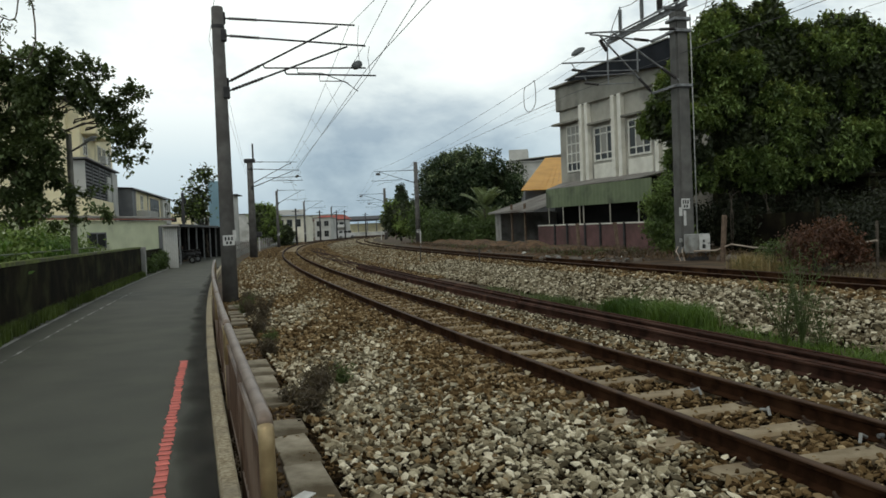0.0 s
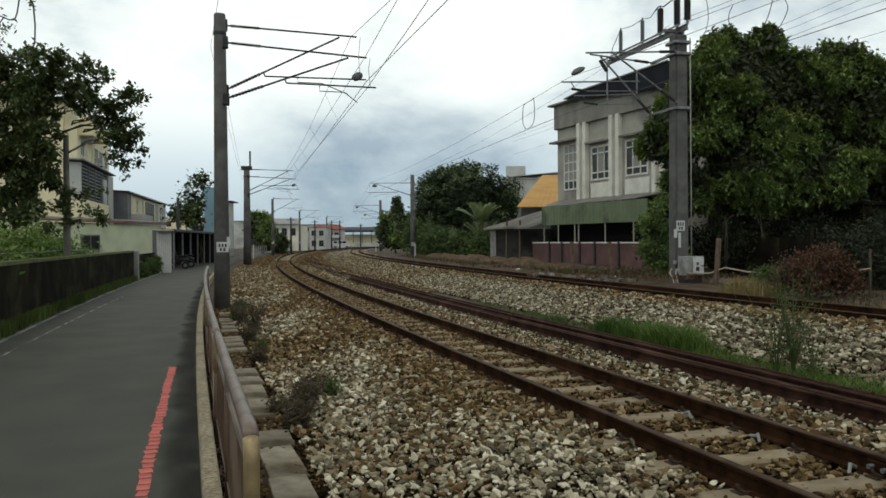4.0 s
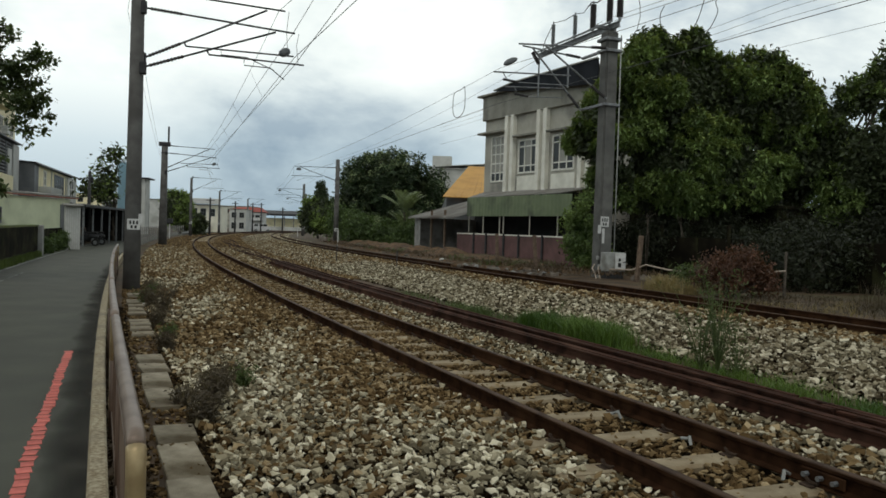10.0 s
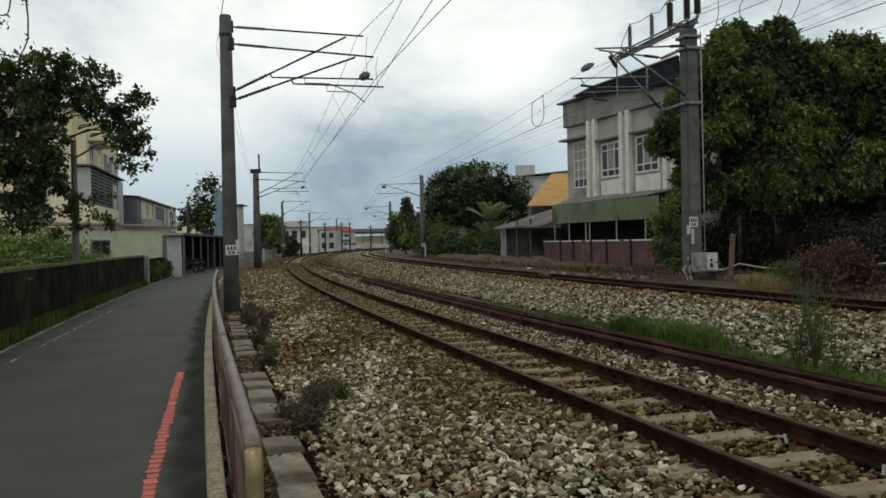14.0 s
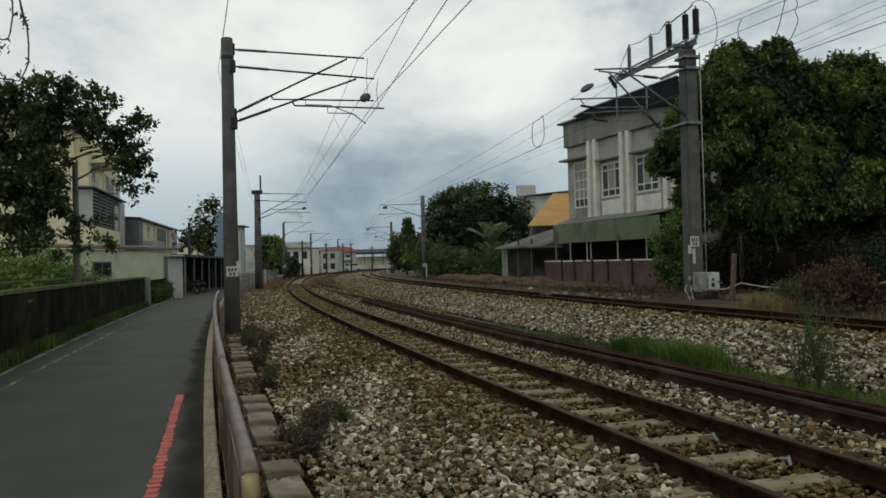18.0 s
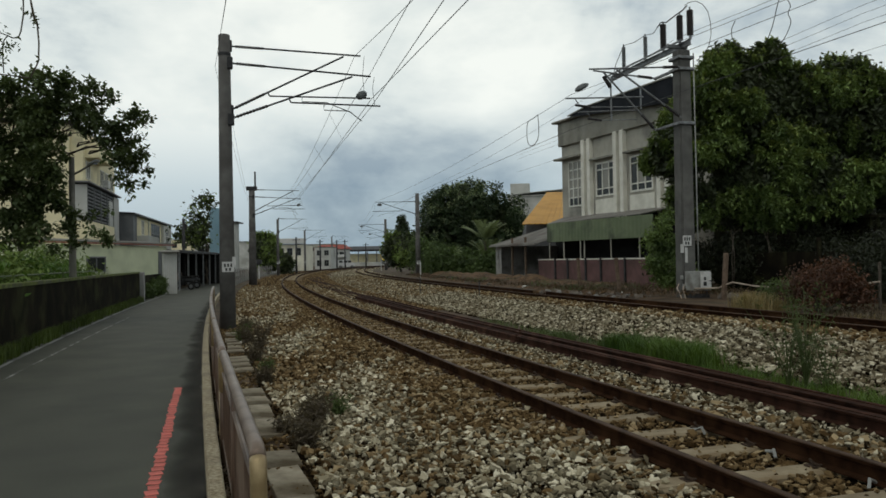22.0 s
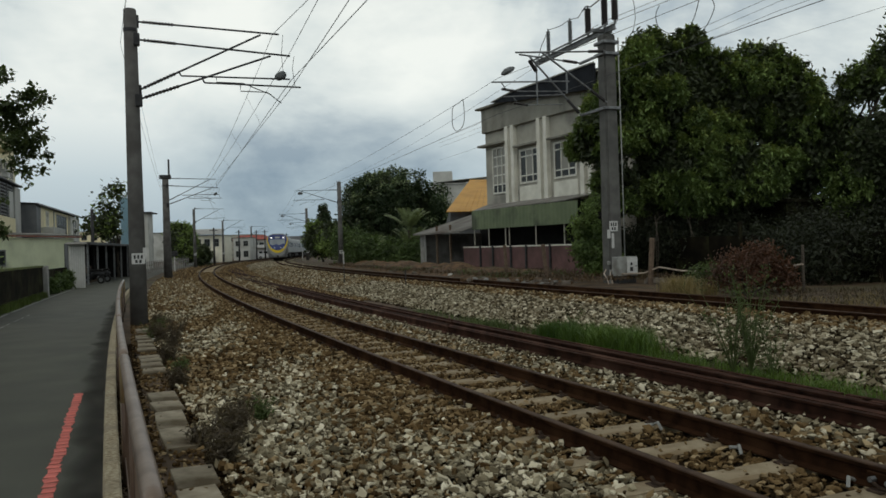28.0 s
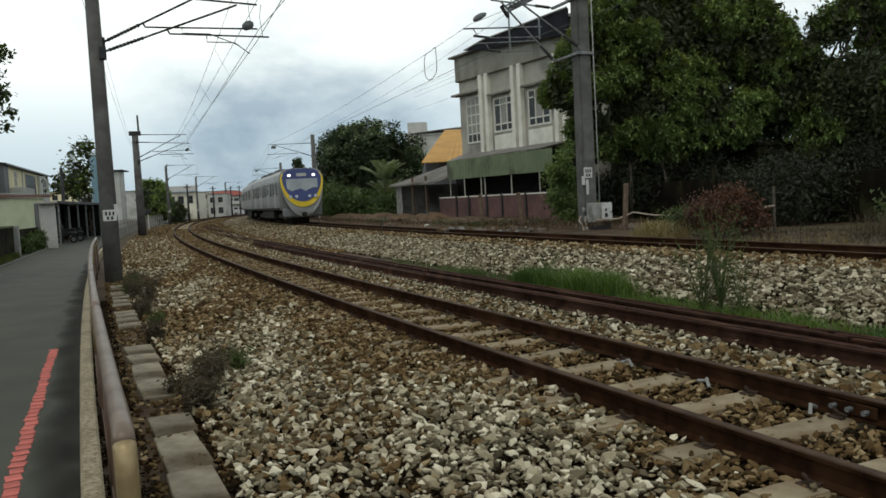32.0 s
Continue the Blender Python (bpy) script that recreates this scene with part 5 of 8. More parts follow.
def tree(base, blobs, clumps, per, leaf, material, label, seed, trunk_r=0.2, spread=0.2, lump=0.28, second=None, category="tree", each=12, core=True, rosette=False, fork_z=None, shine=0.42, aspect=0.42, limb_min=0.0):
    """base and blobs (x, y, z, rx, ry, rz) in the world."""
    base = Vector(base)
    t = thing("tree", Matrix.Translation(base), label, category, kind="")
    rel = np.asarray(blobs, float)
    rel[:, :3] -= np.array(base)
    b = Build()
    fork = Vector((0, 0, fork_z or max(0.8, rel[:, 2].min() * 0.55)))
    limb(b, (0, 0, -0.1), fork, trunk_r, trunk_r * 0.75, seed, 0.08)
    for i, q in enumerate(rel):
        if q[3] < limb_min:
            continue
        limb(b, fork, (q[0], q[1], q[2]), trunk_r * 0.55, trunk_r * 0.15, seed + i + 1, 0.2)
        for j in range(3):
            rng = random.Random(seed * 7 + i * 3 + j)
            limb(b, (q[0] * 0.7, q[1] * 0.7, fork.z + (q[2] - fork.z) * 0.7), (q[0] + rng.uniform(-0.7, 0.7) * q[3], q[1] + rng.uniform(-0.7, 0.7) * q[4], q[2] + rng.uniform(-0.5, 0.7) * q[5]), trunk_r * 0.25, trunk_r * 0.06, seed + 50 + i * 3 + j, 0.2)
    part("trunk", b, M_BARK, t, smooth=True)
    pts, nrm = shell(puffs(rel, each, seed), clumps, seed, lump=lump, inner=0.7, facing=True)
    mid = rel[:, :3].mean(0)
    leaves("crown", pts, spread, len(pts) * per, leaf, material, seed + 1, t, mid, rosette=rosette, aspect=aspect)
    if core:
        # darker leaves at the core paint the shade inside the crown
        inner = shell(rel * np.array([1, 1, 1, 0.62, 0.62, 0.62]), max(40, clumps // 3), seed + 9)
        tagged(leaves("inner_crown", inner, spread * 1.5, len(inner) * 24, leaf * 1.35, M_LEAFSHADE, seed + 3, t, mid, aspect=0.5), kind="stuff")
    if second:
        # paler leaves on high, upward-facing clumps paint the light from above
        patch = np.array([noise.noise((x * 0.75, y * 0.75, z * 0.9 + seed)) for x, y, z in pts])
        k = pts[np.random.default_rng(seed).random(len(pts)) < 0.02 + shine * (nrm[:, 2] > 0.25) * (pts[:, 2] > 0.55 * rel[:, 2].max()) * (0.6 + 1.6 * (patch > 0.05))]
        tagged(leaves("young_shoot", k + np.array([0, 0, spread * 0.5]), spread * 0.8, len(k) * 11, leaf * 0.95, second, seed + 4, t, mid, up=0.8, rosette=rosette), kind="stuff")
    return t


def bush(base, blobs, clumps, per, leaf, material, label, seed, spread=0.14, category="bush", stems=None):
    base = Vector(base)
    t = thing("bush", Matrix.Translation(base), label, category)
    rel = np.asarray(blobs, float)
    rel[:, :3] -= np.array(base)
    b = Build()
    for i, q in enumerate(rel):
        for j in range(4):
            rng = random.Random(seed + i * 5 + j)
            limb(b, (rng.uniform(-0.1, 0.1), rng.uniform(-0.1, 0.1), -0.05), (q[0] + rng.uniform(-0.6, 0.6) * q[3], q[1] + rng.uniform(-0.6, 0.6) * q[4], q[2] + rng.uniform(0, 0.6) * q[5]), 0.03, 0.008, seed + i * 9 + j)
    part("stem", b, M_BARK, t)
    pts = shell(rel, clumps, seed, inner=0.55, floor=0.0)
    leaves("foliage", pts, spread, len(pts) * per, leaf, material, seed + 1, t, rel[:, :3].mean(0))
    return t


def blades(name, pts, height, width, material, seed, label, category="grass", lean=0.35, parent=None, kind="stuff"):
    """Grass blades, each a bent pair of triangles."""
    rng = np.random.default_rng(seed)
    p = np.asarray(pts, float)
    n = len(p)
    a = rng.random(n) * 6.283
    d = np.stack([np.cos(a), np.sin(a), 0 * a], -1)
    w = np.stack([-np.sin(a), np.cos(a), 0 * a], -1) * (width * (0.6 + 0.8 * rng.random((n, 1))))
    h = height * (0.45 + 0.75 * rng.random((n, 1)))
    bend = lean * h * rng.random((n, 1))
    mid = p + d * bend * 0.4 + np.array([0, 0, 1]) * h * 0.6
    tip = p + d * bend * 1.5 + np.array([0, 0, 1]) * h
    v = np.stack([p - w, p + w, mid + w * 0.7, mid - w * 0.7, tip], 1)
    k = 5 * np.arange(n)[:, None]
    f = np.concatenate([np.array([[0, 1, 2]]) + k, np.array([[0, 2, 3]]) + k, np.array([[3, 2, 4]]) + k])
    ob = heap(name, v.reshape(-1, 3), f, material, parent)
    return tagged(ob, label, category, kind=kind) if parent is None else ob


def strewn(count, s0, s1, o0, o1, z, seed, tufts=None, tuft_r=0.2):
    rng = np.random.default_rng(seed)
    if tufts:
        cs = s0 + (s1 - s0) * rng.random(tufts)
        co = o0 + (o1 - o0) * rng.random(tufts)
        i = rng.integers(0, tufts, count)
        s, o = cs[i] + rng.normal(size=count) * tuft_r, co[i] + rng.normal(size=count) * tuft_r * 0.7
    else:
        s, o = s0 + (s1 - s0) * rng.random(count), o0 + (o1 - o0) * rng.random(count)
    a = PHI0 + s / RN
    zz = np.array([z(q) if callable(z) else z for q in o])
    return np.stack([CX - (RN - o) * np.cos(a), CY + (RN - o) * np.sin(a), zz], -1)


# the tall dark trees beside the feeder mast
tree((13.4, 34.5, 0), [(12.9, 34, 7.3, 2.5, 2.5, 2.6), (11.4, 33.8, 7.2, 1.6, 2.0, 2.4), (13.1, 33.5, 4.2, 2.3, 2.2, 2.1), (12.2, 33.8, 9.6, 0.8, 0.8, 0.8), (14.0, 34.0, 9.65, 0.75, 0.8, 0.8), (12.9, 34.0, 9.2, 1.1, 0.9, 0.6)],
     5200, 13, 0.20, M_LEAF, "tall dense mango tree with dark green leaves", 21, 0.32, 0.17, second=M_LEAFTOPLIT, each=11, rosette=True, shine=0.62)
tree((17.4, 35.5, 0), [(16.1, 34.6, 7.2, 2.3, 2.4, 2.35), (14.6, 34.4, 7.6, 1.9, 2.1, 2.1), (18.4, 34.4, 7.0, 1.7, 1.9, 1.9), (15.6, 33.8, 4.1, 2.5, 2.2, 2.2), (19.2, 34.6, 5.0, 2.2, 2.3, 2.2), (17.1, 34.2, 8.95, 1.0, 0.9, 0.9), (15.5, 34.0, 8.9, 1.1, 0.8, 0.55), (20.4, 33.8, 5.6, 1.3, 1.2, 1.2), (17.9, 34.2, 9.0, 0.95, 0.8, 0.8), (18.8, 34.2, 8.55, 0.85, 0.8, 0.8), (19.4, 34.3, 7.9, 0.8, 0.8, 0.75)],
     5200, 13, 0.20, M_LEAF, "tall dense mango tree with dark green leaves", 22, 0.3, 0.17, second=M_LEAFTOPLIT, each=11, rosette=True, shine=0.62)
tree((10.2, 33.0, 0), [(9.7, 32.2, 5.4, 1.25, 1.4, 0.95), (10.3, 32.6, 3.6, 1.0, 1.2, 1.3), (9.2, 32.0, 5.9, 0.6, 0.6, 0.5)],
     800, 13, 0.20, M_LEAF, "leafy young tree leaning before the grey house", 23, 0.12, 0.15, second=M_LEAFTOPLIT, each=8, rosette=True, shine=0.8)
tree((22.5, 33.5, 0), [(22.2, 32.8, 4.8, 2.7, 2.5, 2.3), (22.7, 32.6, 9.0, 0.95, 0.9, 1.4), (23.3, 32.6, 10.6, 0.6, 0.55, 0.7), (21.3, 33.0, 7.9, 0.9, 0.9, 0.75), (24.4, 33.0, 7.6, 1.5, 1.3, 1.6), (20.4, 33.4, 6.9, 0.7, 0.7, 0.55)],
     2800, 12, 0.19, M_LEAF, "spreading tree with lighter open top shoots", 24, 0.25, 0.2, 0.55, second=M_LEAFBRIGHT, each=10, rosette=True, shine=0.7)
tree((28, 30, 0), [(27.4, 30, 5.5, 3.2, 3, 3)], 900, 14, 0.28, M_LEAF, "dense dark green tree at the yard's end", 25, 0.25, 0.25)
tree((8.9, 31.6, 0), [(8.9, 31.2, 2.4, 0.7, 0.7, 0.9), (9.1, 31.5, 1.0, 0.75, 0.7, 0.8), (8.5, 31.0, 0.8, 0.5, 0.5, 0.6)], 480, 14, 0.15, M_LEAF, "dark leafy shrub tree beside the maroon wall", 26, 0.06, 0.14, 0.5, each=6, core=False)
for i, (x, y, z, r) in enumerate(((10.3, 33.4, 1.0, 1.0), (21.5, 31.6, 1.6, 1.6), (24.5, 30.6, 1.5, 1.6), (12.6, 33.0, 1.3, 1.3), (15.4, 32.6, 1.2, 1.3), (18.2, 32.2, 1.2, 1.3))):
    bush((x, y, 0), [(x, y, z, r * 1.1, r, r)], 560, 14, 0.15, M_LEAFDEEPSHADE, "undergrowth with the big trees' shade in its dark leaf colour", 130 + i, 0.24)
# hedge in the same shade-dark leaf colour fills the gap behind
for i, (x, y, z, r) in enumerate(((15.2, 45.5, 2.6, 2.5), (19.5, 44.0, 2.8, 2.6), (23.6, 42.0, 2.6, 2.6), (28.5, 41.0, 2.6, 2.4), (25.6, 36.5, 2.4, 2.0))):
    bush((x, y, 0), [(x, y, z, r * 1.1, r * 0.8, r)], 520, 14, 0.30, M_LEAFDEEPSHADE, "dense hedge in shade-dark leaf colour closing the yard behind the trees", 230 + i, 0.34)
# bare drooping branches in the shade behind the feeder mast
for i, (x, y, a) in enumerate(((11.5, 31.6, 0.2), (13.0, 31.6, 0.9))):
    t = thing("bare_branch", Matrix.Translation((x, y, 0.0)), "bare grey arching branches in the trees' shade", "branch")
    for k in range(2):
        u = a + 0.5 * k
        part("branch", Build().tube([(0.05 * k, 0, 0), (0.1 * k, 0, 1.4 + 0.1 * k), (0.3 * math.cos(u) - 0.2, 0.2 * math.sin(u), 2.3 + 0.12 * k), (0.9 * math.cos(u) - 0.5, 0.3 * math.sin(u), 2.5 + 0.1 * k), (1.3 * math.cos(u) - 0.7, 0.4, 2.2)], [0.022, 0.018, 0.014, 0.010, 0.006], 6), M_BARK, t, smooth=True)
# the round tree and its neighbours farther along
tree((3.4, 86, 0), [(3.0, 85, 6.1, 4.0, 3.4, 3.6), (0.0, 84.0, 4.2, 2.5, 2.5, 3.4), (6.8, 85, 4.6, 2.7, 2.5, 2.9), (-0.9, 83.6, 2.2, 2.0, 2.0, 2.2), (3.0, 83.6, 2.6, 3.0, 2.2, 2.6), (6.6, 83.8, 2.2, 2.4, 2.0, 2.3)],
     3600, 15, 0.36, M_LEAFROUND, "broad round-crowned dark green tree", 31, 0.4, 0.28, 0.2, second=M_PALM, each=20)
tree((-5.2, 100, 0), [(-5.2, 98, 2.6, 2.2, 2, 2.2), (-3.6, 97, 3.0, 1.6, 1.6, 1.9)], 700, 14, 0.4, M_LEAFBRIGHT, "bushy green roadside tree", 32, 0.15, 0.3)
tree((-4.6, 112, 0), [(-5.6, 112, 5.0, 1.1, 1, 1.5), (-5.5, 112, 6.6, 0.55, 0.5, 1.2)], 240, 14, 0.3, M_LEAFROUND, "narrow pointed dark tree", 33, 0.15, 0.2)
for i, (x, y, r) in enumerate(((0.2, 74, 1.7), (2.6, 71.5, 1.2), (4.9, 70.5, 1.3), (-1.4, 80, 1.9), (6.3, 69, 1.1), (1.2, 69.5, 0.9), (2.0, 64.6, 0.85), (4.3, 65.0, 1.0), (0.4, 66.0, 1.25), (5.6, 66.4, 0.8))):
    bush((x, y, 0), [(x, y, r * 0.75, r * 1.1, r, r), (x + r * 0.8, y - 0.4, r * 0.5, r * 0.6, r * 0.6, r * 0.7), (x - r * 0.5, y, r * 1.3, r * 0.6, r * 0.6, r * 0.6)], 420, 12, 0.28, M_BANKLEAF, "leafy green shrub on the bank beside the track", 40 + i, 0.25)


def palm(base, height, fronds, length, seed):
    t = thing("palm", Matrix.Translation(Vector(base)), "young palm with pale drooping fronds", "palm")
    part("trunk", Build().tube([(0, 0, -0.1), (0.05, 0, height * 0.5), (0, 0.05, height)], [0.16, 0.13, 0.1], 8), M_BARK, t)
    rng = random.Random(seed)
    for i in range(fronds):
        a = 2 * math.pi * i / fronds + rng.uniform(-0.2, 0.2)
        rise = rng.uniform(0.85, 1.55)
        b = Build()
        spine = []
        for k in range(13):
            f = k / 12
            spine.append(Vector((math.cos(a) * length * f * math.cos(rise * 0.8), math.sin(a) * length * f * math.cos(rise * 0.8), height + length * (math.sin(rise) * f - 0.30 * f * f))))
        b.tube(spine, [0.035 * (1 - 0.07 * k) for k in range(13)], 4)
        side = Vector((-math.sin(a), math.cos(a), 0))
        for k in range(2, 13):
            for sgn in (-1, 1):
                p = spine[k]
                step = spine[k] - spine[k - 1]
                q = p + side * sgn * 0.62 * length / 3 * (1.15 - 0.06 * k) + step * 1.7 - UP * 0.14
                b.add([p, p + step * 0.75, q], [(0, 1, 2)])
        part("frond", b, M_PALM, t)


palm((3.6, 66.2, 0), 2.9, 26, 2.5, 5)
palm((3.9, 66.8, 0), 1.3, 14, 2.6, 6)
palm((0.6, 68.0, 0), 1.0, 12, 2.2, 8)

# the tree that overhangs the path's wall, and twigs above the camera
tree((-11.9, 22.4, -0.15), [(-10.94, 20.65, 5.94, 0.47, 0.47, 0.47), (-10.13, 20.20, 5.62, 0.44, 0.44, 0.44), (-9.71, 20.50, 5.41, 0.43, 0.43, 0.43), (-8.95, 20.10, 5.16, 0.40, 0.40, 0.40), (-8.55, 20.40, 4.85, 0.35, 0.35, 0.35), (-8.22, 20.65, 4.61, 0.32, 0.32, 0.32),
     (-7.73, 20.20, 4.19, 0.17, 0.17, 0.17), (-8.18, 20.50, 3.94, 0.27, 0.27, 0.27), (-8.08, 20.10, 4.21, 0.27, 0.27, 0.27), (-8.04, 20.40, 3.54, 0.12, 0.12, 0.12), (-10.96, 20.65, 5.13, 0.67, 0.67, 0.67), (-10.01, 20.20, 4.83, 0.56, 0.56, 0.56),
     (-10.61, 20.50, 3.94, 0.69, 0.69, 0.69), (-9.81, 20.10, 3.92, 0.24, 0.24, 0.24), (-10.87, 20.40, 2.92, 0.64, 0.64, 0.64), (-10.30, 20.65, 3.15, 0.48, 0.48, 0.48), (-9.61, 20.20, 3.33, 0.19, 0.19, 0.19), (-9.62, 20.50, 2.59, 0.24, 0.24, 0.24),
     (-10.15, 20.10, 2.40, 0.37, 0.37, 0.37), (-9.28, 20.40, 2.83, 0.16, 0.16, 0.16), (-9.03, 20.65, 2.70, 0.15, 0.15, 0.15), (-8.60, 20.20, 2.38, 0.12, 0.12, 0.12), (-9.49, 20.50, 2.08, 0.12, 0.12, 0.12), (-10.80, 20.10, 2.12, 0.32, 0.32, 0.32),
     (-9.63, 20.40, 4.33, 0.13, 0.13, 0.13), (-12.11, 20.65, 5.59, 0.93, 0.93, 0.93), (-11.89, 20.20, 3.93, 1.07, 1.07, 1.07), (-13.21, 20.50, 4.55, 1.20, 1.20, 1.20), (-7.47, 20.10, 4.32, 0.09, 0.09, 0.09), (-7.49, 20.40, 3.87, 0.08, 0.08, 0.08),
     (-7.77, 20.65, 4.76, 0.11, 0.11, 0.11), (-8.17, 20.20, 5.17, 0.11, 0.11, 0.11), (-8.84, 20.50, 5.55, 0.11, 0.11, 0.11), (-9.20, 20.10, 5.79, 0.11, 0.11, 0.11), (-7.88, 20.40, 3.29, 0.09, 0.09, 0.09), (-7.72, 20.65, 3.59, 0.08, 0.08, 0.08),
     (-8.44, 20.20, 2.84, 0.08, 0.08, 0.08), (-8.50, 20.50, 2.10, 0.07, 0.07, 0.07), (-10.28, 20.10, 6.29, 0.15, 0.15, 0.15), (-9.00, 20.40, 2.39, 0.08, 0.08, 0.08), (-9.23, 20.65, 2.11, 0.07, 0.07, 0.07), (-9.71, 20.20, 1.96, 0.15, 0.15, 0.15),
     (-8.05, 20.50, 5.08, 0.08, 0.08, 0.08),
     (-10.56, 20.65, 6.39, 0.28, 0.28, 0.28), (-9.83, 20.20, 6.12, 0.34, 0.34, 0.34), (-9.47, 20.50, 6.11, 0.33, 0.33, 0.33), (-8.79, 20.10, 5.85, 0.28, 0.28, 0.28), (-8.49, 20.40, 5.80, 0.21, 0.21, 0.21),
     (-7.94, 20.65, 5.40, 0.17, 0.17, 0.17), (-7.46, 20.20, 5.17, 0.10, 0.10, 0.10), (-9.77, 20.50, 5.71, 0.30, 0.30, 0.30), (-9.01, 20.10, 5.47, 0.25, 0.25, 0.25)],
     3300, 11, 0.135, M_LEAFDARK, "dark small-leaved tree overhanging the wall", 51, 0.08, 0.18, 0.8, each=11, aspect=0.62, core=False, rosette=True, fork_z=4.3, limb_min=0.3)


def street_lamp(m):
    t = thing("street_lamp", m, "grey concrete lamp pole half hidden in the tree", "street lamp")
    part("pole", Build().tube([(0, 0, -0.1), (0, 0, 2.2), (0, 0, 4.6)], [0.11, 0.09, 0.07], 12), M_POLEPALE, t, smooth=True)
    part("lamp_arm", Build().tube([(0, 0, 4.1), (0.25, -0.02, 4.22), (0.55, -0.05, 4.38)], 0.028, 8), M_POLEPALE, t, smooth=True)
    head = part("lamp_head", Build().tube([(0.45, -0.04, 4.36), (0.53, -0.05, 4.40), (0.68, -0.065, 4.46), (0.78, -0.07, 4.47)], [0.026, 0.052, 0.058, 0.03], 10), M_CABINET, t, smooth=True)
    part("lamp_glass", Build().box((0.64, -0.06, 4.395), (0.18, 0.08, 0.025), 0.008), M_LAMPDIM, head)
    part("meter_box", Build().box((0.0, -0.13, 3.0), (0.2, 0.12, 0.34), 0.01), M_DARKSTEEL, t)


street_lamp(pose(-9.98, 21.6, -0.15))
base = at(3.2, -8.8, -0.15)
over = thing("overhanging_tree", Matrix.Translation(base), "slim tree beside the wall with thin twigs hanging overhead", "tree")
b = Build()
limb(b, (0, 0, -0.1), (0.3, 0.4, 3.6), 0.13, 0.09, 3)
limb(b, (0.3, 0.4, 3.6), Vector((-3.05, 4.9, 3.62)) - base, 0.07, 0.02, 4, 0.06)
part("trunk", b, M_BARK, over, smooth=True)
def hang(*q):
    """Points of a twig that hangs in a plane 5 m ahead: (x, z) each."""
    return [Vector((x, 5.0, z)) - base for x, z in q]


tip = Vector((-3.05, 4.9, 3.62)) - base
main = [tip] + hang((-2.70, 3.42), (-2.56, 3.22), (-2.53, 3.08), (-2.514, 3.046), (-2.504, 2.92), (-2.507, 2.806), (-2.53, 2.75), (-2.564, 2.693), (-2.61, 2.70), (-2.666, 2.71), (-2.772, 2.725), (-2.98, 2.746))
side = [tip] + hang((-2.75, 3.34), (-2.60, 3.19), (-2.60, 3.10), (-2.617, 2.995), (-2.63, 2.96), (-2.666, 2.95), (-2.71, 2.97), (-2.772, 2.995))
thin = hang((-2.70, 2.97), (-2.73, 2.93), (-2.735, 2.84), (-2.728, 2.73))
short = hang((-2.56, 3.22), (-2.545, 3.12), (-2.53, 3.05), (-2.50, 3.01))
for pts, r in ((main, 0.0075), (side, 0.006), (thin, 0.004), (short, 0.004)):
    part("twig", Build().tube(pts, [r * (1 - 0.05 * i) for i in range(len(pts))], 6), M_BARK, over)
tagged(leaves("leaf", hang((-2.75, 3.03), (-2.72, 2.94), (-2.68, 2.92), (-2.65, 2.89), (-2.74, 2.88), (-2.64, 2.92), (-2.56, 3.10), (-2.52, 3.06), (-2.77, 2.96), (-2.70, 2.90), (-2.735, 2.80), (-2.73, 2.85), (-2.507, 2.80), (-2.57, 2.71), (-2.66, 2.725), (-2.78, 2.9), (-2.80, 3.0)), 0.024, 130, 0.036, M_LEAFDARK, 7, over, aspect=0.34), kind="stuff")
limb_pts = shell([(0.0, -0.6, 4.4, 1.3, 1.2, 0.9)], 250, 8)
leaves("crown", limb_pts, 0.2, len(limb_pts) * 12, 0.14, M_LEAFDARK, 9, over)

# greenery over the wall on the path's left
for i, (s, o, r, z) in enumerate(((12, -9.2, 0.9, 0.9), (15, -9.4, 1.0, 0.9), (18.5, -9.1, 1.0, 1.0), (22, -9.0, 0.9, 0.9), (25.5, -8.95, 0.8, 0.8), (28.5, -8.8, 0.7, 0.7), (31, -9.5, 1.2, 0.9))):
    p = at(s, o, -0.1)
    bush(p, [(p.x, p.y, z, r * 1.2, r * 1.3, r)], 420, 13, 0.17, M_HEDGE if i % 3 else M_LEAFBRIGHT, "bright leafy bush growing behind the low wall", 60 + i, 0.2)
for k in range(9):
    s0 = 5 + k * 3.6
    blades("wall_foot_grass", strewn(1300, s0, s0 + 3.6, edge(s0) + 0.02, edge(s0) + 0.16, -0.1, 73 + k, 40, 0.07), 0.25, 0.009, M_MOSSGRASS, 74 + k, "dark mossy grass along the foot of the wall", lean=0.3)

# grass between the tracks
def bank_z(o):
    return float(np.interp(o, [a for a, _ in FAR_BED], [b for _, b in FAR_BED])) if o > 3.62 else -0.27


blades("track_grass", strewn(5200, 11.9, 13.9, 3.15, 3.75, bank_z, 81, 26, 0.16), 0.36, 0.006, M_GRASS, 82, "fresh green grass clump between the two tracks", lean=0.6)
blades("track_grass", strewn(1500, 14.3, 15.0, 3.2, 3.6, bank_z, 181, 8, 0.13), 0.30, 0.006, M_GRASS, 182, "fresh green grass clump between the two tracks", lean=0.6)
blades("track_grass", strewn(900, 16.4, 17.1, 3.0, 3.4, bank_z, 185, 6, 0.15), 0.22, 0.006, M_WEED, 186, "short green grass clump between the two tracks", lean=0.7)
blades("track_grass", strewn(4200, 4.5, 11.9, 2.95, 4.0, bank_z, 83, 110, 0.16), 0.13, 0.006, M_GRASS, 84, "short green grass between the two tracks", lean=0.9)
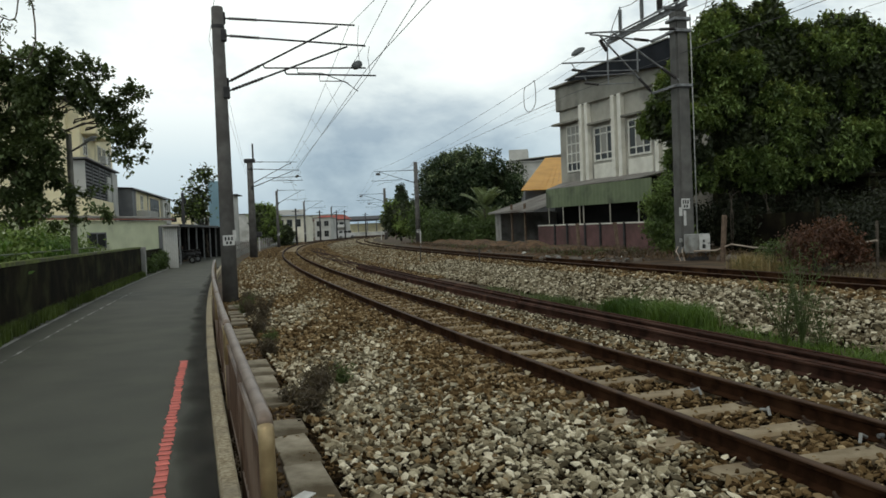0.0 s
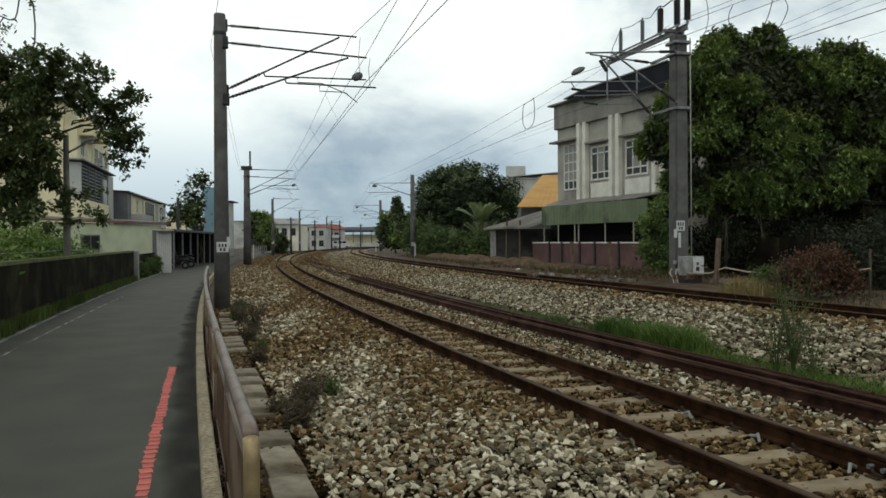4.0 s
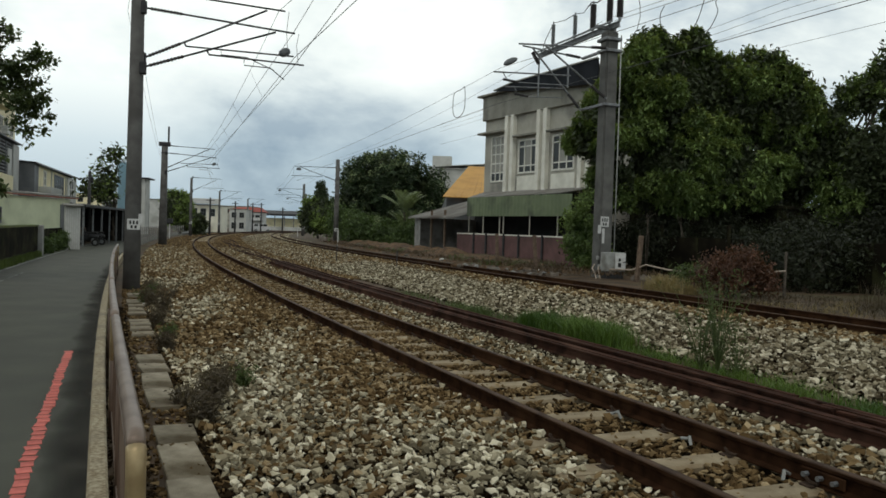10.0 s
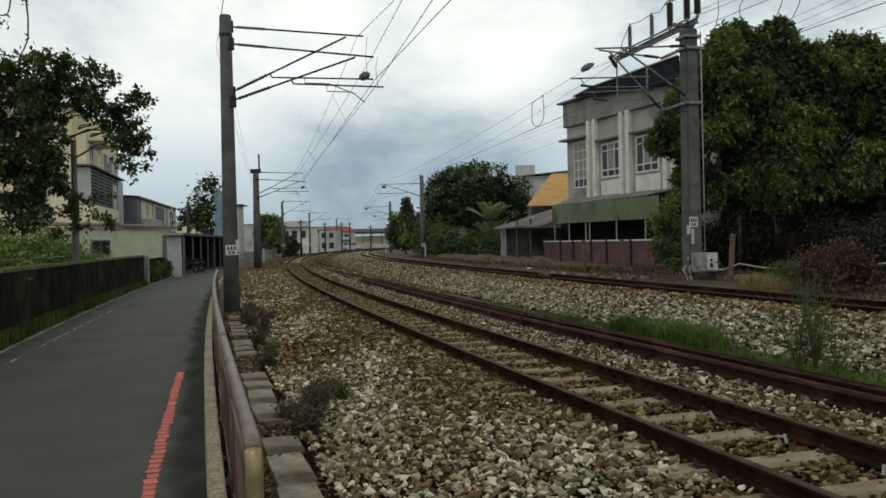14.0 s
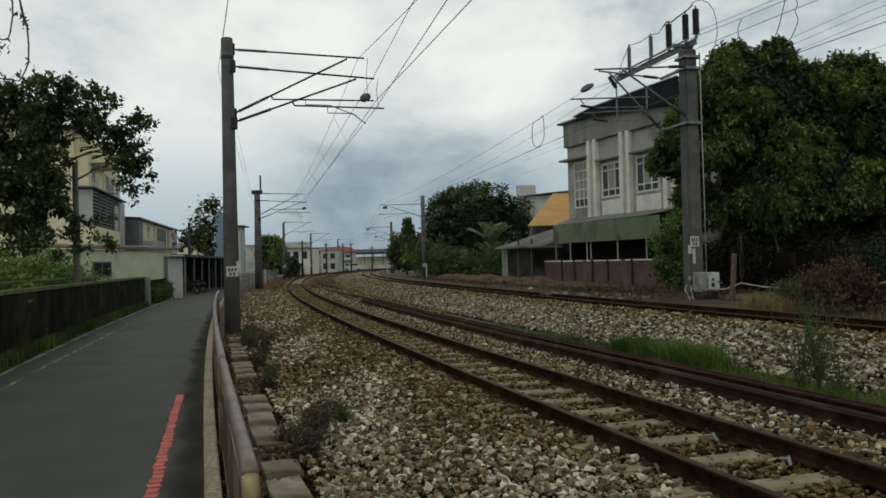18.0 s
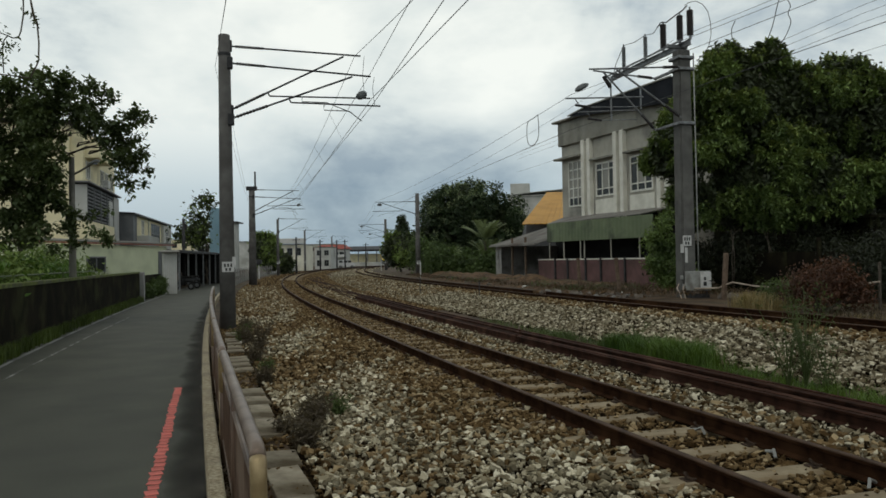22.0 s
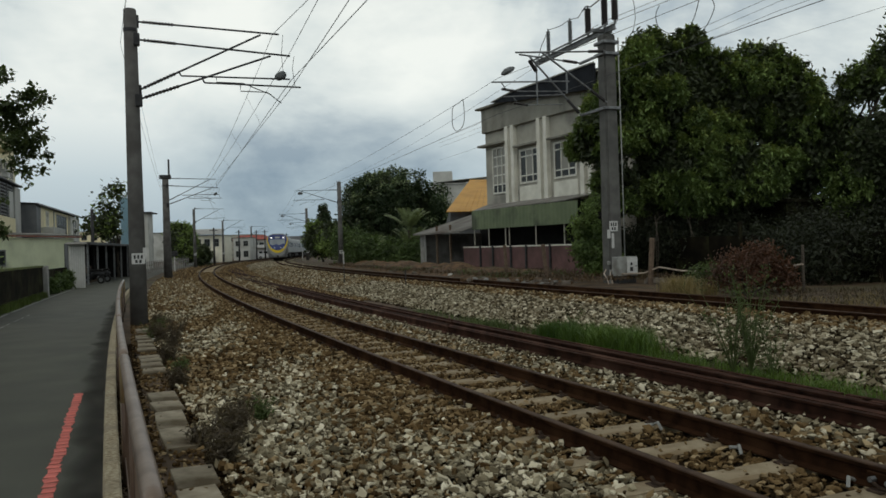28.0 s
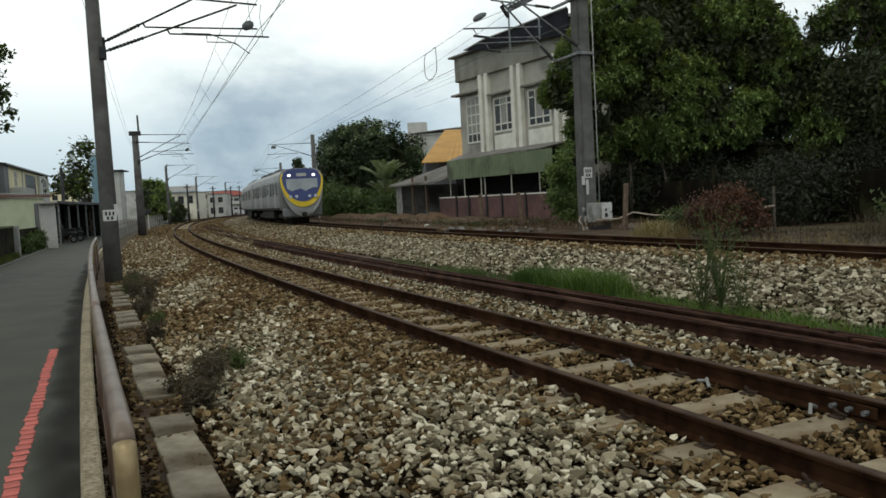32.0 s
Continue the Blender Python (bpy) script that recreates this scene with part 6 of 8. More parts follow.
blades("track_grass", strewn(1100, 14.8, 22, 2.95, 3.5, bank_z, 85, 18, 0.18), 0.16, 0.006, M_WEED, 86, "short green grass between the two tracks", lean=0.8)
blades("dry_grass", strewn(1500, 18.2, 20.2, 9.5, 10.2, 0.0, 87, 9, 0.16), 0.48, 0.006, M_DRYGRASS, 88, "dry straw-coloured grass beyond the farther track", lean=0.7)
blades("dry_grass", strewn(1300, 8, 16, 9.6, 12.5, 0.0, 89, 50, 0.18), 0.16, 0.006, M_DRYGRASS, 90, "dry straw-coloured grass beyond the farther track", lean=0.8)
blades("yard_litter", strewn(7000, 2, 18, 9.7, 14.5, 0.0, 191, 160, 0.4), 0.14, 0.012, M_DEADWEED, 193, "brown withered stalks littering the yard's soil", lean=1.4)
blades("yard_grass", strewn(2600, 8, 15, 11.6, 14, 0.0, 91, 26, 0.25), 0.6, 0.008, M_DEADWEED, 92, "tall withered grass at the yard's edge", lean=0.5)
blades("yard_grass", strewn(3500, 2, 10, 13.5, 17, 0.0, 93, 50, 0.4), 0.45, 0.010, M_GRASS, 94, "green grass at the yard's edge")


def tall_weed(s, o, z, h, seed, label, material, n=9):
    t = thing("weed", place(s, o, z), label, "weed")
    rng = random.Random(seed)
    b = Build()
    tips = []
    for i in range(n):
        a = rng.uniform(0, 6.28)
        L = h * rng.uniform(0.6, 1.05)
        d = Vector((math.cos(a), math.sin(a), 0)) * rng.uniform(0.1, 0.55) * L
        pts = [Vector((0, 0, -0.02)) + d * (k / 6) ** 1.4 + UP * L * k / 6 for k in range(7)]
        b.tube(pts, [0.007 - 0.0008 * k for k in range(7)], 4)
        tips += [tuple(p) for p in pts[2:]]
    tagged(part("stalk", b, M_WEED if material is not M_DEADWEED else M_DEADWEED, t), kind="stuff")
    tagged(leaves("leaf", tips, 0.035, n * 22, 0.065, material, seed, t, aspect=0.25), kind="stuff")


tall_weed(9.7, 3.3, -0.27, 1.35, 1, "tall feathery green weed between the tracks", M_WEED, 22)
tall_weed(9.95, 3.25, -0.27, 1.1, 2, "tall feathery green weed between the tracks", M_WEED, 16)
tall_weed(9.5, 3.45, -0.27, 0.7, 3, "tall feathery green weed between the tracks", M_WEED)
tall_weed(14.6, 3.7, -0.25, 0.5, 4, "small green weed on the ballast", M_WEED)
for i, (s, o, h, mt, lb) in enumerate(((8.9, -3.15, 0.42, M_DEADWEED, "withered grey-brown weed on the ballast edge"), (9.5, -3.0, 0.4, M_DEADWEED, "withered grey-brown weed on the ballast edge"),
                                       (8.4, -3.25, 0.35, M_DEADWEED, "withered grey-brown weed on the ballast edge"), (9.9, -2.7, 0.3, M_WEED, "small dark green weed on the ballast"),
                                       (13.4, -3.2, 0.3, M_WEED, "small dark green weed on the ballast edge"), (14.6, -3.25, 0.45, M_DEADWEED, "withered grey-brown weed on the ballast edge"),
                                       (16.6, -3.1, 0.7, M_DEADWEED, "tall thin withered weed on the ballast edge"), (19.5, -3.2, 0.4, M_WEED, "small dark green weed on the ballast edge"), (12.3, -3.28, 0.32, M_DEADWEED, "withered grey-brown weed on the ballast edge"),
                                       (17.8, -3.25, 0.45, M_DEADWEED, "withered grey-brown weed on the ballast edge"), (18.7, -3.35, 0.35, M_WEED, "small dark green weed on the ballast edge"), (21.2, -3.15, 0.4, M_DEADWEED, "withered grey-brown weed on the ballast edge"),
                                       (9.2, -3.33, 0.22, M_DEADWEED, "withered grey-brown weed between the slabs"))):
    tall_weed(s, o, -0.24, h, 20 + i, lb, mt, 34 if mt is M_DEADWEED else 18)
# the withered red bush beyond the farther track
p = at(17.4, 10.4, 0)
bush(p, [(p.x - 0.25, p.y, 0.65, 0.55, 0.6, 0.5), (p.x + 0.35, p.y + 0.2, 0.85, 0.55, 0.6, 0.45), (p.x + 0.9, p.y + 0.2, 0.5, 0.4, 0.5, 0.4)], 420, 13, 0.10, M_LEAFRED, "withered reddish-brown bush beyond the farther track", 96, 0.11)
p = at(19.6, 10.9, 0)
bush(p, [(p.x, p.y, 0.35, 0.5, 0.5, 0.4)], 160, 12, 0.10, M_WEED, "low dark green bush beside the cable", 98, 0.1)
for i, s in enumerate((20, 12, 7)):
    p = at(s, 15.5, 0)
    bush(p, [(p.x, p.y, 0.9, 2.4, 1.4, 1.1)], 420, 14, 0.15, M_LEAFDEEPSHADE, "undergrowth with the trees' shade in its dark leaf colour", 100 + i, 0.22)
bush((13.6, 18.2, 0), [(13.6, 18.2, 0.5, 0.9, 0.7, 0.6), (14.7, 18.0, 0.7, 0.9, 0.8, 0.8)], 420, 13, 0.12, M_WEED, "low green bush at the yard's edge", 141, 0.12)
# trees along the left, farther on
tree((-18.6, 63, -0.1), [(-18.35, 62.3, 6.2, 0.6, 0.55, 0.55), (-19.3, 62.0, 5.5, 0.5, 0.5, 0.42), (-19.0, 62, 3.5, 0.9, 0.8, 0.85), (-20.2, 62.2, 3.6, 0.6, 0.6, 0.5), (-18.5, 62.2, 4.6, 0.35, 0.4, 0.6), (-19.6, 62.1, 4.5, 0.4, 0.4, 0.35)], 75, 9, 0.28, M_LEAFBRIGHT, "slender tree among the houses beside the path", 55, 0.13, 0.26, 0.45)
tree((-24.2, 111, -0.1), [(-24.6, 110, 3.0, 1.6, 1.6, 2.3), (-23.7, 110, 2.0, 1.0, 1.2, 1.3)], 800, 13, 0.42, M_LEAFBRIGHT, "round bright green tree beside the railway", 56, 0.2, 0.32)
tree((-22.9, 117, -0.1), [(-22.9, 116, 1.3, 0.9, 0.9, 1.1)], 300, 13, 0.36, M_LEAFDARK, "small dark green tree beside the railway", 57, 0.14, 0.3)


# plants at the gate and along the kerb's foot
for i, (s, o, r) in enumerate(((40.6, -7.36, 0.24), (43.0, -7.34, 0.34), (45.4, -7.3, 0.38))):
    p = at(s, o, -0.1)
    bush(p, [(p.x, p.y, r * 0.8, r, r, r * 0.9), (p.x + 0.2, p.y - 0.2, r * 1.5, r * 0.5, r * 0.5, r * 0.5)], 180, 12, 0.14, M_BANKLEAF, "leafy green plant beside the gate post", 160 + i, 0.12)


# ---------------------------------------------------------------- the grey house and its neighbours
HOUSE = pose(7.6, 51.5, 0.0, 0, 0, -67.7)


def window(t, x0, x1, z0, z1, y, cols, rows, name="window", split=None, depth=0.08, frame_mat=None, pale=(), bar=0.07):
    """A framed window with its panes, on a wall that faces -y."""
    fm = frame_mat or M_FRAMEW
    # near-black backing paints the unlit room behind the panes
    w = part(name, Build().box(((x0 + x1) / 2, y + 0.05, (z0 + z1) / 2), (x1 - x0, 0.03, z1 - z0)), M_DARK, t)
    fr = Build()
    e = bar
    for x in (x0 + e / 2, x1 - e / 2):
        fr.box((x, y, (z0 + z1) / 2), (e, depth, z1 - z0), 0.006)
    for z in (z0 + e / 2, z1 - e / 2):
        fr.box(((x0 + x1) / 2, y, z), (x1 - x0 - 2 * e, depth, e), 0.006)
    for i in range(1, cols):
        fr.box((x0 + (x1 - x0) * i / cols, y, (z0 + z1) / 2), (e * 0.7, depth * 0.8, z1 - z0 - 2 * e), 0.004)
    zs = split or [z0 + (z1 - z0) * i / rows for i in range(1, rows)]
    for z in zs:
        fr.box(((x0 + x1) / 2, y + 0.001, z), (x1 - x0 - 2 * e, depth * 0.8, e * 0.7), 0.004)
    part("window_frame", fr, fm, w)
    levels = [z0] + list(zs) + [z1]
    for i in range(cols):
        for a, c in zip(levels, levels[1:]):
            part("pane", Build().box((x0 + (x1 - x0) * (i + 0.5) / cols, y + 0.015, (a + c) / 2), ((x1 - x0) / cols - 0.05, 0.012, c - a - 0.05)), M_CURTAINGLASS if i in pale and a > z0 + 0.1 else M_GLASS, w)
    return w


def grey_house():
    t = thing("grey_house", Matrix.Translation((0.25, 0, 0)) @ HOUSE, "two-storey grey rendered house with pale pilasters", "house")
    L, Dp = 11.6, 9.0
    part("wall", Build().box((L / 2, Dp / 2, 4.6), (L, Dp, 9.2), 0.02), M_HWALL, t)
    part("fascia", Build().box((L / 2, Dp / 2 - 0.06, 9.35), (L + 0.1, Dp + 0.36, 1.5), 0.03), M_HFASCIA, t, "weathered concrete parapet")
    part("roof_slab", Build().box((L / 2, Dp / 2 - 0.05, 10.16), (L + 0.7, Dp + 0.95, 0.12), 0.02), M_HFASCIA, t)
    part("roof", Build().add([(3.4, -0.4, 10.2), (L, -0.4, 10.2), (L, Dp, 10.2), (3.4, Dp, 10.2), (4.4, 0.4, 10.5), (L, 0.4, 10.6), (L, Dp, 10.6), (4.4, Dp, 10.5)],
                             [(0, 3, 2, 1), (4, 5, 6, 7), (0, 1, 5, 4), (1, 2, 6, 5), (2, 3, 7, 6), (3, 0, 4, 7)]), M_ROOFDARK, t, "dark sheet roof behind the parapet")
    g = [(1.9, 10.24), (4.0, 10.46), (L + 0.3, 10.55), (L + 0.3, 9.25), (4.0, 9.95)]
    part("roof_sheet", Build().add([(x, -0.64, z) for x, z in g] + [(x, -0.55, z) for x, z in g], [(0, 1, 2, 3, 4), (9, 8, 7, 6, 5)] + [(i, (i + 1) % 5, 5 + (i + 1) % 5, 5 + i) for i in range(5)]), M_ROOFDARK, t, "dark sheet skirt hung over the parapet")
    part("roof_trim", Build().tube([(x, -0.66, z + 0.03) for x, z in g[:3]], 0.045, 6), M_OFFWHITE, t, "pale roof trim")
    part("ledge", Build().box((1.3, -0.25, 7.75), (2.9, 0.6, 0.13), 0.02), M_HFASCIA, t)
    for x in (2.85, 3.5, 6.25, 6.9, 10.2, 10.85):
        part("pilaster", Build().box((x, -0.14, 6.2), (0.34, 0.3, 4.9), 0.02), M_PILASTER, t)
    window(t, 0.85, 2.5, 4.65, 7.55, -0.02, 3, 5, pale=(0, 1, 2), bar=0.10)
    for x in (3.95, 7.4):
        part("panel_recess", Build().box((x + 1.05, -0.03, 4.35), (2.2, 0.06, 1.1), 0.01), M_PILASTER, t)
        window(t, x, x + 2.05, 5.05, 7.1, -0.02, 3, 2, split=[5.52, 6.66], pale=(1,), bar=0.11)
        part("window_hood", Build().box((x + 1.0, -0.2, 7.3), (2.4, 0.4, 0.12), 0.02), M_HFASCIA, t)
    # canopy on posts in front of the ground floor
    part("canopy_roof", Build().add([(2.3, -2.45, 3.52), (L, -2.45, 3.58), (L, 0.1, 4.05), (0.0, 0.1, 4.05), (2.3, -2.45, 3.56), (L, -2.45, 3.62), (L, 0.1, 4.09), (0.0, 0.1, 4.09)],
                                    [(0, 3, 2, 1), (4, 5, 6, 7), (0, 1, 5, 4), (1, 2, 6, 5), (2, 3, 7, 6), (3, 0, 4, 7)]), M_SHEETROOF, t)
    sheet = Build()
    n = 60
    prof = [(2.3 + (L - 1.3) * i / n, -2.5 + (0.007 if i % 2 else -0.007)) for i in range(n + 1)]
    sheet.v = [(x, y, z) for z in (2.42, 3.54) for x, y in prof] + [(x, y + 0.05, z) for z in (2.42, 3.54) for x, y in prof]
    m_ = n + 1
    for o in (0, 2 * m_):
        sheet.f += [(o + i, o + i + 1, o + m_ + i + 1, o + m_ + i) for i in range(n)]
    part("canopy_sheet", sheet, M_CANOPY, t, "ribbed dull green canopy sheet")
    for x in (2.45, 4.1, 5.9, 6.3, 8.9, 11.4):
        part("canopy_post", Build().box((x, -2.42, 1.9), (0.06, 0.06, 1.1), 0.01), M_HWALL, t)
    # black sheet on the wall paints the shade under the canopy
    part("painted_opening_shade", Build().box((L / 2, -0.05, 2.0), (L - 0.4, 0.05, 3.6)), M_DARK, t)
    wall = part("low_wall", Build().box((7.2, -2.5, 0.62), (11.8, 0.16, 1.44), 0.015), M_PURPLE, t, "faded maroon low wall")
    part("coping", Build().box((7.2, -2.5, 1.37), (11.8, 0.22, 0.07), 0.01), M_PILASTER, wall, "pale coping strip")
    for x in (3.4, 4.8, 6.7, 8.2, 10.4):
        part("pier", Build().box((x, -2.62, 0.7), (0.12, 0.1, 1.5), 0.01), M_DARKSTEEL, wall, "dark leaning post")
    return t


grey_house()


def shed():
    t = thing("lean_to_shed", HOUSE @ pose(2.4, 0, 0), "open lean-to shed with a grey corrugated roof", "shed")
    b = Build()
    n = 46
    pts = []
    for i in range(n + 1):
        y = -3.0 + 6.2 * i / n
        w = 0.025 if i % 2 else -0.025
        pts.append((y, w))
    b.v = [(-6.4 + 6.4 * i / n, -3.1, 2.36 + pts[i][1]) for i in range(n + 1)] + [(-5.6 + 5.6 * i / n, 2.4, 3.95 + pts[i][1]) for i in range(n + 1)]
    b.v += [(x, y, z - 0.04) for x, y, z in b.v]
    m_ = n + 1
    for o in (0, 2 * m_):
        b.f += [(o + i, o + i + 1, o + m_ + i + 1, o + m_ + i) for i in range(n)]
    part("roof", b, M_SHEETROOF, t)
    part("eave", Build().box((-3.2, -3.12, 2.3), (6.4, 0.06, 0.1), 0.01), M_SHEETROOF, t, "eave edge")
    for i in range(2):
        part("board", Build().box((-5.9 + i * 0.42, -2.75, 1.15), (0.38, 0.05, 2.35), 0.008), M_CONCRETE, t, m=pose(0, 0.01 * (i % 2), 0))
    # back wall coloured near black, as the shed's shaded depth
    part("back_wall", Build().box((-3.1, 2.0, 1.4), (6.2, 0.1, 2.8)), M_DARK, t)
    part("end_wall", Build().box((-6.05, 0.0, 1.15), (0.08, 5.2, 2.3)), M_CONCRETE, t)
    for x in (-3.7, -1.9):
        part("post", Build().box((x, -2.75, 1.4), (0.12, 0.12, 2.8), 0.01), M_WOOD, t)
    return t


shed()


def flat(name, m, w, d, h, wall_m, label, windows=(), top_m=None, category="house", cols=2, rows=2, roof_over=0.15):
    """A plain flat-roofed building that faces -y."""
    t = thing(name, m, label, category)
    part("wall", Build().box((w / 2, d / 2, h / 2 - 0.1), (w, d, h + 0.2), 0.02), wall_m, t)
    part("roof", Build().box((w / 2, d / 2, h + 0.07), (w + 2 * roof_over, d + 2 * roof_over, 0.14), 0.02), top_m or M_HFASCIA, t)
    for x0, x1, z0, z1 in windows:
        window(t, x0, x1, z0, z1, -0.02, cols, rows, frame_mat=M_GREYSHEET)
    return t


# orange-roofed shed and pale block behind the grey house
og = thing("orange_roofed_shed", pose(0, 0, 0), "shed with a faded orange sheet roof", "shed")
part("wall", Build().add([(6.6, 62.3, 0), (14, 62.3, 0), (14, 76, 0), (6.6, 76, 0), (6.6, 62.3, 4.4), (14, 62.3, 4.4), (14, 76, 6.9), (9.8, 76, 6.9)], [(0, 3, 2, 1), (4, 5, 6, 7), (0, 1, 5, 4), (1, 2, 6, 5), (2, 3, 7, 6), (3, 0, 4, 7)]), M_GREYSHEET, og)
n = 18
for i in range(n):
    f0, f1 = i / n, (i + 0.93) / n
    a0, a1 = 6.1 + 8.2 * f0, 6.1 + 8.2 * f1
    c0, c1 = 9.7 + 4.6 * f0, 9.7 + 4.6 * f1
    part("roof_sheet", Build().add([(a0, 60.3, 4.02), (a1, 60.3, 4.02), (c1, 73, 7.4), (c0, 73, 7.4), (a0, 60.3, 4.10), (a1, 60.3, 4.07), (c1, 73, 7.46), (c0, 73, 7.49)],
         [(0, 3, 2, 1), (4, 5, 6, 7), (0, 1, 5, 4), (1, 2, 6, 5), (2, 3, 7, 6), (3, 0, 4, 7)]), M_ORANGE, og)
wb = flat("pale_block", pose(9.0, 108, 0, 0, 0, -8), 12, 10, 9.8, M_OFFWHITE, "pale flat-roofed block far behind the trees", top_m=M_OFFWHITE)
part("roof_room", Build().box((1.6, 3, 10.8), (2.6, 3, 1.8), 0.03), M_OFFWHITE, wb)
part("roof_sheet", Build().add([(0, -0.2, 10.0), (8, -0.2, 10.6), (8, 5, 10.6), (0, 5, 10.0), (0, -0.2, 10.1), (8, -0.2, 10.7), (8, 5, 10.7), (0, 5, 10.1)], [(0, 3, 2, 1), (4, 5, 6, 7), (0, 1, 5, 4), (1, 2, 6, 5), (2, 3, 7, 6), (3, 0, 4, 7)]), M_OFFWHITE, wb)

# yard wall and hut under the big trees, near black to paint in the trees' shade
yard = thing("yard_fence", Matrix(), "weathered fence coloured near black for the trees' shade", "fence")
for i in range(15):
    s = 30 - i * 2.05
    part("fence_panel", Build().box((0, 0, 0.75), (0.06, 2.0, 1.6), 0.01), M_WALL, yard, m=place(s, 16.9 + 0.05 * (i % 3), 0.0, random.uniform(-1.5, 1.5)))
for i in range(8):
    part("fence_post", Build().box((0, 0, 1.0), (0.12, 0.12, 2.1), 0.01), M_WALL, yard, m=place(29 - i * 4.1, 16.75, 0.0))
hut = flat("dark_hut", pose(14.0, 41.0, 0, 0, 0, -66), 9, 5, 2.9, M_WALL, "hut coloured near black for the shade behind the trees", top_m=M_WALL)
gr = thing("green_roofed_shelter", place(8.5, 24.0, 0.0, 180), "open shelter with a dull green sheet roof", "shelter")
part("roof", Build().add([(-3, -4, 2.9), (3, -4, 3.5), (3, 4, 3.5), (-3, 4, 2.9), (-3, -4, 2.98), (3, -4, 3.58), (3, 4, 3.58), (-3, 4, 2.98)], [(0, 3, 2, 1), (4, 5, 6, 7), (0, 1, 5, 4), (1, 2, 6, 5), (2, 3, 7, 6), (3, 0, 4, 7)]), M_CANOPY, gr)
for x, y in ((-2.7, -3.6), (2.7, -3.6), (-2.7, 3.6), (2.7, 3.6)):
    part("post", Build().cyl((x, y, 0), (x, y, 3.0), 0.05, n=8), M_STEEL, gr)


def van(m):
    t = thing("parked_van", m, "white parked van half hidden under the trees", "van")
    body = Build()
    prof = [(-2.1, 0.45), (-2.1, 1.2), (-1.95, 1.85), (0.9, 1.9), (1.35, 1.25), (2.05, 1.05), (2.1, 0.45)]
    body.v = [(x, -0.8, z) for x, z in prof] + [(x, 0.8, z) for x, z in prof]
    k = len(prof)
    body.f = [tuple(range(k))[::-1], tuple(range(k, 2 * k))] + [(i, (i + 1) % k, k + (i + 1) % k, k + i) for i in range(k)]
    part("body", body, M_CAR, t)
    for sy in (-0.815, 0.815):
        for x in (-1.3, -0.2, 0.72):
            part("window", Build().box((x, sy, 1.5), (0.8, 0.02, 0.45), 0.005), M_GLASS, t)
    for x in (-1.35, 1.35):
        for sy in (-0.74, 0.74):
            w = part("wheel", Build().cyl((x, sy - 0.09, 0.32), (x, sy + 0.09, 0.32), 0.32, n=16), M_UNDER, t)
            part("rim", Build().cyl((x, sy - 0.095, 0.32), (x, sy + 0.095, 0.32), 0.17, n=12), M_STEEL, w)
    part("bumper", Build().box((2.12, 0, 0.5), (0.1, 1.6, 0.22), 0.03), M_UNDER, t)


van(place(8.2, 19.6, 0.0, 80))

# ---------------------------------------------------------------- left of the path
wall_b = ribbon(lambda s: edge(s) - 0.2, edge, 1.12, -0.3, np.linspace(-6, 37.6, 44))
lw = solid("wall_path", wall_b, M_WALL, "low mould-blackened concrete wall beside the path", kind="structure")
cop = ribbon(lambda s: edge(s) - 0.24, lambda s: edge(s) + 0.03, 1.19, 1.12, np.linspace(-6, 37.6, 44))
part("coping", cop, M_MOSS, lw, "mossy green coping")
post = thing("gate_post", place(37.8, edge(37.8) - 0.02, -0.15), "grey concrete gate post at the wall's end", "post")
part("shaft", Build().box((0, 0, 0.66), (0.40, 0.34, 1.32), 0.02), M_CONCRETE, post)
back_wall = ribbon(lambda s: edge(s) - 0.35, lambda s: edge(s) - 0.2, 0.98, -0.3, np.linspace(38.0, 47.0, 10))
solid("wall_path_end", back_wall, M_WALL, "low mould-blackened wall beyond the gate post", kind="structure")
for i in range(5):
    r_ = thing("wall_rail", Matrix(), "thin green rail above the wall", "rail", "rails above the wall")
    s0 = 4 + i * 5
    part("bar", Build().tube([at(s, edge(s) - 0.3, 1.32) for s in np.linspace(s0, s0 + 4.8, 6)], 0.02, 6), M_WEED, r_)
    for s in (s0, s0 + 2.4):
        part("upright", Build().tube([at(s, edge(s) - 0.3, 0.0), at(s, edge(s) - 0.3, 1.32)], 0.016, 6), M_WEED, r_)


def cream_shed():
    t = thing("pale_shed", pose(-18.6, 35.0, -0.15, 0, 0, 80.5), "long pale green shed with a red eave edge", "shed")
    L = 13.0
    part("wall", Build().box((L / 2, 0.9, 1.35), (L, 1.8, 2.7), 0.02), M_PALEGREEN, t)
    part("eave", Build().box((L / 2 + 0.2, -0.12, 2.78), (L + 0.6, 0.24, 0.07), 0.01), M_REDEDGE, t, "red painted eave edge")
    part("roof", Build().add([(-0.2, -0.25, 2.82), (L + 0.5, -0.25, 2.82), (L + 0.5, 1.9, 3.0), (-0.2, 1.9, 3.0), (-0.2, -0.25, 2.88), (L + 0.5, -0.25, 2.88), (L + 0.5, 1.9, 3.06), (-0.2, 1.9, 3.06)],
                             [(0, 3, 2, 1), (4, 5, 6, 7), (0, 1, 5, 4), (1, 2, 6, 5), (2, 3, 7, 6), (3, 0, 4, 7)]), M_SHEETROOF, t)
    window(t, 5.0, 6.6, 1.3, 2.1, -0.02, 2, 1, frame_mat=M_GREYSHEET)
    part("door", Build().box((12.4, -0.03, 1.2), (0.9, 0.06, 2.4), 0.01), M_GREYSHEET, t, "grey sheet door")
    return t


cream_shed()


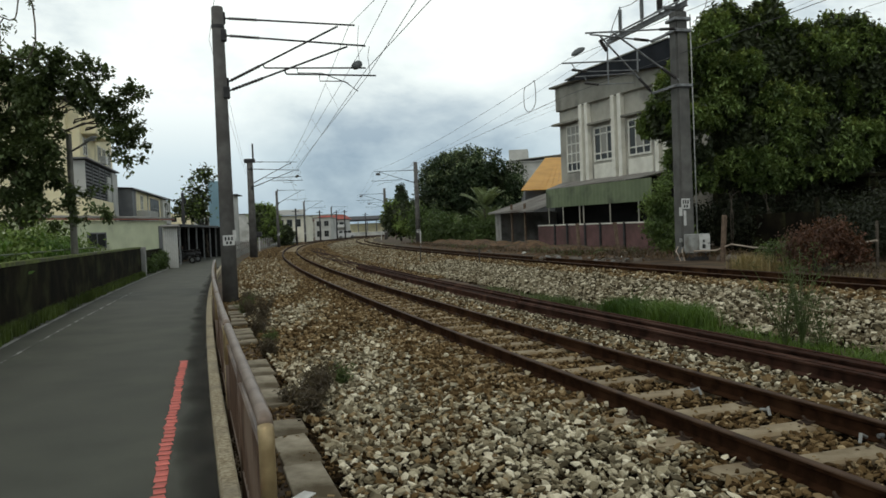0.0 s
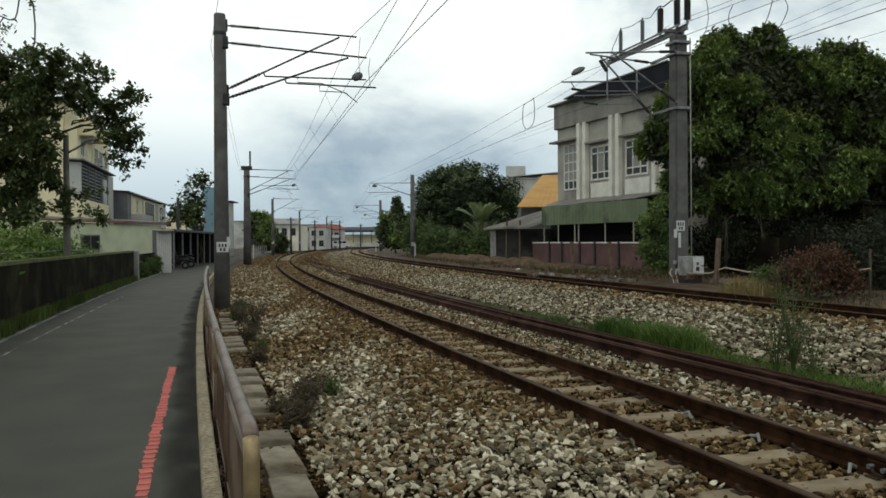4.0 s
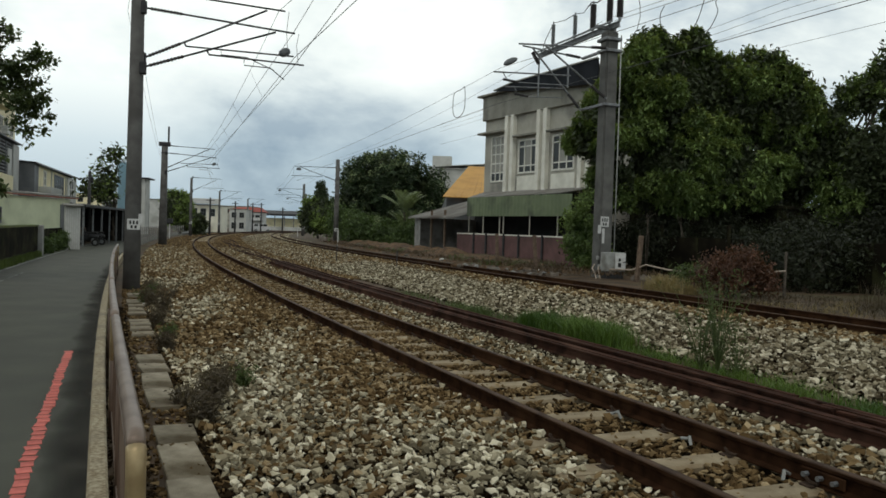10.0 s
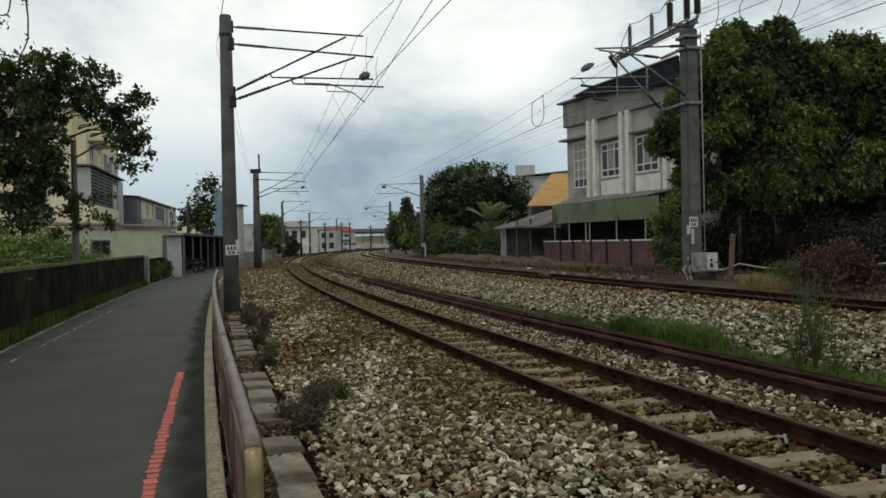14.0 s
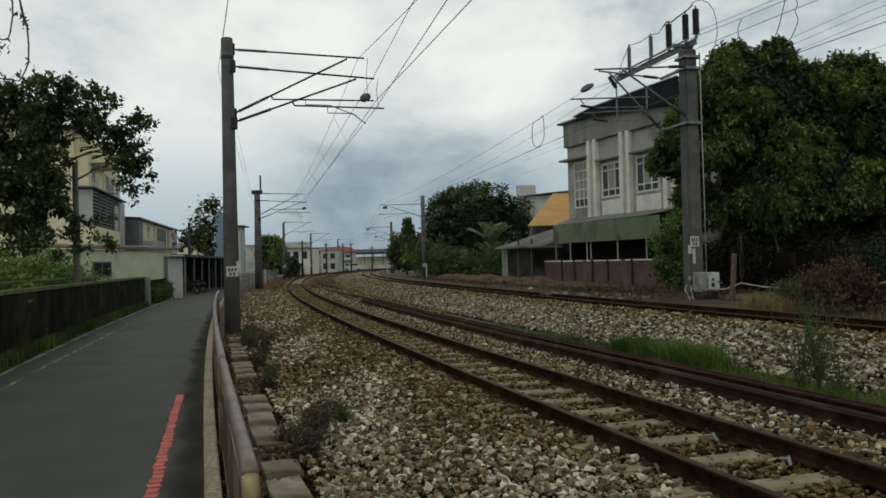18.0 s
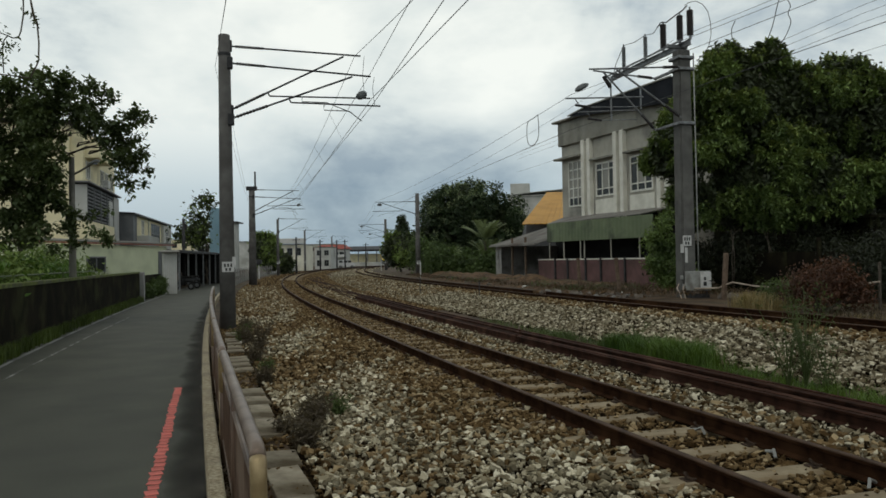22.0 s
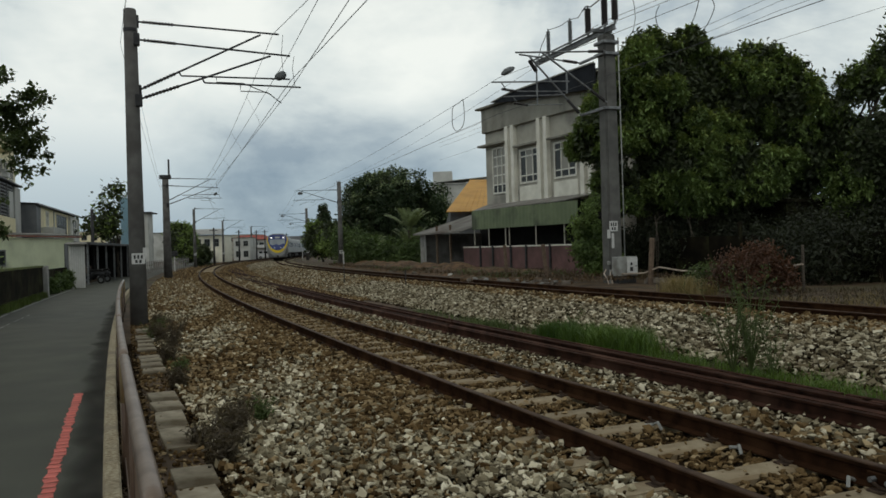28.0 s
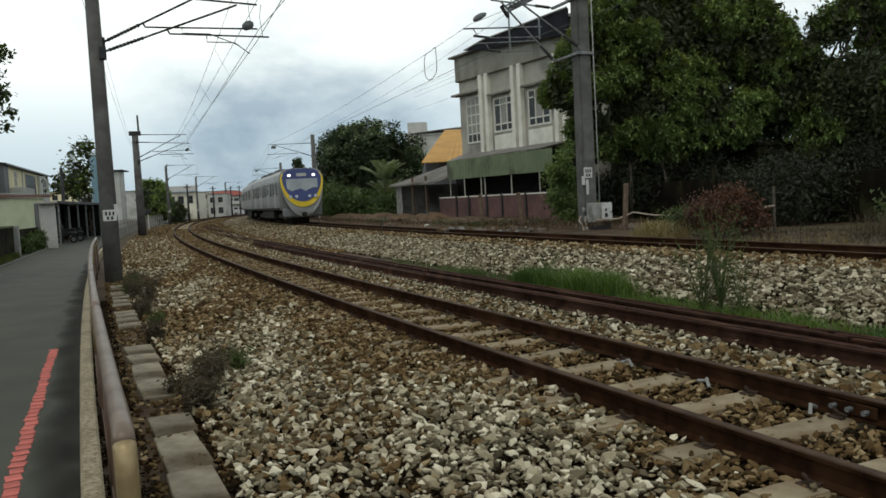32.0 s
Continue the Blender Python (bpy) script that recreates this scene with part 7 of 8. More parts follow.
def cream_house():
    t = thing("cream_house", pose(-19.5, 44.0, 0.8, 0, 0, 103.5), "cream three-storey house with grey sheet balconies", "house")
    part("wall", Build().box((5.5, 5.0, 3.72), (11.0, 8.2, 9.56), 0.02), M_CREAM, t)
    part("roof", Build().box((4.6, 4.9, 8.58), (10.2, 8.8, 0.14), 0.02), M_DARKSTEEL, t)
    part("stair_room", Build().box((2.0, 5.0, 9.2), (3.4, 4.0, 1.3), 0.02), M_CREAM, t)
    # glazed-in balcony along the first floor, cream parapet below it
    part("parapet", Build().box((4.5, 0.45, 1.07), (9.0, 0.9, 4.26), 0.02), M_CREAM, t, "plain cream parapet wall")
    # solid block whose near-black colour stands for the balcony's shaded inside
    bal = part("balcony", Build().box((4.5, 0.5, 4.2), (8.9, 0.8, 1.98), 0.01), M_DARK, t, "balcony block in near black for its unlit inside, behind grey louvres")
    part("side_sheet", Build().box((0.0, 0.45, 4.2), (0.06, 0.9, 2.0), 0.01), M_OFFWHITE, bal, "pale grey side sheet")
    for i in range(10):
        part("slat", Build().box((4.3, 0.06, 3.32 + i * 0.2), (8.2, 0.05, 0.085), 0.006), M_GREYSHEET, bal)
    for x in (0.1, 2.2, 4.3, 6.4):
        part("upright", Build().box((x, 0.03, 4.2), (0.08, 0.08, 2.0), 0.006), M_GREYSHEET, bal)
    part("shutter", Build().box((7.7, 0.02, 4.0), (1.3, 0.06, 1.6), 0.01), M_OFFWHITE, bal, "pale half-open shutter")
    part("balcony_roof", Build().box((5.2, 0.35, 5.3), (11.2, 1.1, 0.08), 0.01), M_GREYSHEET, bal)
    part("end_bay", Build().box((10.0, 0.45, 2.07), (2.0, 0.9, 6.26), 0.02), M_OFFWHITE, t, "off-white end bay")
    # second floor
    part("upper_wall", Build().box((5.6, 0.6, 6.85), (10.6, 0.7, 2.9), 0.02), M_CREAM, t)
    part("upper_balcony", Build().box((2.9, -0.05, 7.2), (4.2, 0.9, 0.9), 0.03), M_CREAM, t, "cream balcony parapet")
    part("awning", Build().box((6.8, 0.05, 7.7), (3.6, 0.8, 0.07), 0.01), M_PILASTER, t)
    for x in (1.0, 5.4, 7.0, 8.8):
        window(t, x, x + 1.1, 5.6, 6.6, 0.23, 2, 1, frame_mat=M_FRAMEW)
    part("cooler", Build().box((6.3, 0.05, 5.75), (0.7, 0.4, 0.5), 0.03), M_SIGNW, t, "white air conditioner box")
    return t


cream_house()


def row_house():
    t = thing("row_house", pose(-20.5, 51.0, -0.15, 0, 0, 102.3), "long cream row of houses with dark upper windows", "house")
    part("wall", Build().box((15.9, 3.0, 2.6), (22.0, 6.0, 5.2), 0.02), M_CREAM, t)
    part("grey_bay", Build().box((5.2, 2.9, 2.65), (1.6, 6.0, 5.25), 0.02), M_GREYSHEET, t, "grey sheet-clad bay")
    part("roof", Build().add([(4.2, -0.22, 5.18), (27.2, -0.22, 5.32), (27.2, 6.4, 5.7), (4.2, 6.4, 5.5), (4.2, -0.22, 5.26), (27.2, -0.22, 5.4), (27.2, 6.4, 5.84), (4.2, 6.4, 5.64)],
                             [(0, 3, 2, 1), (4, 5, 6, 7), (0, 1, 5, 4), (1, 2, 6, 5), (2, 3, 7, 6), (3, 0, 4, 7)]), M_DARKSTEEL, t)
    part("gutter", Build().tube([(4.2, -0.25, 5.16), (27.2, -0.25, 5.28)], 0.05, 6), M_GREYSHEET, t)
    part("balcony_wall", Build().box((9.4, -0.4, 3.2), (5.4, 0.8, 1.1), 0.02), M_OFFWHITE, t, "off-white balcony parapet")
    for x0, x1, f in ((8.6, 9.6, 0), (13.6, 18.6, 1), (21.6, 24.2, 2)):
        window(t, x0, x1, 3.4 if f else 3.85, 4.95, -0.02 if f < 2 else -0.13, 4 if f == 1 else 2, 2, frame_mat=M_GREYSHEET if f == 1 else M_FRAMEW)
    for x in (12.0, 19.8):
        part("downpipe", Build().tube([(x, -0.06, 5.1), (x, -0.06, 0.2)], 0.05, 6), M_OFFWHITE, t)
    part("end_panel", Build().box((23.6, -0.06, 2.6), (5.8, 0.1, 5.0), 0.01), M_OFFWHITE, t, "off-white end panel")
    part("low_roof", Build().box((14.5, -0.9, 2.75), (18.0, 1.7, 0.07), 0.01), M_SHEETROOF, t, "low lean-to roof along the ground floor")
    return t


row_house()
pole = thing("utility_pole", pose(-18.9, 58.5, -0.1), "slim dark utility pole among the houses", "pole")
part("shaft", Build().tube([(0, 0, 0), (0, 0, 4.9)], [0.14, 0.1], 10), M_DARKSTEEL, pole, smooth=True)
part("fitting", Build().box((0.1, 0, 4.3), (0.3, 0.12, 0.4), 0.02), M_DARKSTEEL, pole)
tank = thing("water_tank", pose(-13.0, 30.0, -0.15, 0, 0, -15), "dark boxy water tank behind the wall", "tank")
part("body", Build().box((0, 0, 0.85), (1.2, 0.7, 0.75), 0.08), M_DARKSTEEL, tank)
part("stand", Build().box((0, 0, 0.24), (1.0, 0.6, 0.5), 0.02), M_CONCRETE, tank)


def locker(m):
    t = thing("white_outhouse", m, "narrow white sheet outhouse with a sloping roof", "outhouse")
    part("body", Build().box((0, 0, 1.1), (0.72, 0.9, 2.3), 0.015), M_OFFWHITE, t)
    for i in range(7):
        part("rib", Build().box((-0.3 + i * 0.1, -0.46, 1.1), (0.03, 0.02, 2.2)), M_SIGNW, t)
    part("roof", Build().box((0, -0.05, 2.32), (0.95, 1.2, 0.06), 0.01), M_SHEETROOF, t, m=pose(0, 0, 0, 4, 0, 0))


locker(pose(-14.8, 43.4, -0.12, 0, 0, 22))
cp = thing("carport", place(59, -7.55, -0.12, -4.0), "dark open carport with pale thin posts", "carport")
part("roof", Build().box((0, 0, 2.42), (3.0, 16, 0.08), 0.01), M_DARKSTEEL, cp)
part("gutter", Build().box((1.52, 0, 2.36), (0.08, 16, 0.14), 0.01), M_DARKSTEEL, cp)
for y in (-7.6, -4.6, -1.6, 1.4, 4.4, 7.4):
    for x in (-1.35, 1.35):
        part("post", Build().box((x, y, 1.2), (0.1, 0.1, 2.4), 0.01), M_STEEL, cp)
# near-black screens stand in for the shade deep in the carport
part("back_screen", Build().box((-1.5, 0, 1.2), (0.05, 15.8, 2.35)), M_DARK, cp)
part("end_screen", Build().box((0.3, 7.7, 1.2), (3.4, 0.06, 2.35)), M_DARK, cp)
part("shelf", Build().box((-0.9, 3.0, 0.5), (0.6, 2.2, 1.0), 0.02), M_WOOD, cp)


def scooter(m, paint):
    t = thing("scooter", m, "parked dark scooter beside the path", "scooter", "scooters by the carport")
    for y in (-0.6, 0.6):
        w = part("wheel", Build().cyl((-0.05, y, 0.22), (0.05, y, 0.22), 0.22, n=14), M_UNDER, t)
        part("rim", Build().cyl((-0.055, y, 0.22), (0.055, y, 0.22), 0.12, n=10), M_STEEL, w)
    part("body", Build().tube([(0, -0.75, 0.55), (0, -0.3, 0.62), (0, 0.0, 0.42), (0, 0.3, 0.40), (0, 0.45, 0.65), (0, 0.5, 0.95)], [0.1, 0.17, 0.15, 0.12, 0.14, 0.08], 8), paint, t, smooth=True)
    part("seat", Build().box((0, -0.35, 0.78), (0.26, 0.7, 0.12), 0.04), M_UNDER, t)
    part("handlebar", Build().tube([(-0.32, 0.42, 1.02), (0, 0.5, 1.0), (0.32, 0.42, 1.02)], 0.018, 6), M_DARKSTEEL, t)
    part("headlight", Build().cyl((0, 0.55, 0.92), (0, 0.6, 0.92), 0.07, n=10), M_LAMPDIM, t)


for i in range(2):
    scooter(place(52.5 + i * 2.6, -6.75 + 0.1 * i, -0.1, 70 + 8 * i), M_DARKSTEEL)

blue = thing("blue_sheet_house", pose(-19.25, 66.2, -0.1, 0, 0, 16), "narrow house end clad in pale blue sheet", "house")
part("lower_wall", Build().box((0.55, 0.7, 1.2), (1.1, 1.4, 2.4), 0.02), M_GREYSHEET, blue, "dark grey ground floor")
part("wall", Build().box((0.55, 0.7, 4.3), (1.1, 1.4, 3.8), 0.02), M_BLUE, blue)
for i in range(6):
    part("rib", Build().box((0.08 + i * 0.17, -0.012, 4.3), (0.03, 0.02, 3.7)), M_BLUE, blue)
flat("white_house", pose(-27.6, 99, -0.1, 0, 0, 4), 1.9, 3, 6.6, M_OFFWHITE, "pale narrow house end with a dark eave", [(0.5, 0.8, 4.6, 5.4)], top_m=M_DARKSTEEL, cols=1, rows=1, roof_over=0.5)
yb = flat("yellow_building", pose(-31.2, 150, -0.1), 5.3, 10, 4.8, M_PALEWALL, "pale yellow two-storey building with a white roof band", [(0.5, 1.5, 2.8, 4.2), (2.1, 3.1, 2.8, 4.2), (3.7, 4.7, 2.8, 4.2), (0.5, 1.5, 0.5, 2.0), (2.1, 3.1, 0.5, 2.0)])
part("roof_band", Build().box((2.4, -0.5, 5.5), (6.2, 1.2, 1.0), 0.05), M_SIGNW, yb, "white roof band")
flat("offwhite_building", pose(-27.4, 172, -0.1), 3.4, 9, 4.6, M_OFFWHITE, "off-white building beside the railway", [(0.4, 1.4, 2.9, 4.0), (2.0, 3.0, 2.9, 4.0), (0.4, 1.4, 0.6, 1.9), (2.0, 3.0, 0.6, 1.9)])
rb = flat("red_roofed_building", pose(-31.6, 200, -0.1), 7.4, 10, 4.5, M_OFFWHITE, "off-white building with a red tiled roof edge", [(0.3 + 1.4 * i, 1.4 + 1.4 * i, 2.8, 3.9) for i in range(5)] + [(0.3 + 1.4 * i, 1.4 + 1.4 * i, 0.7, 1.9) for i in range(5)])
part("tile_roof", Build().add([(-0.5, -0.8, 4.66), (7.9, -0.8, 4.66), (7.9, 10.6, 4.66), (-0.5, 10.6, 4.66), (0.8, 3, 5.8), (6.6, 3, 5.8), (6.6, 8, 5.8), (0.8, 8, 5.8)], [(0, 3, 2, 1), (4, 5, 6, 7), (0, 1, 5, 4), (1, 2, 6, 5), (2, 3, 7, 6), (3, 0, 4, 7)]), M_REDROOF, rb)
part("balcony", Build().box((3.7, -0.5, 2.9), (7.6, 1.0, 0.7), 0.03), M_SIGNW, rb, "white balcony band")
for x, y, h in ((-21.9, 120, 5.4), (-22.9, 150, 5.8), (-22.4, 170, 6.2), (-21.4, 176, 6.4), (-17.0, 178, 5.6)):
    pl = thing("utility_pole", pose(x, y, -0.2), "slim dark pole far along the line", "pole", "far poles")
    part("shaft", Build().tube([(0, 0, 0), (0, 0, h)], [0.16, 0.12], 8), M_DARKSTEEL, pl, smooth=True)
    part("cross_arm", Build().box((0, 0, h - 0.4), (1.2, 0.1, 0.1), 0.01), M_DARKSTEEL, pl)
st = thing("station_shelter", pose(-31, 262, -0.1), "long grey platform roof on posts, far along the line", "platform roof")
part("roof", Build().add([(-1, -3, 4.6), (16, -3, 4.6), (16, 4, 5.6), (-1, 4, 5.6), (-1, -3, 5.2), (16, -3, 5.2), (16, 4, 6.4), (-1, 4, 6.4)], [(0, 3, 2, 1), (4, 5, 6, 7), (0, 1, 5, 4), (1, 2, 6, 5), (2, 3, 7, 6), (3, 0, 4, 7)]), M_DARKSTEEL, st)
for i in range(6):
    part("post", Build().box((0.5 + i * 3, 0, 2.3), (0.3, 0.3, 4.8), 0.02), M_CONCRETE, st)
part("platform", Build().box((7.5, 0, 0.5), (18, 7, 1.2), 0.03), M_OFFWHITE, st)
part("back_screen", Build().box((7.5, 3.4, 2.4), (17, 0.1, 3.0)), M_CREAM, st)
for i, (x, y, w, h, mt, lb) in enumerate(((-62, 200, 16, 7, M_OFFWHITE, "distant off-white town block"), (-85, 240, 20, 9, M_CREAM, "distant cream town block"), (-52, 290, 14, 8, M_HWALL, "distant grey town block"),
                                          (-15, 330, 16, 6, M_OFFWHITE, "distant off-white town block"), (-66, 130, 9, 6, M_HWALL, "grey house behind the trees"), (-62, 95, 9, 7, M_OFFWHITE, "off-white house behind the trees"),
                                          (30, 130, 14, 8, M_OFFWHITE, "off-white house behind the trees"), (48, 60, 12, 6, M_HWALL, "grey house behind the trees"))):
    flat("town_house", pose(x, y, -0.3, 0, 0, -6 + i), w, 12, h, mt, lb, [(1 + 3 * k, 2.6 + 3 * k, h - 2.4, h - 1.0) for k in range(int(w / 3.4))], cols=2, rows=1)
# low white wall and fence posts where the line bends away
lowwall = thing("white_low_wall", Matrix(), "low white trackside wall far along the line", "wall")
for i in range(12):
    part("wall_panel", Build().box((0, 0, 0.55), (0.15, 2.9, 1.15), 0.01), M_OFFWHITE, lowwall, m=place(120 + i * 3, -5.2, -0.15))
fence = thing("trackside_fence", Matrix(), "line of pale fence posts with rails beside the track", "fence")
for i in range(30):
    s = 48 + i * 2.5
    part("post", Build().box((0, 0, 0.6), (0.1, 0.1, 1.3), 0.01), M_CONCRETE, fence, m=place(s, -4.0, -0.2))
for z in (0.45, 0.95):
    part("rail", Build().tube([at(s, -4.0, z - 0.2) for s in np.linspace(48, 120, 30)], 0.025, 5), M_RAILING, fence)
for i, (s, o, h) in enumerate(((86, -3.4, 1.6), (118, 10.9, 1.7), (66, 10.6, 1.5), (31, 6.0, 0.7), (38, 5.2, 0.8))):
    t = thing("marker_post", place(s, o, bank_z(o) if 3.7 < o < 9 else -0.2), "small white marker post beside the track" if h > 1 else "thin dark marker stake on the ballast", "marker post", "marker posts")
    part("shaft", Build().box((0, 0, h / 2), (0.1 if h > 1 else 0.035, 0.1 if h > 1 else 0.035, h), 0.008), M_SIGNW if h > 1 else M_DARKSTEEL, t)
    if s == 86:
        part("dark_hood", Build().box((0, 0, 1.75), (0.6, 0.4, 0.5), 0.06), M_DARKSTEEL, t, "dark hood")
for i, (x, y, a) in enumerate(((-25.6, 182, 12), (-22.6, 188, 8))):
    van(pose(x, y, -0.15, 0, 0, a))

# rubble and litter beyond the farther track
rng_ = random.Random(8)
for i in range(60):
    s, o = rng_.uniform(24, 56), rng_.uniform(10.2, 14)
    b = Build()
    sz = rng_.uniform(0.12, 0.42)
    b.box((0, 0, sz * 0.2), (sz * rng_.uniform(0.8, 1.8), sz, sz * 0.6), sz * 0.12)
    solid("rubble_lump", b, M_LITTERSTONE if i % 6 else M_PAPER, "broken lump of rubble on the dirt bank" if i % 6 else "pale scrap of litter on the dirt bank", "rubble" if i % 6 else "litter", m=place(s, o, 0.0, rng_.uniform(0, 180)) @ pose(0, 0, 0, rng_.uniform(-15, 15), rng_.uniform(-15, 15), 0))
mound = Build()
n = 46
for i in range(n + 1):
    for j in range(9):
        s, o = 28 + 46 * i / n, 10.3 + 3.6 * j / 8
        f = math.sin(math.pi * j / 8) * math.sin(math.pi * i / n) ** 0.5
        mound.v.append(tuple(at(s, o, -0.03 + f * (0.55 + 0.4 * noise.noise((s * 0.6, o * 0.9, 2))))))
mound.f = [(i * 9 + j, i * 9 + j + 1, (i + 1) * 9 + j + 1, (i + 1) * 9 + j) for i in range(n) for j in range(8)]
solid("dirt_bank", mound, M_DIRT, "low bank of dry dirt before the maroon wall", kind="structure", smooth=True)
blades("dead_litter", strewn(8000, 24, 72, 9.9, 13.8, 0.2, 391, 300, 0.5), 0.16, 0.018, M_DEADBROWN, 392, "brown withered stalks and leaf litter on the dirt", lean=1.6)
blades("bank_weed", strewn(1600, 26, 60, 10.2, 13.6, 0.15, 195, 26, 0.35), 0.24, 0.012, M_BANKLEAF, 196, "patches of low green weeds on the dirt bank", lean=0.9)
blades("dry_grass", strewn(900, 30, 56, 10.4, 13.5, 0.2, 191, 40, 0.4), 0.28, 0.012, M_DEADWEED, 192, "dry grass on the dirt bank")
fp = thing("wooden_fence", Matrix(), "rough wooden post with a sagging pale cable", "fence")
part("post", Build().box((0, 0, 0.75), (0.16, 0.14, 1.6), 0.03), M_WOOD, fp, m=place(23.75, 12.05, 0.0, 12) @ pose(0, 0, 0, 3, 2, 0))
part("post", Build().box((0, 0, 0.6), (0.07, 0.06, 1.3), 0.015), M_BARK, fp, m=place(17.3, 12.1, 0.0, 5) @ pose(0, 0, 0, -3, 4, 0))
part("cable", Build().tube([at(25.2, 11.8, 0.35), at(24, 12.0, 0.4), at(23.4, 12.15, 0.6), at(22.3, 12.2, 0.5), at(20.5, 12.2, 0.5), at(19, 12.1, 0.52), at(17.3, 12.1, 0.75)], 0.026, 6), M_PIPE, fp, "pale straw-coloured sagging cable")
slip = solid("paper_scrap", Build().box((0, 0, 0), (0.17, 0.09, 0.012), 0.002), M_PAPER, "white plastic scrap lying on an edge slab", "litter", m=place(6.25, -3.6, -0.155, 50) @ pose(0, 0, 0, 4, 0, 0))
solid("crumpled_wrapper", Build().add([(0, 0, 0), (0.1, 0.02, 0.05), (0.16, 0.1, 0.02), (0.04, 0.12, 0.06), (0.09, 0.06, 0.09)], [(0, 1, 4), (1, 2, 4), (2, 3, 4), (3, 0, 4), (0, 3, 2, 1)]), M_PAPER, "crumpled white striped wrapper by the railing", "litter", m=place(7.9, -3.85, -0.235, 20))
solid("white_scrap", Build().box((0, 0, 0.02), (0.35, 0.16, 0.05), 0.015), M_PAPER, "pale flat scrap on the ballast edge", "litter", m=place(18.6, -3.3, -0.2, 30))
for i in range(3):
    solid("old_bracket", Build().tube([(0, 0, 0), (0.03, 0.02, 0.06), (0.09, 0.03, 0.03), (0.12, 0.1, 0.02)], 0.014, 6), M_CABINET, "loose grey rail fastening on the track", "fastening", m=place(5.8 + 0.95 * i, 0.38, -0.18, 40 * i))


# ---------------------------------------------------------------- the train
def body_section(y, w=1.43, z0=0.95, z1=3.62, shrink=0.0, tip=0.0):
    """A rounded car cross-section at y."""
    pts = []
    hw = w - shrink
    for x, z in ((-0.97, 0.0), (-1.0, 0.12), (-1.0, 0.72), (-0.95, 0.86), (-0.78, 0.955), (-0.45, 0.99), (0, 1.0), (0.45, 0.99), (0.78, 0.955), (0.95, 0.86), (1.0, 0.72), (1.0, 0.12), (0.97, 0.0)):
        pts.append((x * hw, y, z0 + z * (z1 - z0 - tip)))
    return pts


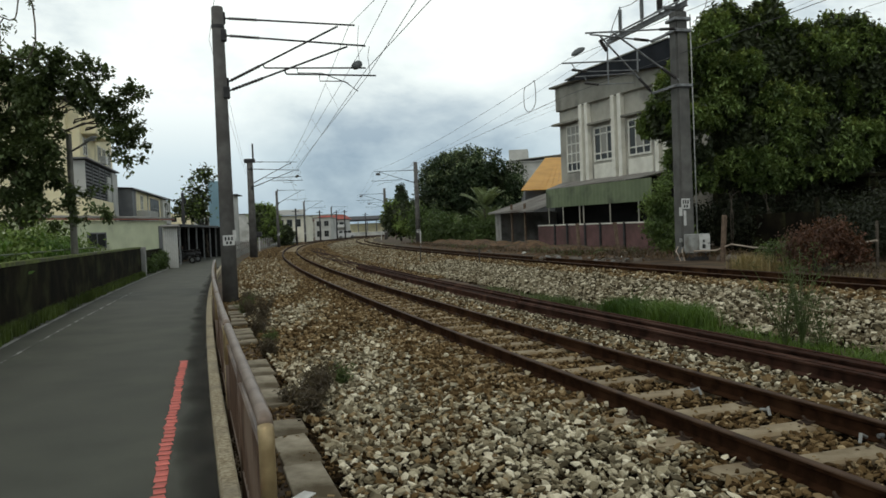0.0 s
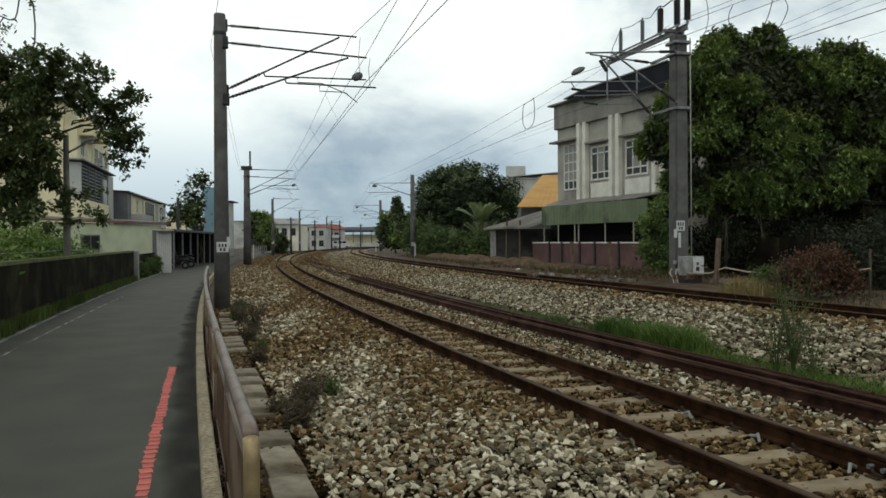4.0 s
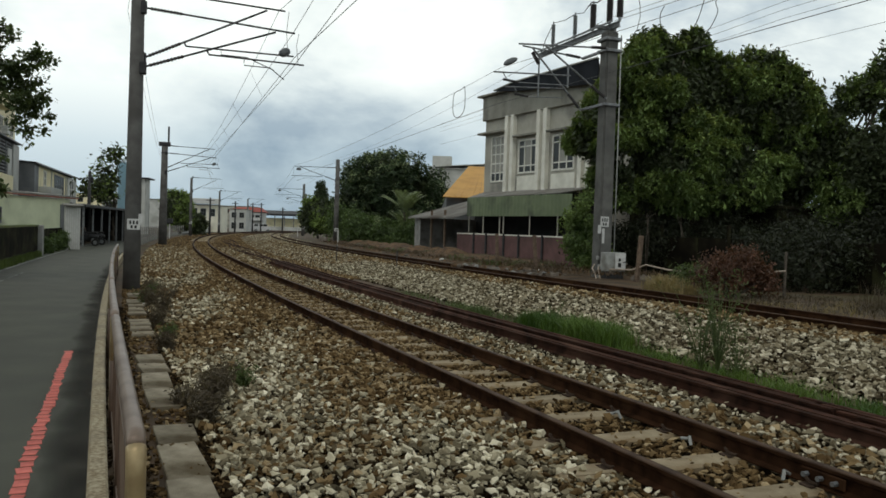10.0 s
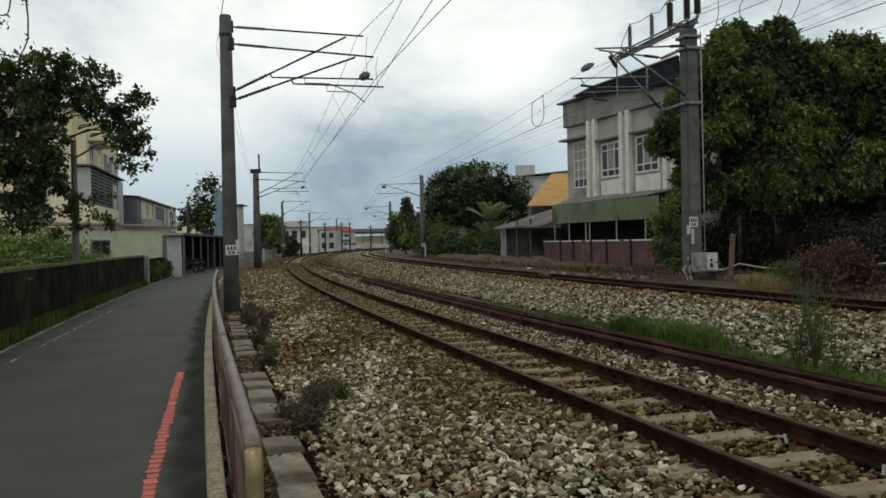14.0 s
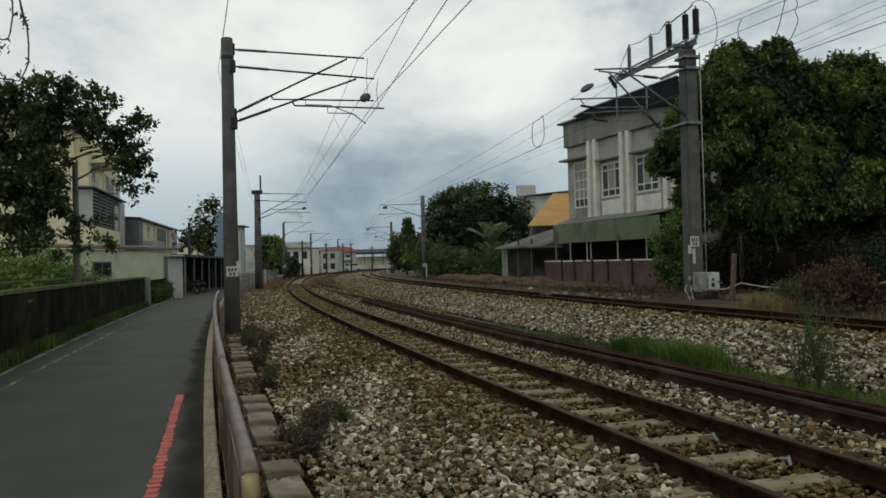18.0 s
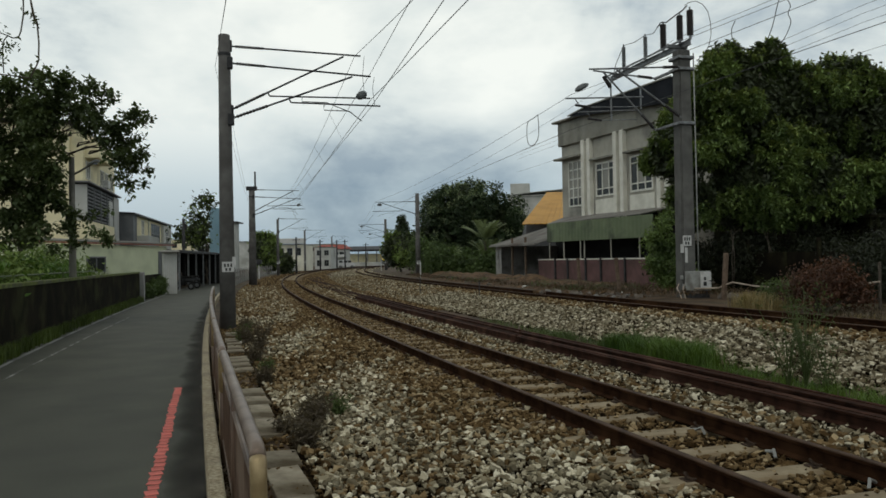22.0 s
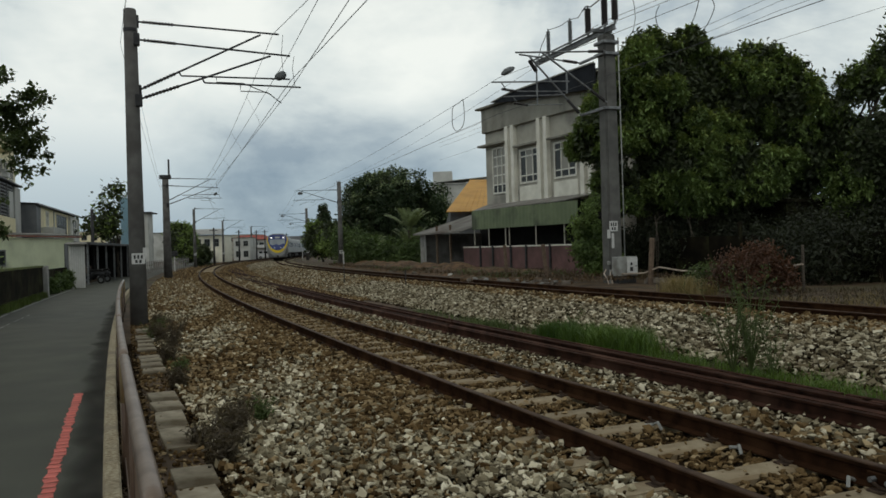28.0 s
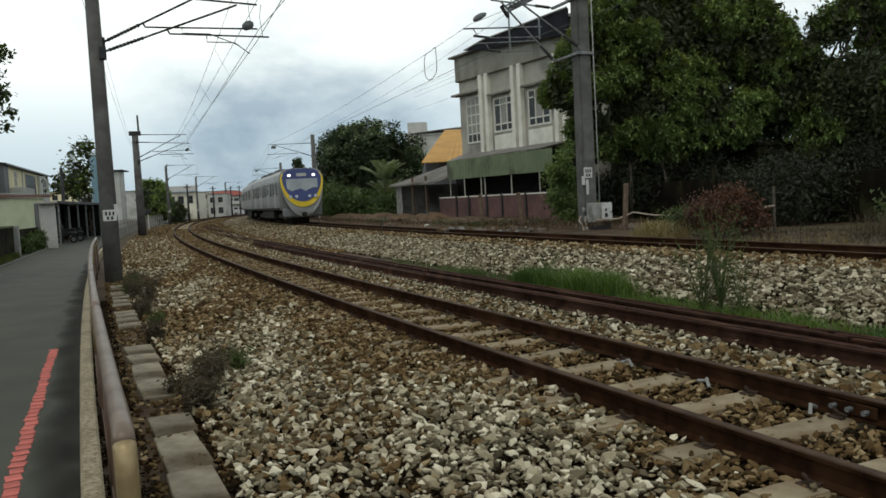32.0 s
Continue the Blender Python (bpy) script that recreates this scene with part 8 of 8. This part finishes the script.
def train_car(lead):
    t = thing("train_car", Matrix(), "silver railcar with a blue and yellow nose" if lead else "silver railcar with a dark window band", "train car", "cars of the arriving train")
    b = Build()
    ys = [(-10, 0, 0, 0.95), (8.7, 0, 0, 0.95), (9.0, 0.05, 0.12, 0.9), (9.12, 0.12, 0.3, 0.85)] if lead else [(-10, 0, 0, 0.95), (10, 0, 0, 0.95)]
    secs = [body_section(y, shrink=k, tip=tp, z0=z0) for y, k, tp, z0 in ys]
    n = len(secs[0])
    for sct in secs:
        b.v += sct
    for i in range(len(secs) - 1):
        for j in range(n):
            a, c = i * n + j, i * n + (j + 1) % n
            b.f.append((a, c, c + n, a + n))
    b.f += [tuple(range(n))[::-1], tuple(range((len(secs) - 1) * n, len(secs) * n))]
    body = part("body", b, M_TRAIN, t, "brushed silver car body")
    for sx in (-1, 1):
        x = sx * 1.434
        for y in (-8.2, -5.9, -4.4, -0.75, 0.75, 4.4, 5.9, 7.6):
            part("window", Build().box((x, y, 2.35), (0.02, 1.15, 0.85), 0.004), M_WINDOW_TRAIN, body)
        for y in (-7.0, -2.5, 2.5, 6.75) if lead else (-7.05, -2.5, 2.5, 7.05):
            d = part("door", Build().box((x, y, 2.05), (0.03, 1.2, 1.95), 0.006), M_TRAINGREY, body, "pale sliding door")
            for k in (-0.3, 0.3):
                part("door_window", Build().box((x + sx * 0.012, y + k, 2.4), (0.02, 0.4, 0.75), 0.004), M_WINDOW_TRAIN, d)
        part("sill_band", Build().box((x, -0.5 if lead else 0, 1.02), (0.03, 18.6 if lead else 19.9, 0.12)), M_UNDER, body)
    for y in (-6, -1.5, 3.5):
        part("roof_unit", Build().box((0, y, 3.68), (1.7, 2.6, 0.24), 0.08), M_GREYSHEET, t)
    for y in (-6.6, 6.6):
        bg = part("bogie", Build().box((0, y, 0.5), (2.1, 2.9, 0.32), 0.06), M_UNDER, t)
        for k in (-1.05, 1.05):
            part("wheelset", Build().cyl((-0.62, y + k, 0.43), (0.62, y + k, 0.43), 0.43, n=18), M_UNDER, bg)
    part("underframe_box", Build().box((0, -0.4, 0.62), (2.4, 7.6, 0.6), 0.05), M_UNDER, t)
    if lead:
        part("skirt", Build().box((0, 9.2, 0.72), (2.5, 0.9, 0.6), 0.12), M_GREYSHEET, t)
        part("coupler", Build().box((0, 9.9, 0.62), (0.3, 0.7, 0.26), 0.04), M_UNDER, t)
        fy = 9.87

        def face(name, outline, y0, thick, material, label=""):
            """A plate on the nose: it leans back as it rises."""
            q = Build()
            k = len(outline)
            ly = lambda z: y0 - max(0.0, z - 1.3) * 0.22
            q.v = [(x, ly(z) + thick, z) for x, z in outline] + [(x, ly(z) - 0.45, z) for x, z in outline]
            q.f = [tuple(range(k))] + [tuple(range(k, 2 * k))[::-1]] + [(i, (i + 1) % k, k + (i + 1) % k, k + i) for i in range(k)]
            return part(name, q, material, t, label)

        def shield(half, top, bottom, n=22):
            out = []
            for i in range(n + 1):
                a = math.pi * i / n
                out.append((half * math.cos(a), top - 0.55 - (top - 0.55 - bottom) * math.sin(a)))
            return [(half * 0.35, top), (half * 0.68, top - 0.06), (half * 0.9, top - 0.24)] + out + [(-half * 0.9, top - 0.24), (-half * 0.68, top - 0.06), (-half * 0.35, top)]

        face("nose_shell", shield(1.42, 3.62, 0.45), fy + 0.02, 0.0, M_TRAIN, "dull silver nose")
        face("yellow_band", shield(1.40, 3.5, 1.08), fy + 0.06, 0.0, M_TRAINYEL, "yellow U-shaped band")
        face("blue_mask", shield(1.27, 3.58, 1.44), fy + 0.10, 0.0, M_TRAINBLUE, "dark blue nose mask")
        face("windscreen", [(-1.02, 2.92), (1.02, 2.92), (1.0, 2.3), (0.7, 2.12), (0.1, 2.3), (-0.2, 2.1), (-0.7, 2.34), (-1.0, 2.3)], fy + 0.13, 0.0, M_WINDSCREEN, "pale reflecting windscreen")
        face("destination_panel", [(-0.32, 3.28), (0.32, 3.28), (0.32, 3.08), (-0.32, 3.08)], fy + 0.125, 0.0, M_TRAINGREY)
        for sx in (-1, 1):
            face("headlight", [(sx * 0.80 + 0.10 * math.cos(a), 3.16 + 0.075 * math.sin(a)) for a in np.linspace(0, 6.28, 13)[:-1]], fy + 0.14, 0.0, M_LAMP, "lit white headlight")
            for xx in (0.42, 0.82):
                face("lower_lamp", [(sx * xx + 0.1 * math.cos(a), 1.78 + 0.1 * math.sin(a)) for a in np.linspace(0, 6.28, 13)[:-1]], fy + 0.14, 0.0, M_LAMPDIM, "pale lower lamp")
    else:
        part("gangway", Build().box((0, 10.1, 2.1), (1.1, 0.3, 2.2), 0.05), M_UNDER, t)
    return t


LEAD = train_car(True)
FIRST = train_car(False)
CARS = [LEAD, FIRST] + [copy_thing(FIRST, Matrix()) for _ in range(4)]


# a heap of broken rubble before the maroon wall
heap_rng = random.Random(77)
for i in range(90):
    f = heap_rng.random()
    x, y = 4.1 + 2.6 * f + heap_rng.uniform(-0.5, 0.5), 31.5 - 3.6 * f + heap_rng.uniform(-0.6, 0.8)
    sz = heap_rng.uniform(0.06, 0.2)
    b = Build().box((0, 0, 0), (sz * heap_rng.uniform(0.8, 2.0), sz, sz * heap_rng.uniform(0.35, 0.8)), sz * 0.12)
    solid("rubble_lump", b, (M_LITTERSTONE, M_WOOD, M_DIRT, M_CONCRETE, M_LITTERSTONE, M_DIRT, M_WOOD)[i % 7], "broken lump of rubble before the maroon wall", "rubble", group="rubble heap",
          m=pose(x, y, 0.03 + sz * 0.2 + (0.1 if i % 3 == 0 else 0.0), heap_rng.uniform(-25, 25), heap_rng.uniform(-25, 25), heap_rng.uniform(0, 180)))
for i in (1, 3):
    x, y = 3.4 + i * 0.45, 35.0 - i * 1.7
    solid("old_post", Build().box((0, 0, 0.7), (0.13, 0.12, 1.5), 0.02), M_WOOD, "rough leaning wooden post before the maroon wall", "post", group="leaning posts", m=pose(x + 1.9, y, 0, heap_rng.uniform(-8, 8), heap_rng.uniform(-12, 12), 20))


build_ballast()


def nose_at(t):
    """Metres along the track from the viewer to the train's nose."""
    return NOSE_END + SPEED * (32.0 - t)


def motions():
    for i, car in enumerate(CARS):
        rows = []
        for k in range(33):
            s = nose_at(k) + 10.0 + 20.6 * i
            rows.append((float(k), place(s, FAR_OFF - 0.30, FAR_Z, 180)))
        walk(car, rows)


NOSE_END, SPEED = 53.8, 14.8
motions()
